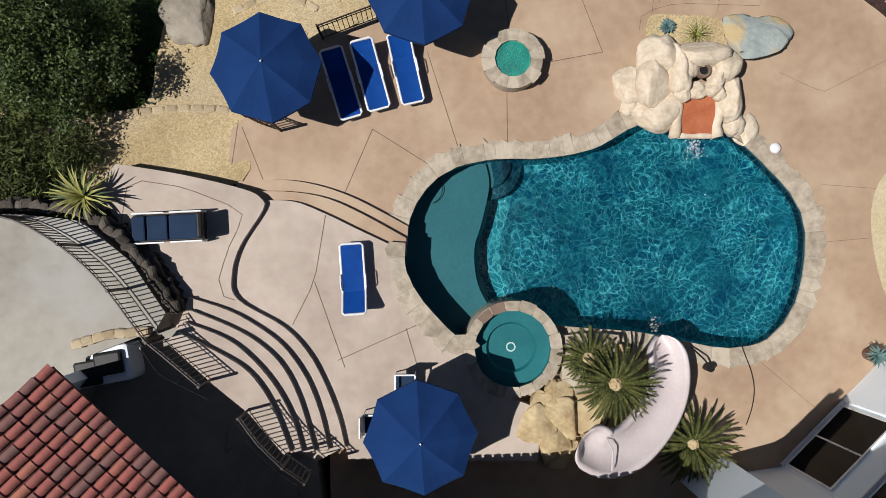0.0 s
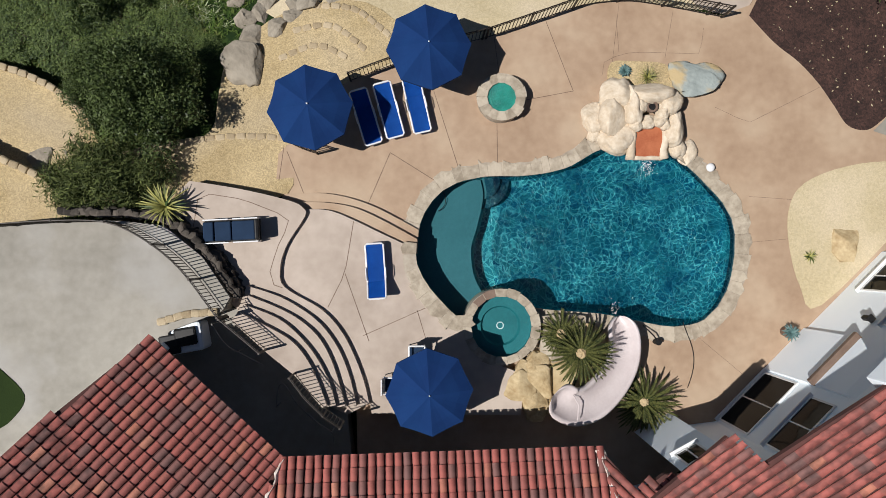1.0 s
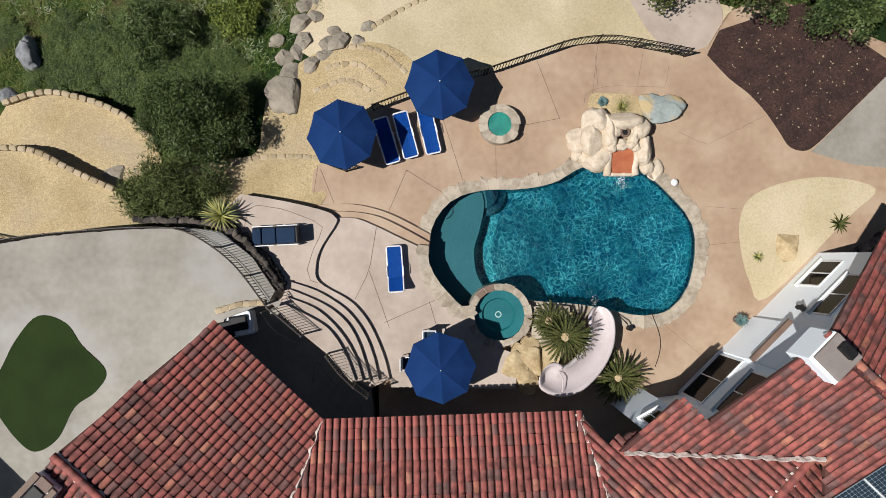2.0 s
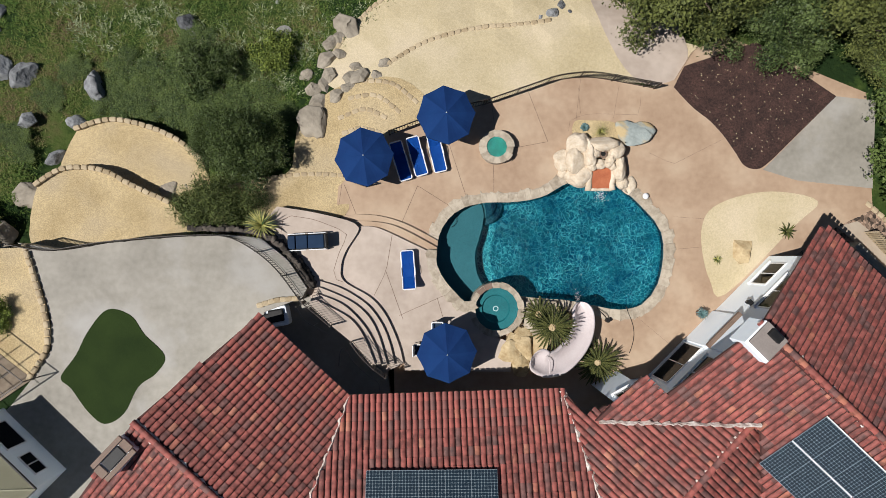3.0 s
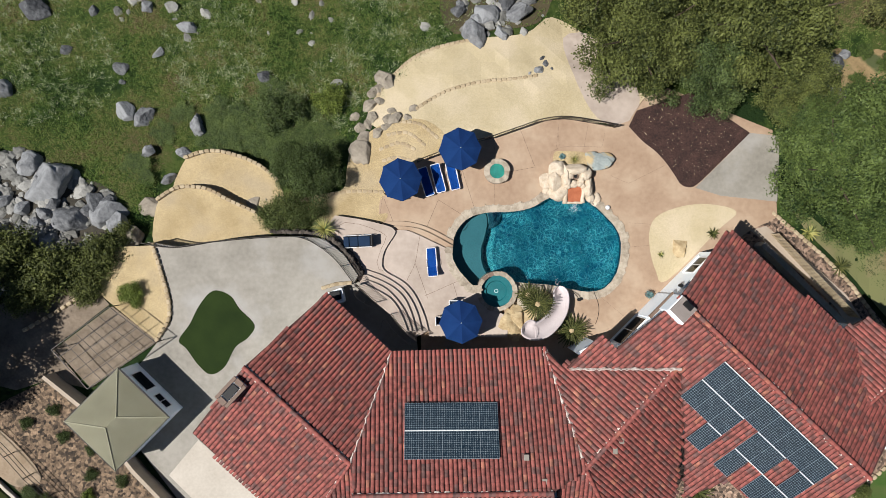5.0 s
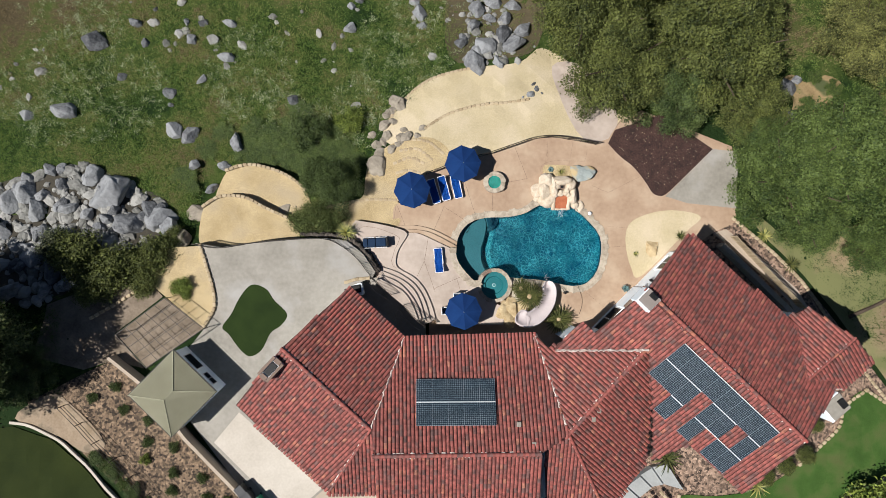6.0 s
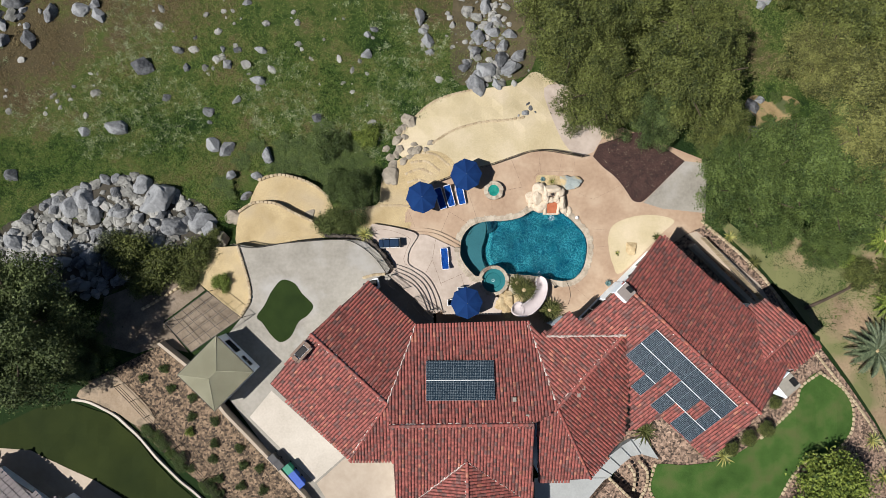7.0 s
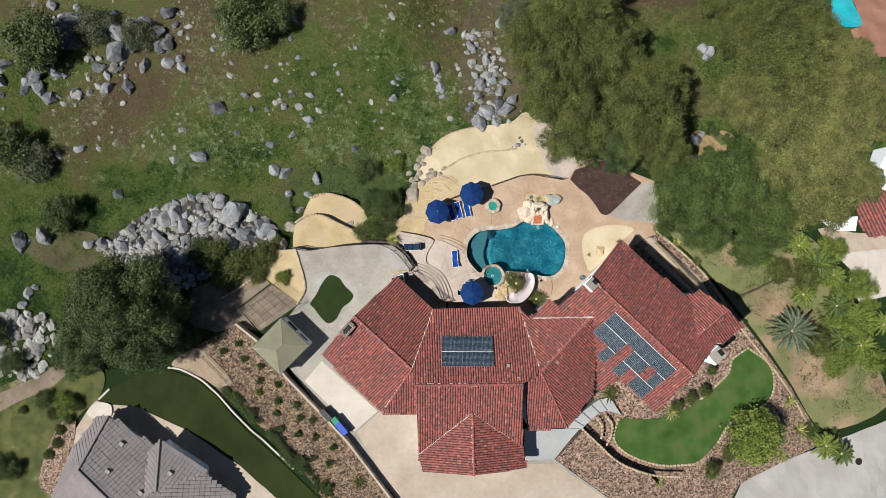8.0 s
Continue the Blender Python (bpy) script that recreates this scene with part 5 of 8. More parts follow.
CHIPS = [chip_mesh(k) for k in range(8)]
LOOSE = surface("loose_granite", (0.108, 0.108, 0.096), (0.324, 0.318, 0.294), 0.9, 5, 0.9, 0.7, vary="island", dist=0.05, vamt=0.5)
rock(-6.7, 7.05, 0.95, BUFFS, "large flat buff boulder beside the umbrella", "", None, 0.3)
for x, y, r in ((-6.2, 11.2, 0.5), (-5.0, 9.3, 0.55), (-7.05, 8.8, 0.5), (-4.3, 9.35, 0.6), (-5.6, 8.35, 0.5), (-14.1, 3.5, 0.6), (-13.3, 3.6, 0.5), (-23.1, 1.9, 1.1), (-19.2, 6.97, 0.6),
                (-18.3, 8.87, 0.8), (-22.2, 9.5, 0.9), (-21.5, 7.1, 0.7), (-20.3, 5.1, 0.5), (-14.0, 1.8, 0.35), (-24.6, 3.2, 1.0), (-5.3, 12.5, 0.9), (-6.2, 10.4, 0.6), (-6.7, 8.0, 0.6), (-3.6, 9.4, 0.4),
                (-6.0, 9.6, 0.55), (-5.5, 10.6, 0.4), (-4.7, 9.9, 0.4), (-6.4, 9.0, 0.45), (-5.2, 8.7, 0.4), (-7.3, 9.5, 0.4), (-5.7, 11.6, 0.5), (-3.2, 10.0, 0.35)):
    rock(x, y, r, BUFFS if x > -8 or -15 < x < -13 else GRANITE, "buff granite boulder beside the gravel terrace" if x > -8 or -15 < x < -13 else "grey granite boulder lying in the grass")
for x, y, r in ((5.6, 13.0, 0.42), (6.2, 13.5, 0.3), (5.0, 12.7, 0.22), (6.6, 13.1, 0.2), (5.9, 13.9, 0.25)):
    rock(x, y, r, GRANITE[:7], "blue-grey stone on the gravel terrace", "stones on the gravel terrace")
rock(-22.3, 1.25, 1.25, BUFFS, "large brown-grey boulder above the drive")
rock(-21.1, 3.3, 0.85, BUFFS, "large rounded buff boulder beside the gravel terrace")
for x, y, r in ((-30.4, 17.6, 1.15), (-41.5, 7.1, 0.75), (-32.0, 11.4, 0.95), (-46.3, 12.3, 0.8), (-44.2, 1.0, 0.9), (-51.6, 1.3, 1.3), (-35.1, 11.0, 0.6), (-23.4, 10.0, 0.9), (-19.5, 16.2, 0.7), (-35.2, 22.7, 0.8),
                (-49.7, 26.3, 1.8), (-43.3, 24.7, 1.5), (-38.6, 27.5, 1.2), (-52.4, 21.8, 1.6), (-49.4, 28.8, 1.5), (-35.5, 24.0, 0.7), (-45.0, 22.8, 1.0), (-50.5, 18.5, 1.1), (-24.0, 13.2, 0.6), (-28.0, 14.5, 0.5)):
    rock(x, y, r)
for x, y, r in ((-4.2, 23.1, 0.8), (4.6, 30.3, 1.2), (0.8, 27.8, 0.7), (1.5, 21.0, 0.9), (2.9, 21.4, 0.7), (3.9, 20.0, 0.8), (1.1, 19.3, 0.8), (2.2, 17.2, 1.1), (3.6, 18.3, 1.0), (2.5, 20.0, 0.6), (-3.5, 20.3, 0.8),
                (1.5, 16.8, 0.7), (4.4, 17.4, 1.1), (4.6, 21.2, 0.7), (0.2, 18.0, 0.5), (-4.0, 21.6, 0.5), (-3.2, 19.2, 0.5), (3.2, 22.8, 0.6), (5.2, 18.9, 0.8)):
    rock(x, y, r, label="grey granite boulder in a jumbled heap above the terrace")
# the great heap west of the drive
HEAP = [(-43, 0.5), (-37, 5.4), (-30, 7.2), (-27.3, 5.6), (-23.6, 4.2), (-24.0, 1.2), (-29.5, -2.4), (-33, -4.2), (-38, -2.8)]
for x, y, r in ((-35.6, 4.0, 1.1), (-27.5, 4.7, 1.75), (-26.1, 2.2, 1.25), (-33.5, 3.2, 1.15), (-40.1, 0.6, 1.0), (-36.2, 1.9, 1.0), (-31.1, 3.4, 0.9), (-24.0, 2.8, 1.3), (-29.3, 6.2, 1.0), (-34.6, 4.6, 1.1), (-33.4, -0.4, 1.0), (-31.6, -1.6, 1.0), (-34.8, -3.0, 1.1)):
    rock(x, y, r, GRANITE[:7], "large angular grey boulder in the rock heap")
# soil coloured dark to paint the shade in the gaps between boulders
bed("earth", HEAP, surface("gap_shade_soil", (0.022, 0.02, 0.015), (0.065, 0.056, 0.04), 0.8, 6, 0.95, 0.6), "stony earth under the rock heap, coloured dark for the shade between stones", "bare earth", lift=0.03)
small = []
made = 0
while made < 820:
    x, y = rk.uniform(-43, -23.5), rk.uniform(-4.2, 7.3)
    if inside(x, y, HEAP):
        r = rk.choice((0.14, 0.16, 0.18, 0.2, 0.23, 0.26, 0.3, 0.36, 0.42, 0.5, 0.62))
        if r >= 0.55:
            rock(x, y, r, GRANITE[:7], "angular grey boulder in the rock heap", "boulders of the rock heap", sink=0.05)
        else:
            small.append((x, y, r))
        made += 1
SWHEAP = [(-54, -7), (-49.5, -6.5), (-47.0, -8), (-46.8, -11), (-49, -14), (-54, -14)]
made = 0
while made < 130:
    x, y = rk.uniform(-56, -46), rk.uniform(-14, -5)
    if inside(x, y, SWHEAP):
        small.append((x, y, rk.choice((0.25, 0.3, 0.4, 0.5, 0.7))))
        made += 1
for x, y, r in ((0.4, 26.2, 0.8), (2.3, 24.3, 0.8), (2.4, 22.0, 0.6), (0.8, 22.1, 0.6), (1.1, 15.9, 1.1), (0.1, 17.6, 0.7), (3.1, 15.7, 0.6), (-2.2, 28.6, 0.8), (-49.2, 1.9, 1.2), (-42.5, 1.1, 0.9), (-51.1, 1.2, 0.6), (-50.4, -4.6, 0.7), (-49.5, -3.8, 0.6), (-51.0, -5.8, 0.7)):
    rock(x, y, r, GRANITE[:7], "pale angular granite boulder on the slope")
for k in range(120):
    small.append((rk.gauss(2.6, 1.5), rk.uniform(15.8, 29), rk.choice((0.15, 0.2, 0.25, 0.35, 0.5))))
for k in range(46):
    x, y = rk.uniform(-57, -36), rk.uniform(19, 31)
    rock(x, y, rk.choice((0.5, 0.6, 0.7, 0.9, 1.2)), GRANITE[:7], "grey granite boulder of the upper rock field", "boulders of the upper rock field")
for k in range(20):
    x, y = rk.uniform(-35, -8), rk.uniform(12, 30)
    rock(x, y, rk.choice((0.3, 0.4, 0.45, 0.6)))
made = 0
while made < 270:
    x, y = rk.uniform(-58, 6), rk.uniform(5, 36)
    far = x < -38 and y > 17
    if y > 10 + 0.5 * (x + 10) * (x > -10) and not (-20 < x < -12 and y < 8) and noise.noise(Vector((x * 0.12, y * 0.12, 1))) > (-0.35 if far else 0.0):
        small.append((x, y, rk.choice((0.12, 0.15, 0.19, 0.24, 0.3, 0.4)) * (2.0 if far and rk.random() < 0.4 else 1.0)))
        made += 1
stone_field("loose_stones", "loose pale granite stones strewn over slope and heap", small, CHIPS, LOOSE)


# waterfall
FALL = "waterfall rocks"
for x, y, rx_, ry_, z, h, turn in ((6.72, 5.75, 0.62, 0.55, 0.35, 0.75, 10), (6.62, 5.05, 0.55, 0.70, 0.42, 0.80, -8), (6.75, 4.30, 0.62, 0.62, 0.15, 0.62, 20), (5.98, 4.95, 0.42, 0.55, 0.10, 0.5, 5), (5.98, 4.35, 0.26, 0.28, 0.02, 0.34, 0),
                           (7.18, 5.30, 0.34, 0.62, 0.55, 0.62, 12), (7.85, 5.72, 0.72, 0.36, 0.62, 0.60, 0), (8.55, 5.45, 0.40, 0.48, 0.50, 0.62, -15), (7.42, 5.30, 0.26, 0.30, 0.62, 0.4, 30), (8.28, 5.12, 0.24, 0.30, 0.58, 0.4, 0),
                           (8.78, 4.55, 0.32, 0.62, 0.32, 0.66, -6), (8.98, 3.95, 0.30, 0.42, 0.05, 0.50, 12), (9.40, 3.72, 0.34, 0.46, -0.05, 0.36, -20), (7.32, 4.66, 0.22, 0.26, 0.55, 0.3, 0), (7.72, 4.72, 0.34, 0.22, 0.50, 0.3, 0), (8.18, 4.78, 0.24, 0.22, 0.56, 0.3, 20), (8.40, 4.62, 0.18, 0.2, 0.50, 0.28, 0)):
    ob = new("rock", rk.choice(CREAMS))
    ob.matrix_basis = pose(x, y, z, 0, 0, turn)
    ob.scale = (rx_ * 1.12, ry_ * 1.12, h * 1.15)
    tagged(ob, "smooth cream rock of the pool waterfall", "rock", FALL)
sl = thing("cascade_slab", "rust-orange slab between pale lips where water spills into the pool", "waterfall slab", (7.85, 4.1, 0.28), 0)
bm = bmesh.new()
box(bm, 1.2, 1.2, 0.16, (0, 0, 0), bevel=0.05, rx=9)
for v in bm.verts:
    v.co += Vector((0.03 * noise.noise(v.co * 3), 0.03 * noise.noise(v.co * 3 + Vector((5, 0, 0))), 0.02 * noise.noise(v.co * 4)))
part("slab", bm, RUST, sl)
for s in (-1, 1):
    bm = bmesh.new()
    tube(bm, [(s * (0.60 + 0.04 * math.sin(y * 7 + s)), y, 0.03 + 0.16 * y + 0.04 * math.sin(y * 9 + s)) for y in np.linspace(-0.66, 0.7, 9)], 0.17, 10, 0.12)
    for v in bm.verts:
        v.co += Vector((0.05, 0.05, 0.03)) * noise.noise(v.co * 4 + Vector((s, 0, 0)))
    part("lip", bm, CREAM, sl, smooth=True)
bm = bmesh.new()
tube(bm, [(x, -0.62, -0.07 + 0.02 * math.sin(9 * x)) for x in np.linspace(-0.55, 0.55, 6)], 0.09, 8)
part("lip", bm, CREAM, sl, smooth=True)
bowl = thing("spill_bowl", "dark bowl sunk among the waterfall rocks", "bowl", (7.85, 5.22, 0.72))
bm = bmesh.new()
ring(bm, 0.13, 0.20, -0.1, 0.06, 20)
part("rim", bm, BROWN, bowl)
bm = bmesh.new()
bmesh.ops.create_circle(bm, cap_ends=True, segments=20, radius=0.14, matrix=pose(0, 0, 0.0))
part("bowl", bm, BLACK, bowl)
bed("gravel", [(6.6, 7.0), (7.4, 7.05), (8.6, 6.95), (9.0, 6.3), (8.4, 5.9), (7.2, 6.0), (6.5, 6.3)], DG, "small gravel bed behind the waterfall", "gravel bed", 0.05, depth=0.1)
rock(9.45, 6.35, 0.92, BLUES, "flat blue-green boulder with an ochre top", "", 0.0, 0.2)
pod = thing("float", "white round pool float resting on the coping", "float", (10.21, 3.15, 0.05))
bm = bmesh.new()
bmesh.ops.create_uvsphere(bm, u_segments=20, v_segments=10, radius=0.16, matrix=pose(0, 0, 0.10) @ Matrix.Diagonal((1, 1, 0.6, 1)))
part("body", bm, FRAME, pod, smooth=True)

# rock garden between spa and slide
for x, y, r in ((3.35, -4.3, 0.75), (3.2, -4.95, 0.85), (3.8, -4.6, 0.75), (3.65, -5.3, 0.7), (3.95, -5.6, 0.5), (2.75, -5.25, 0.45), (3.8, -4.0, 0.6)):
    rock(x, y, r, TANS, "tan sculpted rock beside the slide", "tan rocks by the slide", 0.2, 0.38, "rock")
for k in range(16):
    x, y = 3.9 + 0.42 * (k % 4), -2.62 - 0.42 * (k // 4)
    j = lambda: rng.uniform(-0.05, 0.05)
    flat_stone("stone", [(x + j(), y + j()), (x + 0.4 + j(), y + j()), (x + 0.4 + j(), y + 0.4 + j()), (x + j(), y + 0.4 + j())], 0.30 + rng.uniform(0, 0.02), 0.3, coping)
bed("planting_soil", [(4.0, -3.0), (5.4, -2.5), (6.2, -2.9), (6.3, -4.2), (5.4, -4.9), (4.2, -4.9)], TANROCK, "raised rocky planting pocket", "planting bed", 0.28, depth=0.6)

# slide
slide = thing("pool_slide", "curved pale pink moulded slide running into the pool", "slide")
line = spline([(4.45, -5.0, 1.50), (4.85, -5.18, 1.42), (5.5, -5.05, 1.22), (6.2, -4.5, 0.95), (6.68, -3.8, 0.70), (6.85, -3.05, 0.46), (6.74, -2.25, 0.18)], 6, False)
Q, D = resample(line, 0.12)
bm = bmesh.new()
rows = []
for n_, (q, d) in enumerate(zip(Q, D)):
    nrm = Vector((-d[1], d[0], 0)).normalized()
    u = n_ / (len(Q) - 1)
    k = (1.12 - 0.20 * u) * (1.0 if u < 0.86 else math.sqrt(max(0.05, 1 - ((u - 0.86) / 0.145) ** 2)))
    row = []
    for s, z in ((-0.56, 0.10), (-0.58, 0.34), (-0.50, 0.40), (-0.42, 0.30), (-0.28, 0.10), (0.0, 0.02), (0.28, 0.10), (0.42, 0.30), (0.50, 0.40), (0.58, 0.34), (0.56, 0.10)):
        row.append(bm.verts.new(Vector(q) + nrm * s * k + Vector((0, 0, z))))
    rows.append(row)
for A, B in zip(rows, rows[1:]):
    for i in range(10):
        bm.faces.new((A[i], B[i], B[i + 1], A[i + 1]))


def end_cap(bm, row, centre_dir, reach=0.5):
    """Rounds off an end of the trough."""
    prev = row
    for k in (0.2, 0.42, 0.62, 0.8, 0.93, 0.995):
        f = math.sqrt(1 - k * k)
        nxt = []
        for v in row:
            p = row[5].co + (v.co - row[5].co) * (0.35 + 0.65 * f if abs(v.co.z - row[5].co.z) < 0.05 else f)
            lift = (v.co.z - row[5].co.z) + 0.36 * max(0.0, k - 0.45) / 0.55
            nxt.append(bm.verts.new(Vector((p.x, p.y, row[5].co.z + min(0.40, lift))) + centre_dir * k * reach))
        for i in range(10):
            bm.faces.new((prev[i], nxt[i], nxt[i + 1], prev[i + 1]))
        prev = nxt


end_cap(bm, rows[0], -Vector(D[0]).normalized())
bmesh.ops.recalc_face_normals(bm, faces=bm.faces)
tr = part("trough", bm, SLIDE, slide, smooth=True)
for q in (Q[2], Q[len(Q) // 3], Q[2 * len(Q) // 3]):
    bm = bmesh.new()
    tube(bm, [(q[0], q[1], 0.0), (q[0], q[1], q[2] - 0.06)], 0.16, 8)
    part("support", bm, TANROCK, slide)
bm = bmesh.new()
tube(bm, [(4.75, -4.75, 1.80), (4.95, -5.1, 1.72), (4.9, -5.6, 1.80)], 0.02, 6)
part("grab_rail", bm, SLIDE, slide)
hose = thing("garden_hose", "thin black garden hose lying on the deck", "hose")
bm = bmesh.new()
tube(bm, [(9.2, -2.5, 0.07)] + spline([(9.29, -2.75, 0.06), (9.55, -3.4, 0.015), (9.62, -3.9, 0.015), (9.55, -4.4, 0.015), (9.38, -4.9, 0.015)], 5, False), 0.016, 6)
part("tube", bm, BLACK, hose)
stand = thing("pump_stand", "small black stand with a hose at the pool edge", "stand", (8.2, -3.2, 0))
bm = bmesh.new()
tube(bm, [(0, 0, 0.0), (0, 0, 0.35)], 0.11, 12)
part("body", bm, BLACK, stand)
bm = bmesh.new()
tube(bm, [(0, 0, 0.3), (-0.2, 0.25, 0.4), (-0.5, 0.6, 0.15)], 0.025, 6)
part("arm", bm, BLACK, stand)


# ---- railings ----
POST = mesh_of("post", [(sx * 0.03, sy * 0.03, z) for z in (0, 1.1) for sx, sy in ((-1, -1), (1, -1), (1, 1), (-1, 1))], [(0, 1, 5, 4), (1, 2, 6, 5), (2, 3, 7, 6), (3, 0, 4, 7), (4, 5, 6, 7)], IRON)
BAR = mesh_of("baluster", [(sx * 0.011, sy * 0.011, z) for z in (0.08, 1.02) for sx, sy in ((-1, -1), (1, -1), (1, 1), (-1, 1))], [(0, 1, 5, 4), (1, 2, 6, 5), (2, 3, 7, 6), (3, 0, 4, 7), (4, 5, 6, 7)], IRON)


def railing(pts, label, gap=0.14, posts=1.7, mat=IRON):
    """Iron fence along points with their heights."""
    r = thing("railing", label, "railing", group="iron railings")
    Q, D = resample(pts, gap)
    for off, name, rad in ((1.05, "top_rail", 0.024), (0.90, "upper_rail", 0.014), (0.10, "bottom_rail", 0.016)):
        bm = bmesh.new()
        tube(bm, [(q[0], q[1], q[2] + off) for q in Q[::3]] + ([(Q[-1][0], Q[-1][1], Q[-1][2] + off)] if (len(Q) - 1) % 3 else []), rad, 6)
        part(name, bm, mat, r)
    every = max(1, round(posts / gap))
    for i, q in enumerate(Q):
        p = new("post" if i % every == 0 or i == len(Q) - 1 else "baluster", POST if i % every == 0 or i == len(Q) - 1 else BAR)
        p.parent = r
        p.matrix_basis = pose(q[0], q[1], q[2], 0, 0, math.degrees(math.atan2(D[i][1], D[i][0])))
    return r


railing(spline([(-20.6, 0.62, 1.2), (-18.8, 0.34, 1.2), (-16.45, 0.70, 1.2), (-14.1, 0.93, 1.2), (-12, 1.06, 1.2), (-10.5, 1.0, 1.2), (-9.35, 0.48, 1.2), (-8.2, -0.45, 1.2), (-7.2, -1.75, 1.2), (-6.95, -2.1, 1.2)], 4, False), "curved dark iron railing along the drive's edge")
railing([(-6.9, -2.15, 1.2), (-6.3, -2.65, 1.2), (-5.6, -3.25, 1.2)], "short dark iron railing at the stair head")
railing([(-4.63, -4.05, 1.2), (-4.2, -4.65, 1.2), (-3.6, -5.25, 1.2), (-3.0, -5.72, 1.1)], "dark iron railing beside the curved stair")
railing(spline([(2.0, 7.85, 0), (4.2, 8.62, 0), (5.55, 9.08, 0), (6.92, 9.26, 0), (8.06, 9.18, 0), (10.7, 8.72, 0)], 4, False), "curved dark iron railing at the deck's edge")
railing([(-2.9, 6.25, 0), (-1.2, 6.9, 0), (0.4, 7.45, 0), (2.0, 7.85, 0)], "dark iron railing behind the sun loungers")
railing([(-5.1, 4.0, 0), (-4.6, 3.75, 0), (-4.1, 3.6, 0)], "low iron gate rail by the umbrella")
for pts in ([(-7.3, -2.35, 1.7), (-6.9, -3.0, 1.6), (-6.5, -3.3, 1.5), (-5.7, -3.75, 1.4)], [(-5.35, -5.3, 0.9), (-5.25, -4.6, 1.0), (-5.0, -4.5, 1.1), (-4.6, -5.1, 1.2), (-3.9, -5.75, 1.2), (-3.4, -6.1, 1.2), (-3.35, -6.5, 1.0)]):
    hr = thing("handrail", "plain grey steel handrail in the shade", "handrail")
    bm = bmesh.new()
    tube(bm, spline(pts, 4, False), 0.022, 6)
    part("rail", bm, GREYIRON, hr)
    for p in (pts[0], pts[-2]):
        bm = bmesh.new()
        tube(bm, [(p[0], p[1], 0.2), p], 0.02, 6)
        part("post", bm, GREYIRON, hr)


# ---- edging stones ----
def edging_mesh(seed):
    r = random.Random(seed)
    bm = bmesh.new()
    box(bm, 0.36, 0.25, 0.2, (0, 0, 0), bevel=0.07)
    for v in bm.verts:
        v.co *= r.uniform(0.92, 1.08)
    me = bpy.data.meshes.new("stone")
    bm.to_mesh(me)
    bm.free()
    me.materials.append(EDGE)
    return me


EDG = [edging_mesh(k) for k in range(4)]


def edging(pts, label, z=None, step=0.37, lift=0.06):
    b = thing("stone_edging", label, "stone edging", group="stone edgings")
    Q, D = resample(spline(pts, 5, False), step)
    for q, d in zip(Q, D):
        s = new("stone", rk.choice(EDG))
        s.parent = b
        s.matrix_basis = pose(q[0], q[1], (land(q[0], q[1]) if z is None else z) + lift, rk.uniform(-5, 5), rk.uniform(-5, 5), math.degrees(math.atan2(d[1], d[0])) + rk.uniform(-8, 8))
    return b


ET = "row of buff blocks edging a gravel terrace"
edging([(-18.8, 6.6), (-17.2, 7.05), (-15.4, 6.75), (-13.8, 6.05), (-12.65, 5.1)], ET, -0.5)
edging([(-20.4, 3.7), (-19.1, 4.45), (-17.26, 4.38), (-15.72, 3.61), (-14.04, 2.84)], ET, 0.15)
edging([(-12.4, 3.2), (-9.5, 3.95), (-7.2, 4.25), (-5.4, 4.2)], ET)
edging([(-6.2, 10.2), (-4.9, 12.35), (-2.5, 14.35), (1.4, 15.45)], ET)
edging([(-3.0, 10.05), (-1.02, 11.3), (1.44, 12.05), (3.9, 12.3), (5.4, 12.55)], ET, None, 0.37, 0.06)
edging([(-5.4, 7.2), (-4.2, 7.6), (-3.2, 7.2)], ET)
edging([(-4.9, 8.2), (-3.6, 8.3), (-2.5, 7.5)], ET)
edging([(-4.2, 9.1), (-2.8, 8.9), (-1.6, 8.0)], ET)
edging([(-5.2, 6.4), (-4.4, 6.6), (-3.5, 6.4)], ET)
edging([(-20.3, 0.5), (-19.7, -1.4), (-19.25, -3.1), (-19.25, -4.4), (-20.0, -5.7)], "row of dark-shadowed blocks beside the drive", 1.12, 0.38, 0.18)
WL = [(-26.9, -8.0), (-24.2, -10.2), (-21.2, -14.1), (-16.5, -19.0), (-14.3, -21.4), (-9.0, -28.4), (-6.2, -33)]
gw = thing("garden_wall", "long buff block wall between drive and gravel bank", "garden wall")
part("wall", slab(WL + [(x + 0.18, y + 0.16) for x, y in WL[::-1]], 2.2, 2.6), TAN, gw)
edging([(-22.9, 0.6), (-24.5, -2.2), (-26.5, -3.8), (-28.5, -5.0)], "row of buff blocks above the rock heap", None, 0.45, 0.15)
edging([(-9.1, -2.3), (-8.31, -2.07), (-7.41, -1.99)], "short row of buff blocks at the drive's edge", 1.2, 0.3, 0.03)
rw = thing("retaining_wall", "rough dark stone face below the drive's railing, its shadow put into the colour", "retaining wall")
wr = random.Random(23)
# dark stone, deepened further to paint in the shadow below the drive
ROUGH = surface("shadow_dark_wall_stone", (0.035, 0.029, 0.024), (0.11, 0.092, 0.075), 2.5, 12, 0.95, 0.6, vary="object", vamt=0.5)
WALLSTONES = [me.copy() for me in EDG]
for me in WALLSTONES:
    me.materials[0] = ROUGH
Q, D = resample(spline([(-12.5, 1.25), (-10.5, 1.22), (-9.05, 0.98), (-7.7, -0.1), (-6.8, -1.45)], 5, False), 0.22)
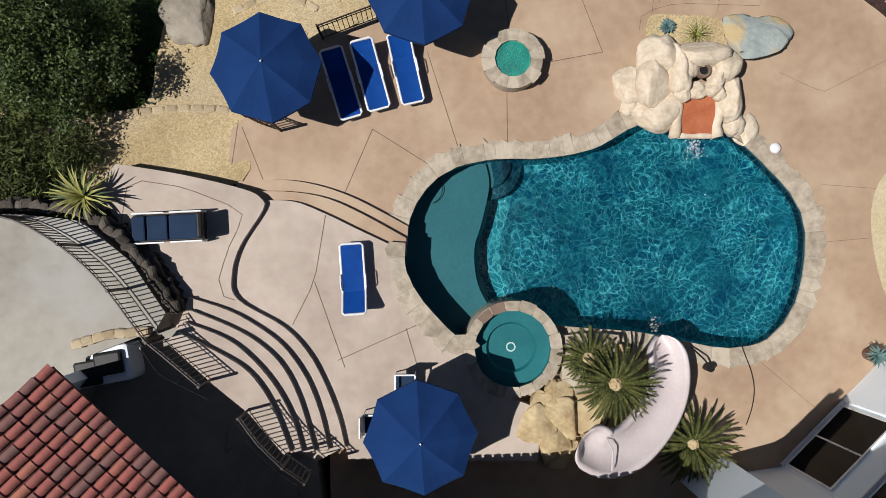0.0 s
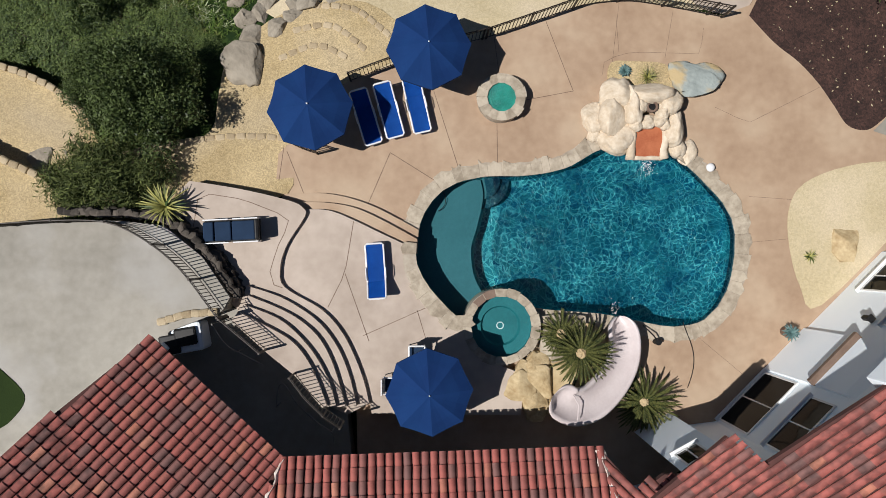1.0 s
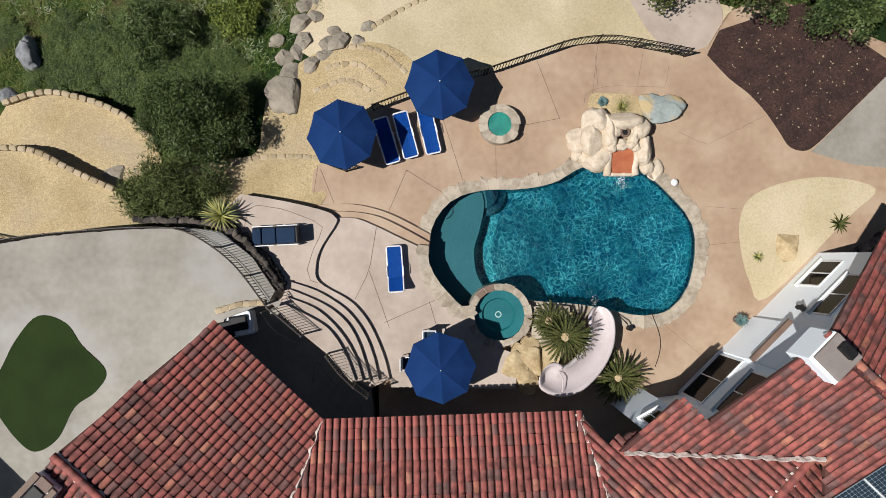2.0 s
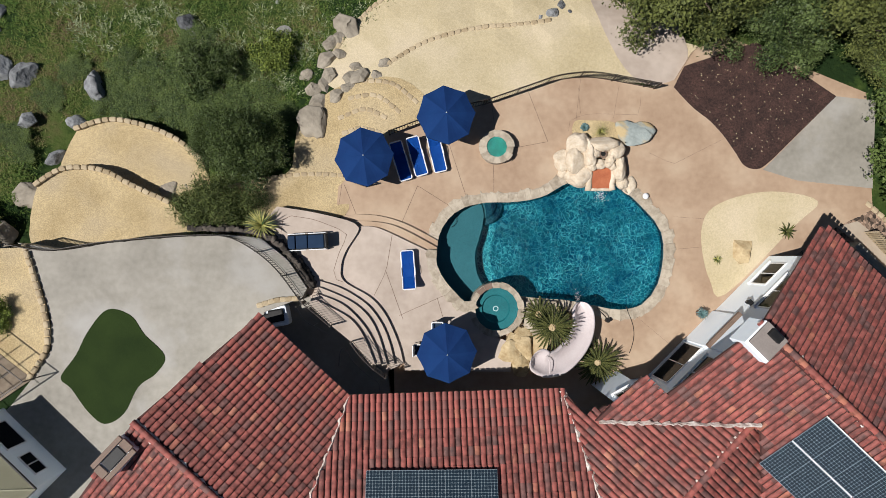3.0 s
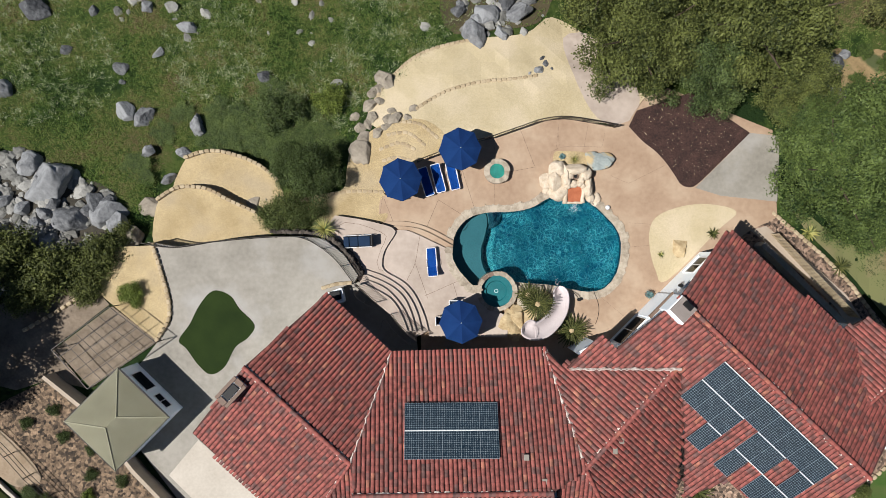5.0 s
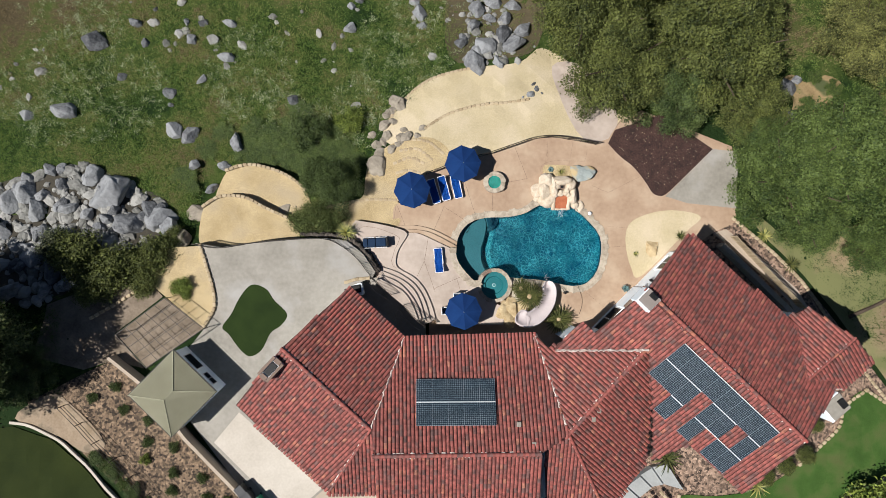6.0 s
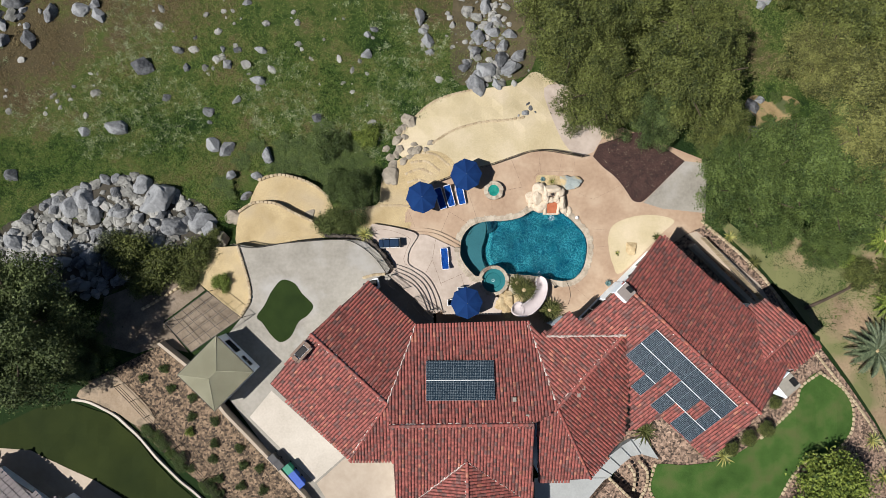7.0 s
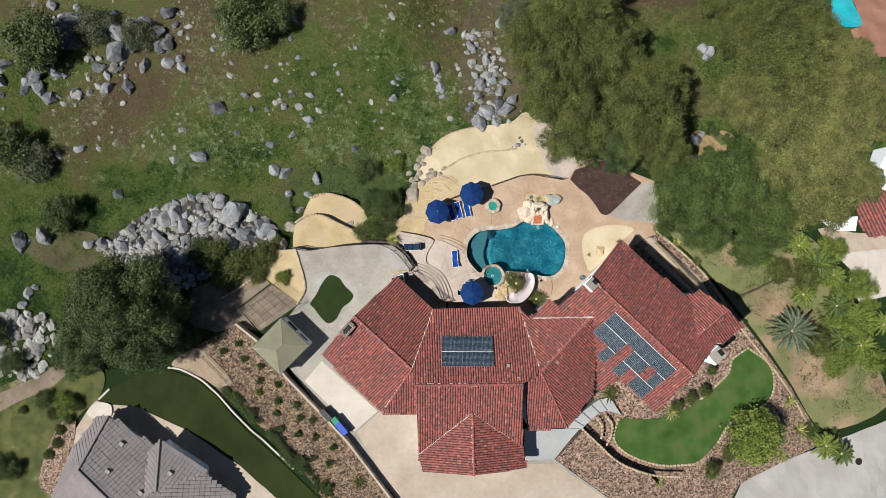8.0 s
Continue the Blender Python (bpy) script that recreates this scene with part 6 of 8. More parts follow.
for q, d in zip(Q, D):
    for k in range(3):
        st = new("stone", wr.choice(WALLSTONES))
        st.parent = rw
        out = 0.10 + 0.10 * wr.random() + 0.07 * (2 - k)
        st.matrix_basis = pose(q[0] - d[1] * out, q[1] + d[0] * out, 0.55 + 0.28 * k, wr.uniform(-25, 25), wr.uniform(-25, 25), math.degrees(math.atan2(d[1], d[0])) + wr.uniform(-30, 30))
cb = thing("outdoor_counter", "white stucco counter with a black cover, under the eave", "outdoor counter", (-8.75, -2.95, 0.2), 10)
bm = bmesh.new()
box(bm, 1.9, 1.0, 0.9, (0, 0, 0.45), bevel=0.12)
part("body", bm, WHITE, cb)
bm = bmesh.new()
box(bm, 0.75, 0.62, 0.16, (0.42, 0.05, 0.96), bevel=0.07)
box(bm, 0.7, 0.7, 0.14, (-0.15, -0.12, 0.95), bevel=0.07)
part("cover", bm, BLACK, cb)
ur = thing("planter_pot", "low brown pot with a blue-grey agave by the wall", "potted plant", (13.0, -3.0 + 0.15, 0))
bm = bmesh.new()
bmesh.ops.create_cone(bm, cap_ends=True, segments=20, radius1=0.17, radius2=0.24, depth=0.4, matrix=pose(0, 0, 0.2))
part("pot", bm, BROWN, ur)


# ---- plants ----
BROWNEARTH = surface("run_earth", (0.10, 0.075, 0.05), (0.24, 0.19, 0.14), 0.8, 6, 0.95, 0.5)
def leaf_mesh(name, lumps, count, size, mat, seed, shell=0.62, lean=0.55, wide=0.6, spray=10, spread=2.2):
    """A crown of many small leaves in sprays: lumps are (x, y, z, rx, ry, rz) ellipsoids, and the leaves face mostly outward and up."""
    g = np.random.default_rng(seed)
    L = np.array(lumps, float)
    area = (L[:, 3] * L[:, 4] + L[:, 3] * L[:, 5] + L[:, 4] * L[:, 5])
    groups = max(1, count // spray)
    which = g.choice(len(L), groups, p=area / area.sum())
    d = g.normal(size=(groups, 3))
    d[:, 2] = np.where(g.random(groups) < 0.75, np.abs(d[:, 2]), d[:, 2])
    d /= np.linalg.norm(d, axis=1, keepdims=True)
    rad = shell + (1 - shell) * g.random(groups) ** 0.6 + g.normal(size=groups) * 0.09
    C = L[which, :3] + d * L[which, 3:6] * rad[:, None]
    tilt = d + g.normal(size=(groups, 3)) * 0.55
    C, d = np.repeat(C, spray, 0), np.repeat(tilt, spray, 0)
    count = len(C)
    P = C + g.normal(size=(count, 3)) * size * spread * np.array([1, 1, 0.6])
    nrm = d * (1 - lean) + g.normal(size=(count, 3)) * lean
    nrm[:, 2] += 0.25
    nrm /= np.linalg.norm(nrm, axis=1, keepdims=True)
    t = np.cross(nrm, g.normal(size=(count, 3)))
    t /= np.linalg.norm(t, axis=1, keepdims=True)
    b = np.cross(nrm, t)
    s = size * g.uniform(0.6, 1.35, count)[:, None]
    V = np.stack([P - t * s, P + t * s * 0.6 - b * s * wide, P + t * s * 0.6 + b * s * wide], 1).reshape(-1, 3)
    F = np.arange(count * 3).reshape(-1, 3)
    return mesh_of(name, V.tolist(), F.tolist(), mat)


def crown_lumps(r, h, seed, n=16, base=0.35, lo=0.24, hi=0.38):
    """Lumps of an uneven crown of that radius and height."""
    q = random.Random(seed)
    out = [(0, 0, h * (base + 0.16), r * 0.62, r * 0.62, h * 0.30)]
    for k in range(n):
        a = k * 2.39996 + q.uniform(-0.3, 0.3)
        rr = r * math.sqrt((k + 0.5) / n) * q.uniform(0.72, 0.95)
        top = h * (1 - 0.5 * (rr / r) ** 2) * q.uniform(0.62, 1.08)
        s = r * q.uniform(lo, hi)
        out.append((rr * math.cos(a), rr * math.sin(a), top - s * 0.75, s, s * q.uniform(0.8, 1.2), s * q.uniform(0.7, 0.95)))
    return out


def trunk_mesh(name, h, r, seed, limbs=5, spread=0.6):
    q = random.Random(seed)
    bm = bmesh.new()
    tube(bm, [(0, 0, -0.4), (0.05, 0.02, h * 0.25), (0.1 * q.uniform(-1, 1), 0.1, h * 0.5)], r, 8, r * 0.6)
    for k in range(limbs):
        a = k * math.tau / limbs + q.uniform(-0.4, 0.4)
        e = h * spread
        tube(bm, [(0, 0, h * 0.38), (e * 0.4 * math.cos(a), e * 0.4 * math.sin(a), h * 0.6), (e * 0.8 * math.cos(a), e * 0.8 * math.sin(a), h * 0.8)], r * 0.45, 6, r * 0.12)
    me = bpy.data.meshes.new(name)
    bm.to_mesh(me)
    bm.free()
    me.materials.append(BARK)
    return me


def tree_kind(r, h, count, size, mat, seed, n=16):
    return trunk_mesh("trunk", h, 0.05 * r + 0.05, seed), leaf_mesh("crown", crown_lumps(r, h, seed, n, 0.2, 0.11, 0.23), count, size, mat, seed, 0.66, 0.42)


def plant(kind, x, y, label, category="tree", name="tree", scale=1.0, group="", z=None, sz=None):
    tm, cm = kind
    ob = thing(name, label, category, (x, y, land(x, y) if z is None else z), (x * 37 + y * 91) % 360, group)
    ob.scale = (scale, scale, sz or scale)
    part("trunk" if tm is not STEMS else "stems", tm, BARK, ob)
    part("crown", cm, LEAF_OAK, ob)
    return ob


STEMS = None
OAK1 = tree_kind(5.2, 8.6, 46000, 0.105, LEAF_OAK, 1, 62)
OAK2 = tree_kind(5.0, 7.4, 44000, 0.105, LEAF_OAK, 2, 56)
OLIVE1 = tree_kind(5.1, 7.2, 42000, 0.105, LEAF_OLIVE, 12, 58)
OAK3 = tree_kind(5.6, 7.5, 46000, 0.11, LEAF_DARK, 3, 58)
GREYT = tree_kind(4.5, 5.0, 30000, 0.11, LEAF_GREY, 4, 50)
LIVE = tree_kind(4.6, 7.4, 42000, 0.095, LEAF_MID, 5, 58)
STEMS = trunk_mesh("stems", 1.1, 0.035, 77, 6, 0.7)
BUSH_D = (STEMS, leaf_mesh("crown", crown_lumps(1.5, 1.7, 6, 12, 0.1), 9500, 0.06, LEAF_DARK, 6))
BUSH_L = (STEMS, leaf_mesh("crown", crown_lumps(1.2, 1.4, 7, 10, 0.1), 6500, 0.06, LEAF_LIME, 7))
BUSH_G = (STEMS, leaf_mesh("crown", crown_lumps(1.3, 1.4, 8, 12, 0.1), 6500, 0.06, LEAF_GREY, 8))
BUSH_W = (STEMS, leaf_mesh("crown", crown_lumps(1.3, 1.4, 9, 12, 0.05), 6000, 0.11, LEAF_RUST, 9, 0.3, 0.7, 0.14, 10, 1.2))
BUSH_V = (STEMS, leaf_mesh("crown", crown_lumps(1.3, 1.4, 9, 12, 0.05), 5200, 0.13, LEAF_DARK, 19, 0.3, 0.7, 0.14, 10, 1.0))
BUSH_M = (STEMS, leaf_mesh("crown", crown_lumps(1.4, 1.1, 18, 26, 0.05, 0.14, 0.26), 9000, 0.05, LEAF_MID, 18, 0.4))
BUSH_O = (STEMS, leaf_mesh("crown", crown_lumps(1.3, 1.6, 10, 12, 0.1), 7500, 0.062, LEAF_OAK, 10))

BUSH_F = (STEMS, leaf_mesh("crown", crown_lumps(1.5, 1.7, 6, 16, 0.1), 24000, 0.036, LEAF_DARK, 16, 0.5))

G = "trees of the grove"
OL = "spreading evergreen oak with a dense mottled crown"
for x, y, s, k in ((10.1, 19.2, 0.95, OAK1), (15.4, 22.5, 1.0, OAK2), (19.6, 15.6, 1.0, OAK1), (12.0, 14.6, 0.9, OAK2), (16.9, 12.8, 0.62, OAK3), (21.8, 19.6, 0.85, OAK2), (8.6, 25.5, 0.95, OAK1), (13.6, 28.0, 1.0, OAK1),
                   (18.0, 26.0, 0.75, OAK2), (35.4, 27.5, 0.8, OAK1), (22.5, 11.4, 0.62, OAK2), (33.6, 18.3, 0.8, OLIVE1), (36.5, 21.8, 1.1, OAK2), (41.5, 20.5, 1.05, OLIVE1), (37.5, 14.0, 1.0, OLIVE1), (43.0, 13.6, 0.9, OLIVE1),
                   (34.0, 34.0, 0.8, OAK2), (38.0, 30.5, 1.0, OAK1), (16.0, 35.0, 1.1, OAK2), (42.5, 27.5, 0.95, OAK2), (47.4, 23.4, 0.85, OLIVE1), (49.6, 17.5, 0.85, OLIVE1), (45.0, 31.5, 0.7, OAK2), (46.5, 8.5, 0.6, OLIVE1), (6.2, 30.5, 0.6, GREYT)):
    plant(k, x, y, OL, "tree", "oak_tree", s, G)
for x, y, s in ((24.5, 5.4, 0.95), (29.0, 7.4, 1.05), (33.0, 5.0, 1.0), (36.0, 8.5, 1.0), (27.0, 2.8, 0.7), (40.0, 7.0, 1.0), (34.5, 11.2, 0.7), (23.8, 8.3, 0.6), (32.5, 0.8, 0.6)):
    plant(LIVE if x < 35 else OLIVE1, x, y, "bright green broad-crowned tree at the grove's edge", "tree", "oak_tree", s, G)
plant((trunk_mesh("trunk", 9.0, 0.4, 21), leaf_mesh("crown", crown_lumps(6.6, 9.0, 21, 60, 0.2, 0.12, 0.22), 84000, 0.105, LEAF_OAKD, 21, 0.7, 0.4)), -36.9, -6.2, "large dark green oak beside the rock heap", "tree", "oak_tree", 1.04, sz=1.2)
plant(OAK3, -33.2, -9.0, "dark green oak beside the rock heap", "tree", "oak_tree", 0.45)
plant(OAK3, -43.5, -10.5, "dark green oak beside the rock heap", "tree", "oak_tree", 0.6)
for x, y, s, k in ((-29.6, -0.2, 1.6, BUSH_O), (-27.0, -1.2, 1.5, BUSH_O), (-31.6, 0.4, 1.2, BUSH_G), (-25.0, -0.9, 1.2, BUSH_O), (-23.6, -0.1, 1.2, BUSH_O), (-24.6, -2.4, 0.9, BUSH_O), (-22.6, 1.2, 0.7, BUSH_O), (-28.2, -2.6, 1.2, BUSH_O)):
    plant(k, x, y, "olive-green scrub among the boulders", "shrub", "shrub", s, "scrub by the rock heap")
for x, y, s, k, lab in ((-9.9, 5.6, 1.45, BUSH_F, "dense dark green rounded shrub over the gravel"), (-11.6, 5.9, 1.0, BUSH_F, "dense dark green rounded shrub over the gravel"), (-9.1, 10.7, 1.0, BUSH_L, "bright lime-green shrub in the meadow"),
                        (-12.3, 9.9, 1.25, BUSH_V, "dark feathery shrub in the meadow"),
                        (-11.6, 2.6, 1.3, BUSH_W, "wispy olive shrub at the drive's edge"), (-12.7, 2.5, 1.0, BUSH_W, "wispy olive shrub at the drive's edge"), (-10.3, 2.6, 1.0, BUSH_W, "wispy olive shrub at the drive's edge"), (-21.6, -2.7, 0.75, BUSH_L, "small lime-green shrub on the gravel"),
                        (-46.8, 4.4, 1.6, BUSH_D, "dark green bush in the meadow"), (-50.6, 10.5, 1.8, BUSH_G, "grey-green bush in the meadow"), (-52, 25, 2.6, BUSH_D, "dark green bush at the meadow's rim"), (-27, 28.5, 2.6, BUSH_D, "dark green bush at the meadow's rim"), (-24.2, 29, 1.8, BUSH_D, "dark green bush at the meadow's rim"),
                        (-54, 12.5, 2.0, BUSH_D, "dark green bush in the meadow"), (-40.5, 27, 1.6, BUSH_G, "grey sage bush among rocks"), (-45.5, 27.8, 1.8, BUSH_G, "grey sage bush among rocks"), (-52, -24, 1.0, BUSH_D, "dark bush on the green bank"), (-46, -17, 1.2, BUSH_L, "light green bush on the green bank")):
    plant(k, x, y, lab, "shrub", "shrub", s, sz=s * (1.2 if k is BUSH_F else 1.0))
for x, y, s, k in ((-20.6, 8.4, 0.7, BUSH_M), (-22.3, 6.0, 0.8, BUSH_M), (-21.6, 5.2, 0.5, BUSH_M), (-17.4, 8.3, 0.9, BUSH_M), (-15.6, 8.3, 1.0, BUSH_M), (-13.8, 7.9, 1.1, BUSH_M), (-19.4, 9.6, 0.8, BUSH_M), (-12.6, 7.2, 0.9, BUSH_M),
                   (-14.6, 9.6, 1.1, BUSH_M), (-16.8, 9.8, 0.9, BUSH_M), (-11.4, 8.3, 1.1, BUSH_M), (-9.6, 8.2, 0.9, BUSH_M), (-13.4, 11.6, 0.8, BUSH_M), (-10.6, 9.6, 0.8, BUSH_M), (-8.3, 7.6, 0.5, BUSH_M)):
    plant(k, x, y, "low leafy green growth beside the gravel terraces", "shrub", "shrub", s, "low growth by the terraces", sz=s * 0.3)
for i, (x, y) in enumerate(((-26.76, -10.29), (-26.12, -12.09), (-24.2, -12.88), (-24.32, -14.55), (-22.27, -14.95), (-24.44, -15.84), (-22.27, -16.88), (-20.09, -17.29), (-19.7, -18.84), (-19.95, -20.64), (-18.02, -21.04), (-18.28, -19.11), (-22.39, -18.3), (-28.54, -11.18), (-21.87, -19.98), (-15.96, -22.2), (-16.4, -24.0), (-18.2, -23.4))):
    plant(BUSH_L if i == 5 else BUSH_V, x, y, "small dark shrub planted in river gravel", "shrub", "shrub", 0.36, "shrubs in the gravel bank", sz=0.42)
hq = random.Random(14)
for i in range(22):
    u = i / 21
    x, y = -28.4 + 13.0 * u, -15.6 - 12.6 * u ** 1.05
    s = hq.uniform(0.32, 0.62)
    plant(hq.choice((BUSH_F, BUSH_M, BUSH_D)), x + hq.uniform(-0.5, 0.5), y + hq.uniform(-0.5, 0.5), "loose green hedge plant along the lawn", "shrub", "shrub", s, "hedge by the neighbour's lawn", sz=s * 0.9)
plant((trunk_mesh("trunk", 3.2, 0.12, 31), leaf_mesh("crown", crown_lumps(3.0, 4.6, 31, 20), 16000, 0.15, LEAF_LIME, 31)), 32.8, -21.3, "round yellow-green tree on the lawn's edge", "tree", "tree")
for x, y, s in ((41.5, -10.5, 1.5), (45.5, -8.0, 1.8), (44.5, -13.0, 1.6), (40.5, -2.5, 1.6), (44.0, 0.5, 1.5), (37.0, -2.0, 1.2), (47.5, -4.0, 1.6)):
    plant(BUSH_L if x > 43 else BUSH_O, x, y, "bright green garden shrub down the bank", "shrub", "shrub", s, "shrubs down the bank")
for x, y, s in ((27.4, -16.2, 0.6), (25.8, -17.0, 0.6), (24.2, -18.0, 0.55), (28.3, -13.8, 0.5), (14.8, -26.8, 0.45), (30.2, -23.6, 0.7), (28.2, -25.4, 0.8), (34.8, -20.0, 0.5), (21.6, -17.9, 0.5)):
    plant(BUSH_O, x, y, "low green border shrub", "shrub", "shrub", s, "border shrubs by the lawn", 0.3)


def frond_plant(name, at, n, length, width, mat, label, category, seed, feather=True, rise=(0.15, 1.25), trunk=0.0, scale_z=1.0):
    """A rosette of arching fronds; feathered ones carry leaflets along a rib."""
    ob = thing(name, label, category, at, seed * 40)
    q = random.Random(seed)
    V, F = [], []
    for k in range(n):
        a = k * 2.39996
        el = rise[0] + (rise[1] - rise[0]) * (k / n) + q.uniform(-0.1, 0.1)
        Lk = length * q.uniform(0.82, 1.08)
        m = 12
        pts = []
        x = z = 0.0
        an = el
        for i in range(m + 1):
            pts.append((x, z))
            x += math.cos(an) * Lk / m
            z += math.sin(an) * Lk / m
            an -= (0.75 + 0.4 * el) / m
        ca, sa = math.cos(a), math.sin(a)
        put = lambda r_, s_, z_: V.append((r_ * ca - s_ * sa, r_ * sa + s_ * ca, z_ + trunk))
        if feather:
            for i in range(1, m):
                for sub in (0, 0.33, 0.67):
                    x0 = pts[i][0] + (pts[i + 1][0] - pts[i][0]) * sub
                    z0 = pts[i][1] + (pts[i + 1][1] - pts[i][1]) * sub
                    t = (i + sub) / m
                    w = width * math.sin(math.pi * min(1, 0.12 + 0.88 * t)) ** 0.6
                    for s in (-1, 1):
                        o = len(V)
                        put(x0, 0, z0)
                        put(x0 + Lk / m * 0.42, 0, z0)
                        put(x0 + w * 0.8, s * w, z0 + w * 0.35)
                        F.append((o, o + 1, o + 2) if s > 0 else (o + 1, o, o + 2))
        else:
            o = len(V)
            for i in range(m + 1):
                t = i / m
                w = width * (1 - t) ** 0.7 * (0.6 + 0.4 * min(1, t * 5))
                put(pts[i][0], -w, pts[i][1] + w * 0.3)
                put(pts[i][0], 0, pts[i][1])
                put(pts[i][0], w, pts[i][1] + w * 0.3)
            for i in range(m):
                b = o + 3 * i
                F += [(b, b + 1, b + 4, b + 3), (b + 1, b + 2, b + 5, b + 4)]
    part("fronds", mesh_of("fronds", V, F, mat), mat, ob)
    if trunk:
        bm = bmesh.new()
        tube(bm, [(0, 0, 0), (0, 0, trunk + 0.05)], 0.17, 12, 0.14)
        for v in bm.verts:
            v.co += Vector((q.uniform(-0.02, 0.02), q.uniform(-0.02, 0.02), 0))
        part("trunk", bm, BARK, ob)
        bm = bmesh.new()
        bmesh.ops.create_icosphere(bm, subdivisions=3, radius=0.17, matrix=pose(0, 0, trunk + 0.14) @ Matrix.Diagonal((1, 1, 0.6, 1)))
        for v in bm.verts:
            v.co += v.normal * q.uniform(-0.015, 0.03)
        part("cone", bm, TANROCK, ob, "tan woolly seed cone")
    return ob


frond_plant("sago_palm", (5.12, -3.42, 0.28), 66, 1.26, 0.075, FROND, "sago palm with a tan cone at its heart", "palm", 1, True, (0.05, 0.95), 0.95)
frond_plant("sago_palm", (4.6, -2.85, 0.28), 36, 0.9, 0.08, FROND, "smaller dark sago palm beside the spa", "palm", 2, True, (0.0, 0.8), 0.25)
frond_plant("sago_palm", (7.6, -5.3, 0.0), 66, 1.32, 0.075, FROND, "dark sago palm beside the slide", "palm", 3, True, (0.1, 1.1), 0.35)
frond_plant("agave", (-9.1, 1.6, 0.95), 46, 1.0, 0.055, AGAVE, "yellow-striped agave beside the platform", "agave", 4, False, (0.1, 1.3))
frond_plant("agave", (7.08, 6.68, 0.08), 30, 0.27, 0.07, surface("blue_agave", (0.0355, 0.0852, 0.0852), (0.114, 0.199, 0.192), 3, 20, 0.6, 0.0), "small blue-green rosette succulent behind the waterfall", "succulent", 5, False, (0.2, 1.3))
frond_plant("grass_clump", (7.9, 6.45, 0.08), 50, 0.55, 0.012, AGAVE, "spiky grass clump behind the waterfall", "grass clump", 6, False, (0.3, 1.4))
frond_plant("yucca", (13.95, -0.1, 0.0), 24, 0.34, 0.03, AGAVE, "small spiky yucca on the gravel", "yucca", 7, False, (0.1, 1.2))
frond_plant("yucca", (17.6, 1.35, 0.0), 20, 0.55, 0.06, FROND, "small green yucca at the house corner", "yucca", 8, False, (0.1, 1.2))
rock(15.3, 0.4, 0.78, TANS, "flat buff stone on the round gravel bed", "", 0.0, 0.5)
frond_plant("fan_palm", (38.4, -9.2, -1.2), 44, 3.0, 0.35, surface("grey_palm_frond", (0.0355, 0.0532, 0.0249), (0.121, 0.149, 0.0781), 2, 12, 0.6, 0.0, vary="island"), "large grey-green palm on the bank", "palm", 9, True, (0.0, 1.1), 1.0)
for i, (x, y, r) in enumerate(((16.3, -16.4, 1.5), (23.6, -18.7, 1.2), (38.6, -17.8, 1.2), (27.0, -1.0, 0.9), (24.6, 1.4, 0.8), (39.8, -21.3, 1.6), (12.9, -22.0, 0.6), (28.9, -25.2, 1.1), (22.2, -27.0, 1.0), (-13.0, -26.2, 1.2), (37.6, -24.3, 1.2))):
    frond_plant("yucca", (x, y, max(land(x, y), 0.3 if i < 2 else -9)), 34, r, 0.08, AGAVE if i % 3 else FROND, "spiky green yucca in the gravel border", "yucca", 10 + i, False, (0.05, 1.2))

DRY = surface("dry_meadow", (0.045, 0.038, 0.017), (0.105, 0.083, 0.045), 0.3, 3, 0.95, 0.6, dist=0.08)
bed("dry_grass", [(-1, 16.4), (3, 16.2), (6.5, 17.5), (7.5, 24), (6, 33), (0.5, 33), (-1.0, 24)], DRY, "stony dry slope above the terrace", "dry grass", lift=0.04)
bed("dry_grass", [(-52, 1), (-48, 2.6), (-43.5, 2.2), (-42.5, -0.8), (-47, -2)], DRY, "bare dry patch under the oak", "dry grass", lift=0.04)


# meadow tufts, sheets of many blades
def meadow_north(x, y):
    if (x > -20.8 and y < 8 and not (-20 < x < -13 and y > 7.2)) or (x > -6.9 and y < min(16.2, 10 + (x + 6.4) * 0.95) + (x > 6.5) * 30) or inside(x, y, HEAP):
        return 0.0
    d = noise.noise(Vector((x * 0.08, y * 0.08, 5.5))) + 0.6 * noise.noise(Vector((x * 0.3, y * 0.3, 2.5)))
    k = 0.3 if d < -0.22 else 1.0
    return k * (0.35 if -1 < x < 8 else 1.0)


def meadow_west(x, y):
    return 0.0 if (x > -45 and y < -11) or (x > -31 and y < -1) or inside(x, y, HEAP) or (y < -16 and x > -47) else 1.0


def bank_east(x, y):
    if y < -2.4 - 1.27 * (x - 28) + 2.2 or y < -23 + 0.35 * (x - 38) or (x > 42 and -6.5 < y < 9.5) or x < 23:
        return 0.0
    return 1.0 if noise.noise(Vector((x * 0.2, y * 0.2, 8.5))) > -0.1 else 0.25


def tufts(count, seed, area, share, mat=GRASS, blades=7):
    g = np.random.default_rng(seed)
    V, F = [], []
    n = 0
    while n < count:
        x, y = g.uniform(area[0], area[1]), g.uniform(area[2], area[3])
        n += 1
        if g.random() > share(x, y):
            continue
        z = land(x, y)
        big = 1.0 + 0.9 * max(0.0, noise.noise(Vector((x * 0.35, y * 0.35, 1.5))))
        for _ in range(blades):
            a, l, w = g.uniform(0, 6.28), g.uniform(0.10, 0.27) * big, g.uniform(0.014, 0.030) * big
            tx, ty = math.cos(a), math.sin(a)
            bx, by = x + g.normal() * 0.16, y + g.normal() * 0.16
            o = len(V)
            V += [(bx - ty * w, by + tx * w, z), (bx + ty * w, by - tx * w, z), (bx + tx * l, by + ty * l, z + l * g.uniform(0.25, 0.9))]
            F.append((o, o + 1, o + 2))
    return mesh_of("grass", V, F, mat)


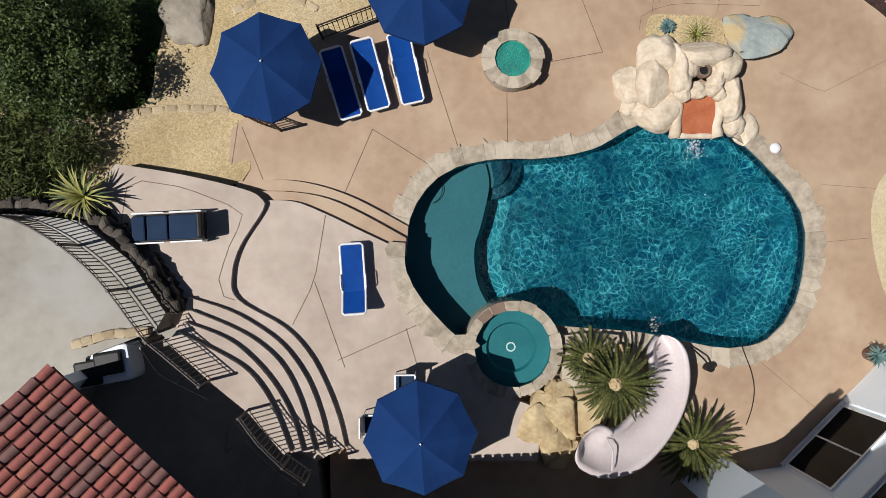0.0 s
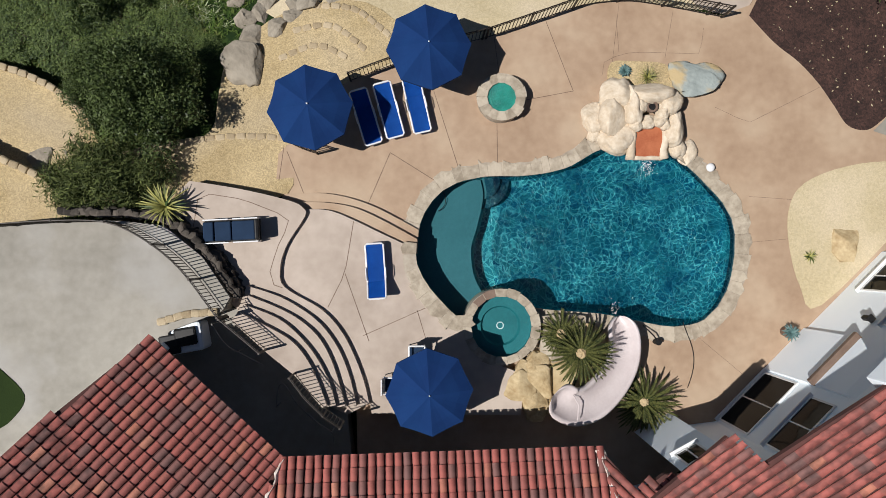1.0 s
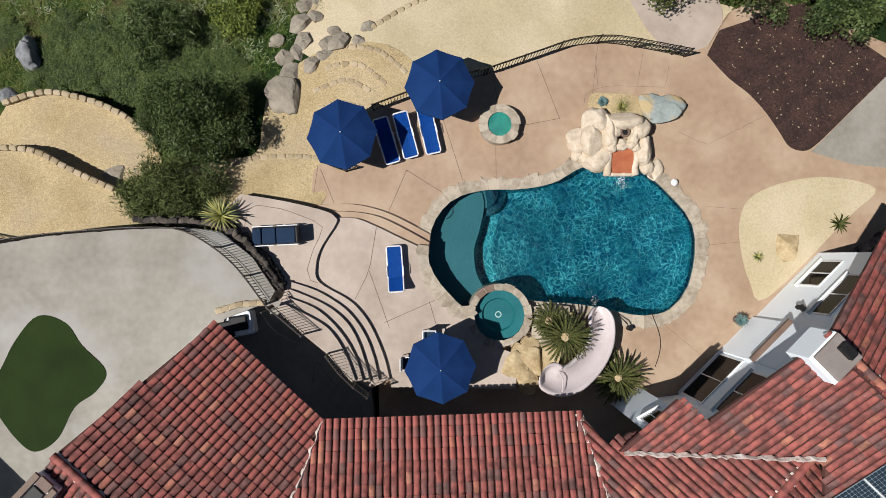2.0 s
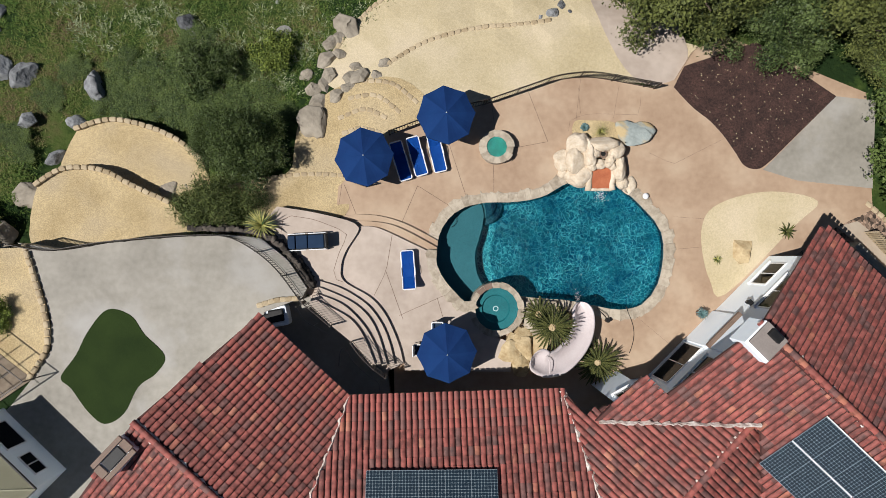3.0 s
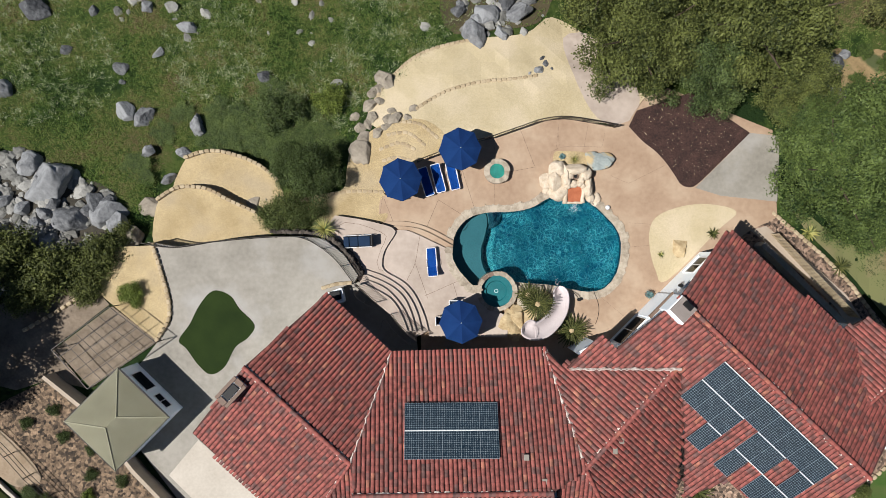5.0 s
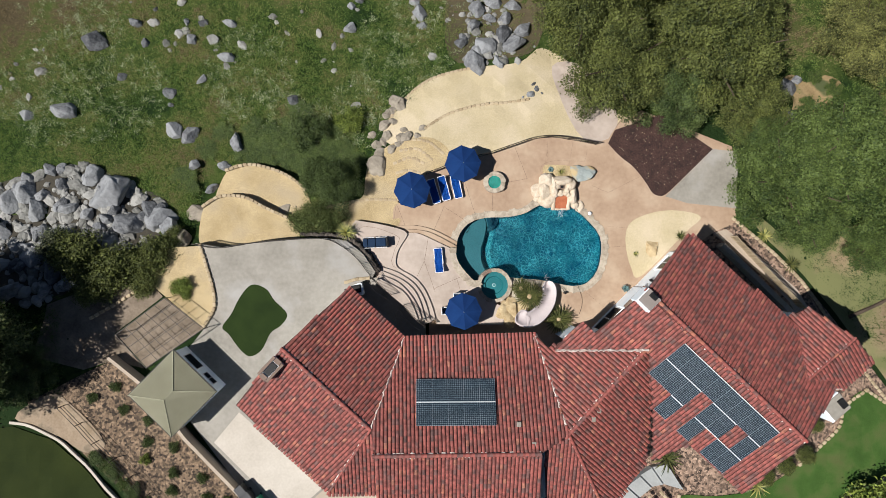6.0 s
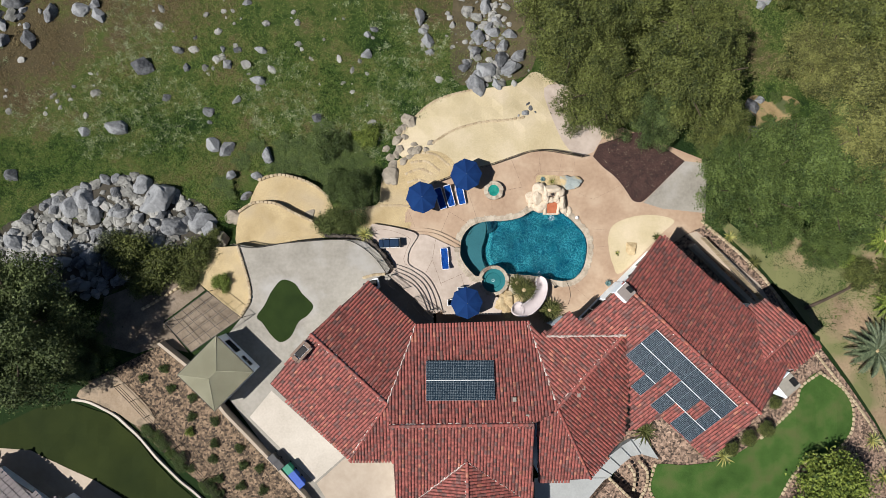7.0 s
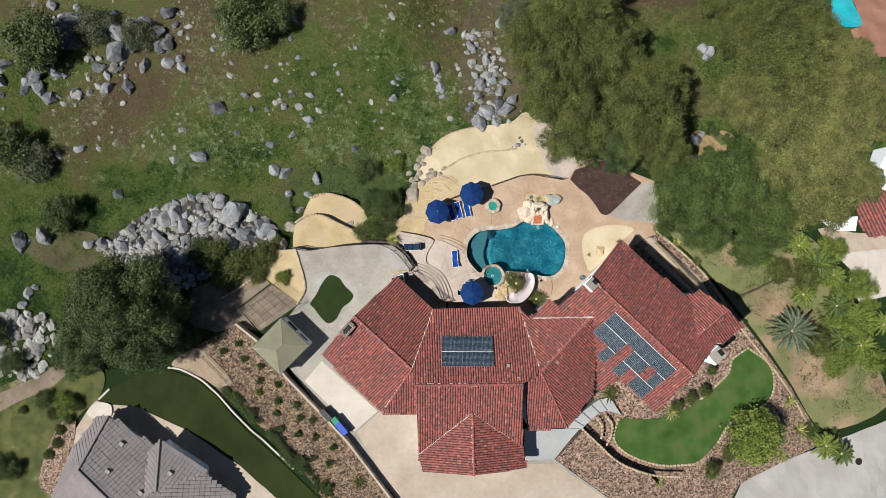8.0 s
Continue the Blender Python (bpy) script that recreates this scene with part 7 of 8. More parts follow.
tagged(new("grass", tufts(80000, 3, (-62, 8, 1.5, 40), meadow_north)), "tufted green and straw meadow grass", "grass", kind="stuff")
tagged(new("grass", tufts(34000, 4, (-62, -24, -40, 1.5), meadow_west)), "rough green grass round the oak and rocks", "grass", kind="stuff")
tagged(new("grass", tufts(40000, 5, (22, 62, -26, 34), bank_east)), "rough green and dry grass on the bank", "grass", kind="stuff")


tagged(new("herbs", tufts(5200, 6, (-58, 4, 8.5, 36), lambda x, y: meadow_north(x, y) * (noise.noise(Vector((x * 0.16, y * 0.16, 4.4))) > -0.05), HERB, 16)), "pale grey-green herb clumps dotted through the meadow", "herbs", kind="stuff")


# ---- the grounds beyond ----
for x, y, s in ((29.0, 12.4, 0.6), (31.6, 13.9, 0.6), (30.2, 14.9, 0.5), (31.8, 11.9, 0.8)):
    plant(BUSH_M, x, y, "low green shrub in a clearing of the grove", "shrub", "shrub", s, "shrubs of the clearing")
bed("earth", [(27.0, 14.3), (28.2, 15.2), (29.5, 14.5), (31.2, 15.2), (32.6, 14.4), (31.4, 13.0), (32.0, 11.9), (29.9, 11.6), (28.6, 10.6), (27.4, 11.2), (27.9, 12.8)], surface("tan_earth", (0.19, 0.13, 0.06), (0.36, 0.26, 0.13), 0.5, 5, 0.95, 0.6, spot=(0.07, 0.085, 0.03), spot_at=(0.5, 0.62), spot_scale=0.5), "small clearing of tan earth among the trees", "bare earth", lift=0.15)
for x, y, r in ((27.7, 14.0, 0.9), (27.4, 11.4, 0.7), (28.6, 14.6, 0.6)):
    rock(x, y, r, GRANITE[:7], "grey boulder in a clearing among the trees")
for x, y, r in ((30.6, 26.6, 0.8), (31.6, 26.2, 1.0), (30.8, 25.4, 0.6)):
    rock(x, y, r, GRANITE[:7], "pale boulder in a gap of the grove")
bed("gravel", [(-33.5, -11.5), (-29.0, -9.2), (-26.9, -8.2), (-24.0, -10.6), (-20.9, -13.9), (-17.0, -18.9), (-14.4, -21.6), (-8.8, -28.6), (-6, -33), (-14, -33), (-18.5, -26), (-22.5, -21.3), (-28, -16.5)], BANK, "bank of brown river gravel", "gravel bank", lift=0.06, per=0)
bed("earth", [(-24.8, -1.8), (-23.2, -3.4), (-26.8, -6.2), (-24.6, -8.9), (-27.0, -8.3), (-29.2, -9.0), (-33.0, -8.0), (-32, -4), (-28, -2.5)], BROWNEARTH, "bare brown earth under the oak", "bare earth", lift=0.07, per=0)
bed("gravel", [(-20.4, 0.5), (-19.6, -1.6), (-19.2, -3.2), (-19.2, -4.4), (-20.1, -5.8), (-22.4, -3.9), (-24.6, -2.0), (-22.6, 0.4)], DG, "golden gravel bed beside the drive", "gravel bed", 1.1, depth=0.4, per=0)
bed("earth", [(-23.0, -3.5), (-20.0, -5.84), (-24.36, -8.85), (-26.66, -6.29)], BROWNEARTH, "bare packed earth inside the wire run", "earth floor", 1.12, depth=0.4, per=0)
NB = [(-41.4, -17.1), (-38.2, -17.4), (-34.9, -19.0), (-32.4, -20.1), (-26.5, -24.3), (-21.9, -28.4)]
bed("turf", [(-41.7, -15.6), (-42.4, -16.9)] + NB + [(-16, -34.5), (-12, -36), (-14.5, -31), (-20.6, -25), (-23.6, -22.2), (-25.9, -20.1), (-27.8, -17.9), (-29.4, -16.1), (-31.7, -14.3), (-34.6, -13.3), (-38, -13.8)], NLAWN, "smooth olive-green lawn of the neighbouring garden", "lawn", lift=0.10, per=0)


def kerb(pts, label, wide=0.22, high=0.18):
    """A continuous low kerb of poured concrete that follows the ground."""
    Q, D = resample(spline(pts, 5, False), 0.4)
    k = thing("kerb", label, "kerb", group="pale kerbs")
    bm = bmesh.new()
    rows = []
    for q, d in zip(Q, D):
        n_ = Vector((-d[1], d[0], 0)) * wide / 2
        z = land(q[0], q[1]) + 0.08
        rows.append([bm.verts.new((q[0] + e * n_.x, q[1] + e * n_.y, z + h)) for e, h in ((-1, -0.2), (-1, high - 0.03), (-0.8, high), (0.8, high), (1, high - 0.03), (1, -0.2))])
    for A, B in zip(rows, rows[1:]):
        for i in range(5):
            bm.faces.new((A[i], B[i], B[i + 1], A[i + 1]))
    bmesh.ops.recalc_face_normals(bm, faces=bm.faces)
    part("kerb", bm, WHITEC, k)


kerb([(-42.5, -16.6), (-41.9, -16.0), (-41.3, -15.4)], "short pale kerb at the lawn's corner")
kerb([(-34.75, -13.0), (-33.1, -13.3), (-31.1, -14.35), (-29.3, -15.8), (-28.25, -16.95), (-27.0, -18.25), (-25.45, -19.9), (-23.4, -21.75), (-20.4, -24.6)], "curving pale kerb along the neighbour's lawn")
bed("earth", [(-34.4, -12.7), (-31.85, -10.9), (-30.3, -11.55), (-27.5, -14.6), (-29.0, -15.3), (-31.1, -14.1)], surface("trodden_earth", (0.22, 0.16, 0.10), (0.36, 0.28, 0.20), 0.6, 6, 0.95, 0.5, spot=(0.09, 0.075, 0.05), spot_at=(0.52, 0.64), spot_scale=0.6), "trodden tan earth at the lawn's head", "bare earth", lift=0.11)
wf = thing("wire_fence", "thin dark wire fence between gravel bank and hedge", "fence")
WF, _ = resample([(-30.6, -11.7), (-28.0, -14.4), (-24.95, -17.5), (-22.6, -20.3), (-20.8, -22.7), (-17.0, -27.2)], 1.9)
for q in WF:
    bm = bmesh.new()
    tube(bm, [(q[0], q[1], land(q[0], q[1])), (q[0], q[1], land(q[0], q[1]) + 1.25)], 0.035, 6)
    part("post", bm, IRON, wf)
for h in (0.45, 0.8, 1.2):
    bm = bmesh.new()
    tube(bm, [(q[0], q[1], land(q[0], q[1]) + h) for q in WF], 0.022, 5)
    part("wire", bm, IRON, wf)
bed("pavement", [(-43.6, -17.6), (-42.8, -16.7)] + NB + [(-18, -33), (-30, -38), (-46, -32), (-45.6, -21)], TAN, "pale paving round the neighbouring house", "paving", lift=0.14, per=0)
bed("gravel", [(-47.2, -20), (-45.0, -18.6), (-45.2, -22), (-46.0, -27), (-49, -26)], GRAVEL, "brown stony bed beside the neighbouring house", "gravel bed", lift=0.2)
bed("pavement", [(-43.7, -18.0), (-42.9, -17.0), (-41.6, -16.9), (-40.9, -17.4), (-41.2, -18.6), (-43.1, -18.6)], WHITEC, "white-plastered corner terrace of the neighbouring house", "terrace", lift=0.3)
bed("grass", [(-42.6, -16.6), (-42.0, -13.5), (-45.5, -12.2), (-54, -15.2), (-60, -17), (-60, -32), (-47.5, -28), (-46.6, -22.5), (-44.6, -18.4)], surface("bank_grass", (0.022, 0.036, 0.007), (0.105, 0.112, 0.029), 0.7, 12, 0.95, 0.8, dist=0.05, spot=(0.20, 0.165, 0.095), spot_at=(0.58, 0.70), spot_scale=0.35), "yellow-green rough grass on the neighbour's bank", "grass bank", lift=0.12)
bed("track", [(-45.2, -12.6), (-46.6, -12.1), (-48.6, -13.6), (-51.4, -14.9), (-55.5, -16.8), (-55.2, -18.6), (-51.0, -16.6), (-48.2, -15.4), (-46.6, -14.2)], surface("track_earth", (0.12, 0.09, 0.06), (0.23, 0.18, 0.13), 0.5, 7, 0.95, 0.6, spot=(0.10, 0.105, 0.04), spot_at=(0.60, 0.72), spot_scale=0.8), "pale trodden earth track across the bank", "track", lift=0.15)
for x, y, s in ((-44.6, -17.2, 0.5), (-45.2, -16.2, 0.4), (-45.6, -18.6, 0.55), (-46.6, -19.9, 0.5), (-47.4, -18.0, 0.6), (-46.9, -21.4, 0.5), (-47.8, -22.6, 0.5), (-50.7, -17.6, 0.4), (-53.2, -23.4, 0.7), (-48.3, -16.4, 0.75), (-51.5, -12.0, 1.0), (-53.5, -9.0, 1.3)):
    plant(BUSH_D if s > 0.65 else BUSH_O, x, y, "rough shrub on the bank by the neighbouring house", "shrub", "shrub", s, "shrubs by the neighbouring house")
LAWN_PTS = [(33.3, -11.3), (31.4, -12.6), (30.6, -14.5), (27.5, -17.2), (24.4, -19.0), (20.5, -19.6), (17.4, -19.6), (16.9, -21.9), (18.6, -23.7), (22.4, -25.0), (26.4, -25.0), (29.5, -22.4), (31.5, -19.8), (34.6, -18.7), (36.5, -16.4), (36.0, -13.4)]
bed("lawn", [(20.0, 2.2), (22, 2.9), (28.3, -2.4), (33, -8.4), (39, -16.4), (42.4, -21.8), (44.5, -22.4), (37.8, -25.2), (32.3, -27.8), (30.5, -30.5), (22, -30.5), (17, -29), (12, -24.3), (13.7, -20.2), (13.4, -13), (16.2, -12.4), (19.8, -16.5), (27.5, -9.5), (23, -4.9), (17.3, 1.1)], GRAVEL, "brown gravel border round the lawn and house", "gravel border", lift=0.06, per=0)
bed("lawn", LAWN_PTS, LAWN, "mown green lawn with a curving edge", "lawn", lift=0.14)
edging(LAWN_PTS[:1] + LAWN_PTS[1:4], "pale stones edging the lawn", None, 0.45, 0.16)
edging(LAWN_PTS[6:11], "pale stones edging the lawn", None, 0.45, 0.16)
edging(LAWN_PTS[11:] + LAWN_PTS[:1], "pale stones edging the lawn", None, 0.45, 0.16)
edging([(22.0, 2.75), (28.1, -2.5), (32.4, -8.8), (38.4, -16.3), (41.2, -21.0)], "straight buff block kerb along the border", None, 0.42, 0.1)
bed("path", [(20.3, 1.6), (21.4, 1.9), (27.6, -3.0), (31.8, -9.6), (31.0, -10.6), (29.8, -9.0), (26.9, -4.0)], TAN, "narrow buff path beside the tall wing", "path", lift=0.12, per=0)
bed("road", [(31.5, -29.5), (32.5, -27.6), (38.0, -25.0), (50.5, -20.6), (80, -11), (86, -26), (56, -34), (40, -40), (24, -40)], ASPH, "pale concrete street", "road", lift=0.15, per=0)
bed("earth", [(23.6, 3.4), (28.6, 0.4), (34, 2.8), (41, 2.4), (46.5, -4), (50.5, -14), (51, -18.9), (43.2, -21.4), (38.9, -15.8), (33.2, -8.0), (28.5, -2.2), (24.4, 1.6)], surface("bare_earth", (0.175, 0.122, 0.07), (0.40, 0.285, 0.18), 0.4, 5, 0.95, 0.5, spot=(0.15, 0.155, 0.06), spot_at=(0.42, 0.56), spot_scale=0.2), "bare brown earth and thin grass on the bank", "bare earth", lift=0.05)
man = thing("manhole_cover", "round dark manhole cover in the street", "manhole cover", (47.4, -25.3, land(47.4, -25.3) + 0.17))
bm = bmesh.new()
bmesh.ops.create_cone(bm, cap_ends=True, segments=24, radius1=0.42, radius2=0.42, depth=0.04)
part("lid", bm, IRON, man)
# entrance landing, steps and the raised gravel corner
tagged(part("pavement", slab([(6.1, -20.3), (10.8, -20.3), (12.5, -20.3), (9.5, -23.75), (6.1, -23.9)], 1.226, 0.3), PAVE), "pale grey entrance landing", "landing", kind="structure")
es = thing("entrance_steps", "pale grey stone steps down to the lawn", "steps")
US = [(10.8, -20.3), (11.9, -19.35), (12.9, -18.5), (14.0, -17.7), (15.0, -17.1), (16.3, -16.9)]
LS = [(12.4, -20.5), (13.1, -20.1), (13.9, -19.4), (14.9, -18.6), (15.9, -18.4), (17.6, -18.9)]
for k in range(5):
    part("step", slab([US[k], US[k + 1], LS[k + 1], LS[k]], 1.12 - 0.17 * k, 0.9), PAVE, es)
bed("gravel", [(9.7, -23.9), (12.9, -20.6), (14.8, -22.2), (17.2, -24.4), (20.8, -25.8), (21.6, -26.8), (20.6, -28.4), (17.5, -30.6), (15.5, -28.1)], GRAVEL, "raised corner of brown river gravel", "gravel bed", 1.12, depth=1.6, per=0)
edging([(12.9, -20.4), (14.8, -22.2), (17.2, -24.3), (20.8, -25.7), (24.1, -26.0)], "curved low stone wall beside the lawn", 1.1, 0.42, 0.1)
edging([(14.8, -19.4), (15.3, -20.3), (15.2, -21.5)], "short curved stone kerb below the wall", 0.55, 0.42, 0.15)
edging([(15.8, -19.1), (16.5, -20.0), (16.4, -21.3), (15.9, -22.3)], "short curved stone kerb below the wall", 0.4, 0.42, 0.15)
# grey parapet beside the tall wing, and a pale picket fence beyond it
par = thing("garden_wall", "long low grey concrete wall beside the tall wing", "garden wall", (23.5, -2.1, -0.1), -44.1)
bm = bmesh.new()
box(bm, 7.9, 0.40, 1.15, (0, 0, 0.5), bevel=0.03)
part("wall", bm, GREY, par)
pf = thing("picket_fence", "pale buff picket fence above the gravel border", "fence")
FA, FB = Vector((21.75, 1.3, -0.15)), Vector((27.35, -4.4, -0.25))
along = math.degrees(math.atan2(FB.y - FA.y, FB.x - FA.x))
PICKET = mesh_of("picket", [(sx * 0.045, sy * 0.012, z) for z in (0.06, 1.22) for sx, sy in ((-1, -1), (1, -1), (1, 1), (-1, 1))], [(0, 1, 5, 4), (1, 2, 6, 5), (2, 3, 7, 6), (3, 0, 4, 7), (4, 5, 6, 7)], EDGE)
for i in range(61):
    k = new("picket", PICKET)
    k.parent = pf
    q = FA.lerp(FB, i / 60)
    k.matrix_basis = pose(q.x, q.y, q.z, 0, 0, along)
for h in (0.3, 1.0):
    bm = bmesh.new()
    tube(bm, [FA + Vector((0.02, 0.02, h)), FB + Vector((0.02, 0.02, h))], 0.03, 6)
    part("rail", bm, EDGE, pf)

# khaki-roofed garden house
shed = thing("garden_house", "small white garden house with dark windows and a khaki hip roof", "garden house", (-21.35, -10.25, 1.15), 45.5)
bm = bmesh.new()
box(bm, 4.4, 4.2, 2.7, (0, 0, 1.35))
part("wall", bm, WHITE, shed)
S2, S1 = 2.3, 2.2
for k, pts in enumerate((((-S2, S1, 2.7), (S2, S1, 2.7), (0.45, 0, 3.4), (-0.45, 0, 3.4)), ((S2, -S1, 2.7), (-S2, -S1, 2.7), (-0.45, 0, 3.4), (0.45, 0, 3.4)), ((S2, S1, 2.7), (S2, -S1, 2.7), (0.45, 0, 3.4)), ((-S2, -S1, 2.7), (-S2, S1, 2.7), (-0.45, 0, 3.4)))):
    bm = bmesh.new()
    bm.faces.new([bm.verts.new(p) for p in pts])
    bmesh.ops.solidify(bm, geom=bm.faces[:], thickness=0.07)
    part("roof_panel", bm, TENT, shed)
for a, b in (((-S2, S1), -0.45), ((S2, S1), 0.45), ((S2, -S1), 0.45), ((-S2, -S1), -0.45)):
    bm = bmesh.new()
    tube(bm, [(a[0], a[1], 2.72), (b, 0, 3.43)], 0.035, 6)
    part("hip_seam", bm, TENT, shed)
for s in (-1, 1):
    bm = bmesh.new()
    box(bm, 2 * S2, 0.05, 0.1, (0, s * S1, 2.66))
    part("gutter", bm, BLACK, shed)
    bm = bmesh.new()
    box(bm, 0.05, 2 * S1, 0.1, (s * S2, 0, 2.66))
    part("gutter", bm, BLACK, shed)
for y, w_, z_, h_ in ((0.75, 1.35, 1.35, 1.3), (-0.75, 0.5, 1.45, 0.8), (-1.3, 0.5, 1.45, 0.8)):
    bm = bmesh.new()
    box(bm, 0.04, w_, h_, (2.21, y, z_), bevel=0.01)
    win = part("window", bm, PANE, shed)
    bm = bmesh.new()
    for sy in (-1, 1):
        box(bm, 0.06, 0.05, h_ + 0.1, (2.22, y + sy * (w_ / 2 + 0.025), z_))
    for sz in (-1, 1):
        box(bm, 0.06, w_ + 0.1, 0.05, (2.22, y, z_ + sz * (h_ / 2 + 0.025)))
    part("window_frame", bm, FRAME, win)

# wire run
cage = thing("wire_run", "dark steel frame run with a wire top", "animal run", (0, 0, 0))
C4 = [(-22.52, -3.43), (-19.59, -5.71), (-23.84, -8.64), (-26.09, -6.14)]
for (x, y) in C4:
    bm = bmesh.new()
    tube(bm, [(x, y, 1.1), (x, y, 2.5)], 0.03, 6)
    part("post", bm, IRON, cage)
for i in range(4):
    a, b = Vector((*C4[i], 2.5)), Vector((*C4[(i + 1) % 4], 2.5))
    c, d = Vector((*C4[(i + 3) % 4], 2.5)), Vector((*C4[(i + 2) % 4], 2.5))
    bm = bmesh.new()
    tube(bm, [a, b], 0.03, 6)
    part("beam", bm, IRON, cage)
    if i < 2:
        for s in (0.2, 0.4, 0.6, 0.8):
            bm = bmesh.new()
            tube(bm, [a + (b - a) * s, c + (d - c) * s], 0.022, 6)
            part("bar", bm, IRON, cage)


def wheelie(x, y, mat, label, rz):
    b = thing("wheelie_bin", label, "bin", (x, y, 1.2), rz, "bins on the pad")
    bm = bmesh.new()
    V = [[bm.verts.new((sx * w, sy * l, z)) for sx, sy in ((-1, -1), (1, -1), (1, 1), (-1, 1))] for w, l, z in ((0.24, 0.28, 0.08), (0.30, 0.36, 1.0))]
    for i in range(4):
        bm.faces.new((V[0][i], V[0][(i + 1) % 4], V[1][(i + 1) % 4], V[1][i]))
    bm.faces.new(V[0][::-1])
    part("body", bm, mat, b)
    bm = bmesh.new()
    box(bm, 0.66, 0.80, 0.09, (0, 0, 1.05), bevel=0.03)
    part("lid", bm, mat, b)
    bm = bmesh.new()
    tube(bm, [(-0.25, 0.42, 1.0), (0.25, 0.42, 1.0)], 0.025, 6)
    part("handle", bm, BLACK, b)
    for s in (-1, 1):
        bm = bmesh.new()
        tube(bm, [(s * 0.26, 0.3, 0.11), (s * 0.31, 0.3, 0.11)], 0.11, 12)
        part("wheel", bm, BLACK, b)


for x, y, mt, lab in ((-16.9, -18.0, BIN_BLACK, "black wheelie bin on the pale pad"), (-16.4, -18.5, BIN_BLACK, "black wheelie bin on the pale pad"), (-15.6, -18.9, BIN_GREEN, "green wheelie bin on the pale pad"), (-15.1, -19.5, BIN_BLUE, "blue wheelie bin on the pale pad"), (-14.6, -20.1, BIN_BLUE, "blue wheelie bin on the pale pad")):
    wheelie(x, y, mt, lab, 40)


# neighbouring houses
def plain_house(label, walls, z0, zt):
    h = thing("house", label, "house")
    bm = bmesh.new()
    lo = [bm.verts.new((x, y, z0)) for x, y in walls]
    hi = [bm.verts.new((x, y, zt)) for x, y in walls]
    for i in range(len(walls)):
        j = (i + 1) % len(walls)
        bm.faces.new((lo[i], lo[j], hi[j], hi[i]))
    bm.faces.new(hi)
    bmesh.ops.recalc_face_normals(bm, faces=bm.faces)
    part("wall", bm, WHITE, h)
    return h


nh = plain_house("neighbouring house with a grey tiled hip roof", [(-40.44, -18.70), (-35.91, -21.95), (-34.44, -21.07), (-30.01, -24.22), (-31.09, -30.52), (-39.46, -32.00), (-45.36, -26.58), (-43.40, -21.66)], -0.8, 3.7)
GW, GL = 0.42, 0.56


def slope_of(A, B, C, rim):
    """A slope of grey tiles in the plane of three points, bounded by the rim in plan."""
    n_ = (Vector(B) - Vector(A)).cross(Vector(C) - Vector(A))
    n_ = n_ if n_.z > 0 else -n_
    fall = math.hypot(n_.x, n_.y)
    roof(rim, A[:2], A[2], (n_.x / fall, n_.y / fall), fall / n_.z, SLATEROOF, nh, GW, GL, under=SLATEROOF, rise=0.014, lap=0.045, loose=0.3)


NA, NR, NS = (-39.96, -17.73, 3.90), (-42.01, -22.84, 6.10), (-37.09, -27.76, 6.10)
NW, NP, NQ, NE, NV = (-43.71, -21.08, 3.90), (-34.40, -20.34, 3.90), (-34.14, -25.40, 5.50), (-29.23, -23.83, 3.90), (-35.58, -21.66, 3.90)
slope_of(NA, NR, NS, [NA[:2], (-35.23, -21.16), (-35.42, -26.19), NS[:2], NR[:2]])
slope_of(NA, NR, NW, [(-41.62, -18.02), NA[:2], NR[:2], NW[:2]])
slope_of(NR, NW, (-45.97, -26.58, 4.00), [NW[:2], NR[:2], (-45.96, -26.58)])
slope_of(NR, NS, (-45.97, -26.58, 4.00), [NR[:2], NS[:2], (-40.44, -32.49), (-45.96, -26.58)])
slope_of(NP, NQ, NV, [NP[:2], NV[:2], (-35.52, -26.19), NQ[:2]])
slope_of(NP, NQ, NE, [NP[:2], NE[:2], NQ[:2]])
slope_of(NQ, NE, (-30.12, -32.00, 3.90), [NQ[:2], NE[:2], (-29.03, -24.80), (-26.47, -26.78), (-28.63, -32.49), (-35.52, -31.01), NS[:2], (-35.52, -26.19)])
for line in ([NR, NS], [NA, NR], [NP, NQ]):
    ridge([(x, y, z + 0.07) for x, y, z in line], nh, 0.13, SLATEROOF)
for x, y, z in ((-38.31, -20.63, 4.28), (-39.23, -23.25, 5.37), (-35.88, -25.68, 5.09), (-32.93, -23.73, 4.69)):
    bm = bmesh.new()
    box(bm, 0.5, 0.4, 0.3, (0, 0, 0.1), bevel=0.04)
    part("roof_vent", bm, GREY, nh).matrix_basis = pose(x, y, z, 0, 0, -38)
eh = plain_house("distant white house with a terracotta terrace roof", [(48.7, 9.2), (50.7, 13.0), (58, 12), (56, 6), (49.4, 7.9)], -5, -0.2)
roof([(46.6, 6.1), (49.1, 8.2), (55, 7.5), (55, 3), (48.7, 2.0), (47.3, 3.4)], (46.6, 6.1), -0.5, (0.5, -0.85), 0.12, TILE_J, eh, 0.42, 0.5)
plain_house("low white outbuilding beside the distant house", [(42.9, 4.2), (47.6, 4.6), (47.3, 2.8), (44.5, 2.8)], -5, -1.6)
bed("pavement", [(42.4, 3.0), (44.2, 3.4), (47, 2.6), (52, 2.4), (54, -0.5), (45.3, -0.4), (44.5, 0.2)], TAN, "brown-grey yard of the distant house", "paving", lift=0.22, per=0)
bed("pavement", [(44.7, 0), (46.9, -2.1), (46.5, -3.5), (47.9, -6), (55, -4.4), (55, 1)], WHITEC, "pale paved court of the distant house", "paving", lift=0.3, per=0)
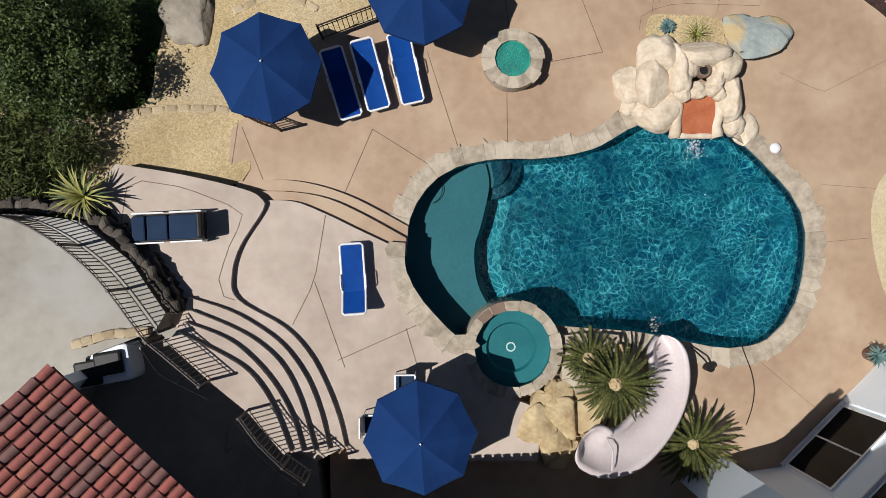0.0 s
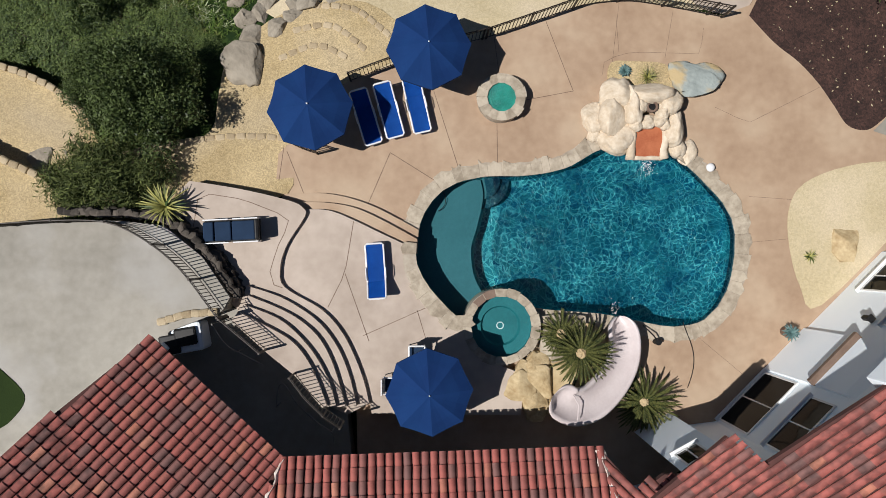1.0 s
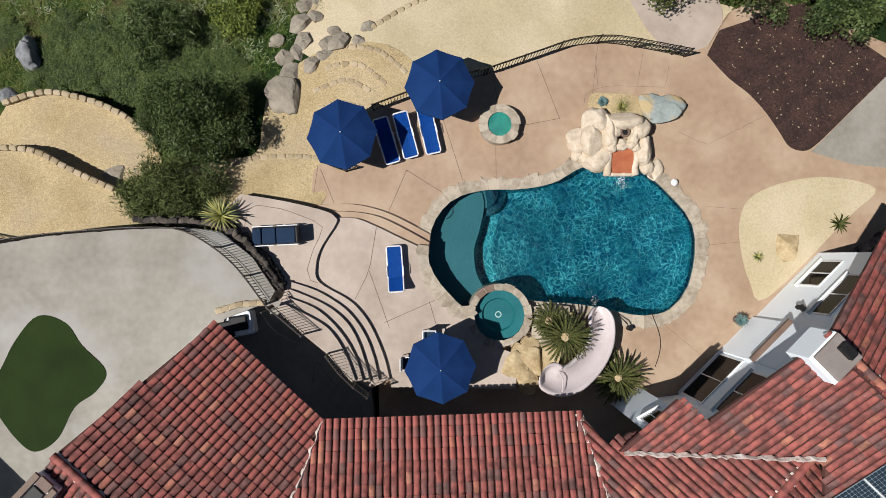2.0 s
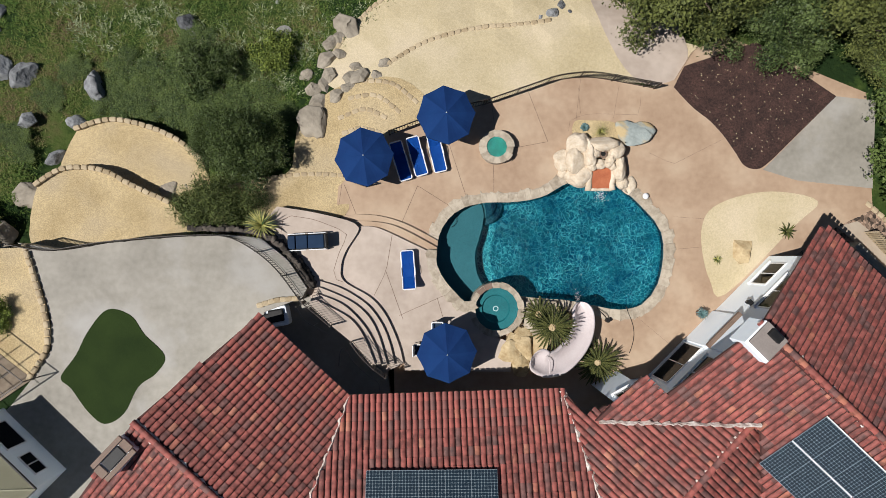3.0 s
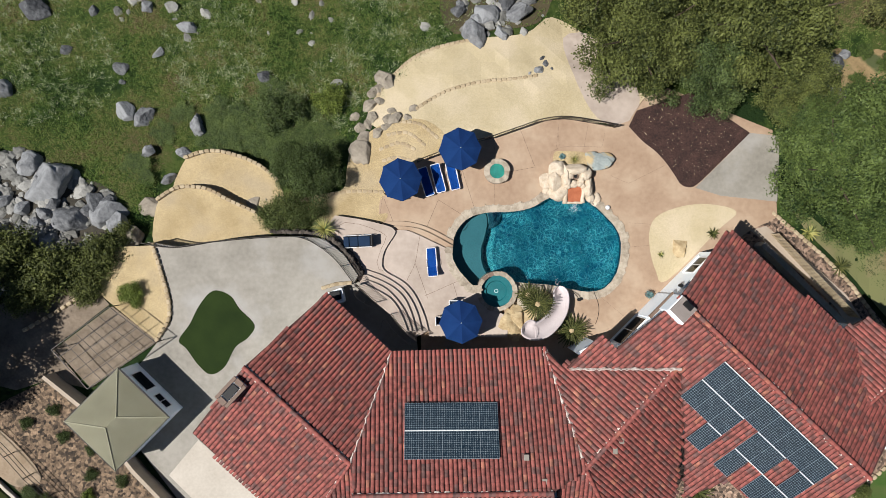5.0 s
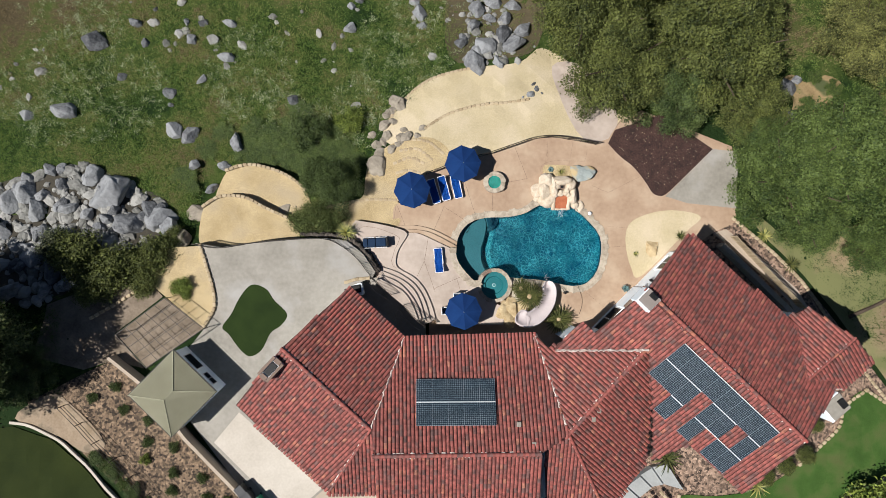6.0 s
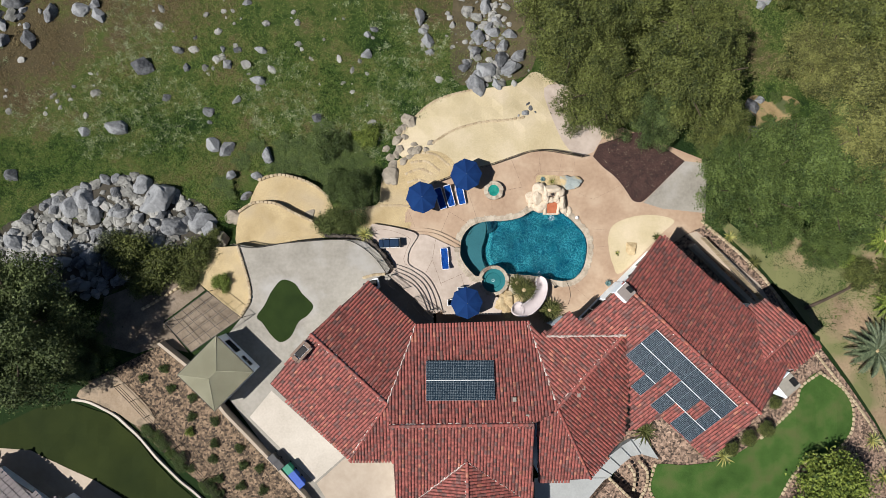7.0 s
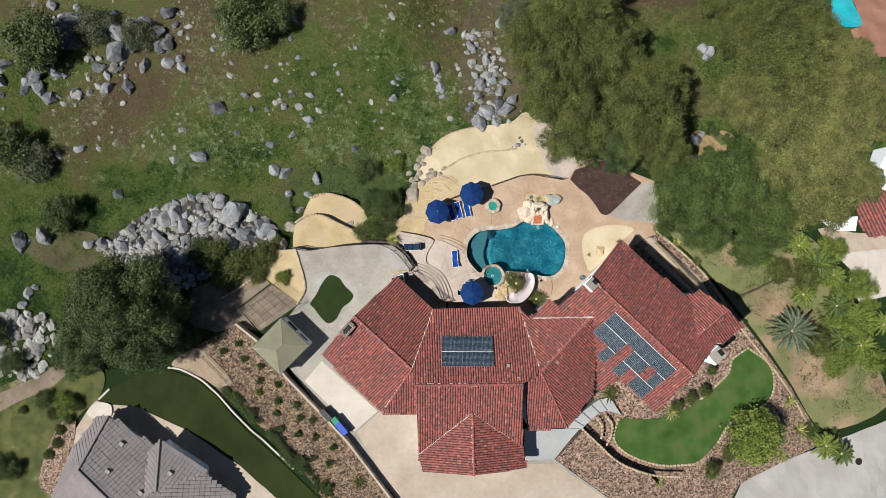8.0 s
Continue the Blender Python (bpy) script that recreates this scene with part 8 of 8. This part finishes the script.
for i, (x, y, r) in enumerate(((41.6, -1.2, 2.0), (44.0, -2.6, 1.7), (40.1, -4.9, 1.6), (47.9, -8.2, 1.8), (47.5, -11.1, 2.0), (50.5, -8.6, 1.7))):
    frond_plant("palm", (x, y, land(x, y)), 30, r, 0.22, LEAF_LIME, "yellow-green feathery palm on the bank", "palm", 60 + i, True, (0.0, 1.2), 0.9)
bed("pavement", [(54.0, 40), (54.6, 34.5), (54.0, 31.2), (52.0, 30.2), (52.8, 26.2), (57.3, 26.2), (60, 27), (60, 40)], surface("terracotta_paving", (0.26, 0.115, 0.07), (0.37, 0.20, 0.135), 0.4, 6, 0.85, 0.2), "terracotta paving round the far pool", "paving", lift=0.3, per=0)
bed("water", spline([(49.4, 40), (49.5, 34.5), (50.3, 31.4), (51.9, 30.6), (54.1, 31.4), (54.3, 35), (54, 40)], 4), surface("bright_pool", (0.0, 0.36, 0.44), (0.03, 0.50, 0.56), 0.5, 4, 0.15, 0.1), "bright turquoise far swimming pool", "swimming pool", lift=0.42, per=0)
bed("water", [(-46.5, -27.5), (-44.5, -26.6), (-43.8, -28.2), (-45.5, -29.5)], surface("small_pool", (0.0142, 0.177, 0.199), (0.0426, 0.284, 0.298), 0.5, 4, 0.15, 0.1), "small teal spa pool of the neighbour", "swimming pool", lift=0.4)
for i, (x, y, r) in enumerate(((42.0, -1.4, 2.0), (39.4, 1.0, 1.6), (44.2, -6.3, 1.8), (46.4, -7.7, 2.0), (44.9, -10.4, 1.7), (42.6, -23.0, 1.9), (44.6, -24.0, 1.6))):
    frond_plant("palm", (x, y, land(x, y)), 34, r, 0.26, LEAF_LIME if i % 2 else LEAF_MID, "feathery green palm on the bank", "palm", 80 + i, True, (0.0, 1.2), 1.1)
for x, y, s in ((41.0, -4.0, 1.0), (43.2, -2.8, 1.2), (45.2, -4.8, 1.3), (47.6, -9.4, 1.4), (43.4, -8.4, 1.0), (46.6, -12.0, 1.2), (49.0, -13.0, 1.4), (48.8, -6.6, 1.2), (38.0, 1.6, 1.1), (35.6, -0.6, 0.9), (41.2, -21.4, 0.8), (44.0, -22.2, 0.8)):
    plant(BUSH_M if (x + y) % 2 > 1 else BUSH_L, x, y, "sunlit green shrub on the lower bank", "shrub", "shrub", s, "shrubs down the bank")
log = thing("dead_trunk", "dark dead tree trunk lying across the bank", "dead tree")
bm = bmesh.new()
tube(bm, [(32.0, -5.3, land(32, -5.3) + 0.15), (34.2, -4.4, land(34.2, -4.4) + 0.2), (36.6, -3.3, land(36.6, -3.3) + 0.25), (38.6, -2.5, land(38.6, -2.5) + 0.3)], 0.17, 8, 0.08)
part("trunk", bm, BARK, log)
for px, py, qx, qy in ((36.0, -3.6, 37.2, -2.3), (37.2, -3.0, 38.9, -3.4)):
    bm = bmesh.new()
    tube(bm, [(px, py, land(px, py) + 0.22), (qx, qy, land(qx, qy) + 0.5)], 0.06, 6, 0.02)
    part("branch", bm, BARK, log)
frond_plant("agave", (13.0, -2.85, 0.4), 26, 0.36, 0.06, bpy.data.materials["blue_agave"], "blue-grey agave in a pot by the wall", "agave", 41, False, (0.15, 1.2))


# pale scraps on the mulch
lr = random.Random(31)
V, F = [], []
while len(F) < 150:
    x, y = lr.uniform(12.3, 19.5), lr.uniform(4.8, 10.8)
    if inside(x, y, [(16.6, 5.2), (15.4, 5.0), (14.4, 6.5), (12.4, 8.7), (13.0, 9.6), (16.1, 10.8), (19.8, 8.4)]):
        a, r, o = lr.uniform(0, 6.28), lr.uniform(0.012, 0.035), len(V)
        V += [(x + r * math.cos(a + k * 1.57) * (1.6 if k % 2 else 0.8), y + r * math.sin(a + k * 1.57) * (1.6 if k % 2 else 0.8), 0.02 + 0.012 * (k % 2)) for k in range(4)]
        F.append((o, o + 1, o + 2, o + 3))
tagged(new("leaf_litter", mesh_of("leaf_litter", V, F, DGPALE)), "pale dry leaf scraps scattered over the mulch", "leaf litter", kind="stuff")


# ---- single tiles, last ----
PENDING.sort(key=lambda q: (q[0].translation.x + 1.5) ** 2 + (q[0].translation.y + 2) ** 2)
for m, plate in PENDING:
    t = new("tile", TILE_MESH)
    t.parent = plate
    t.matrix_basis = m
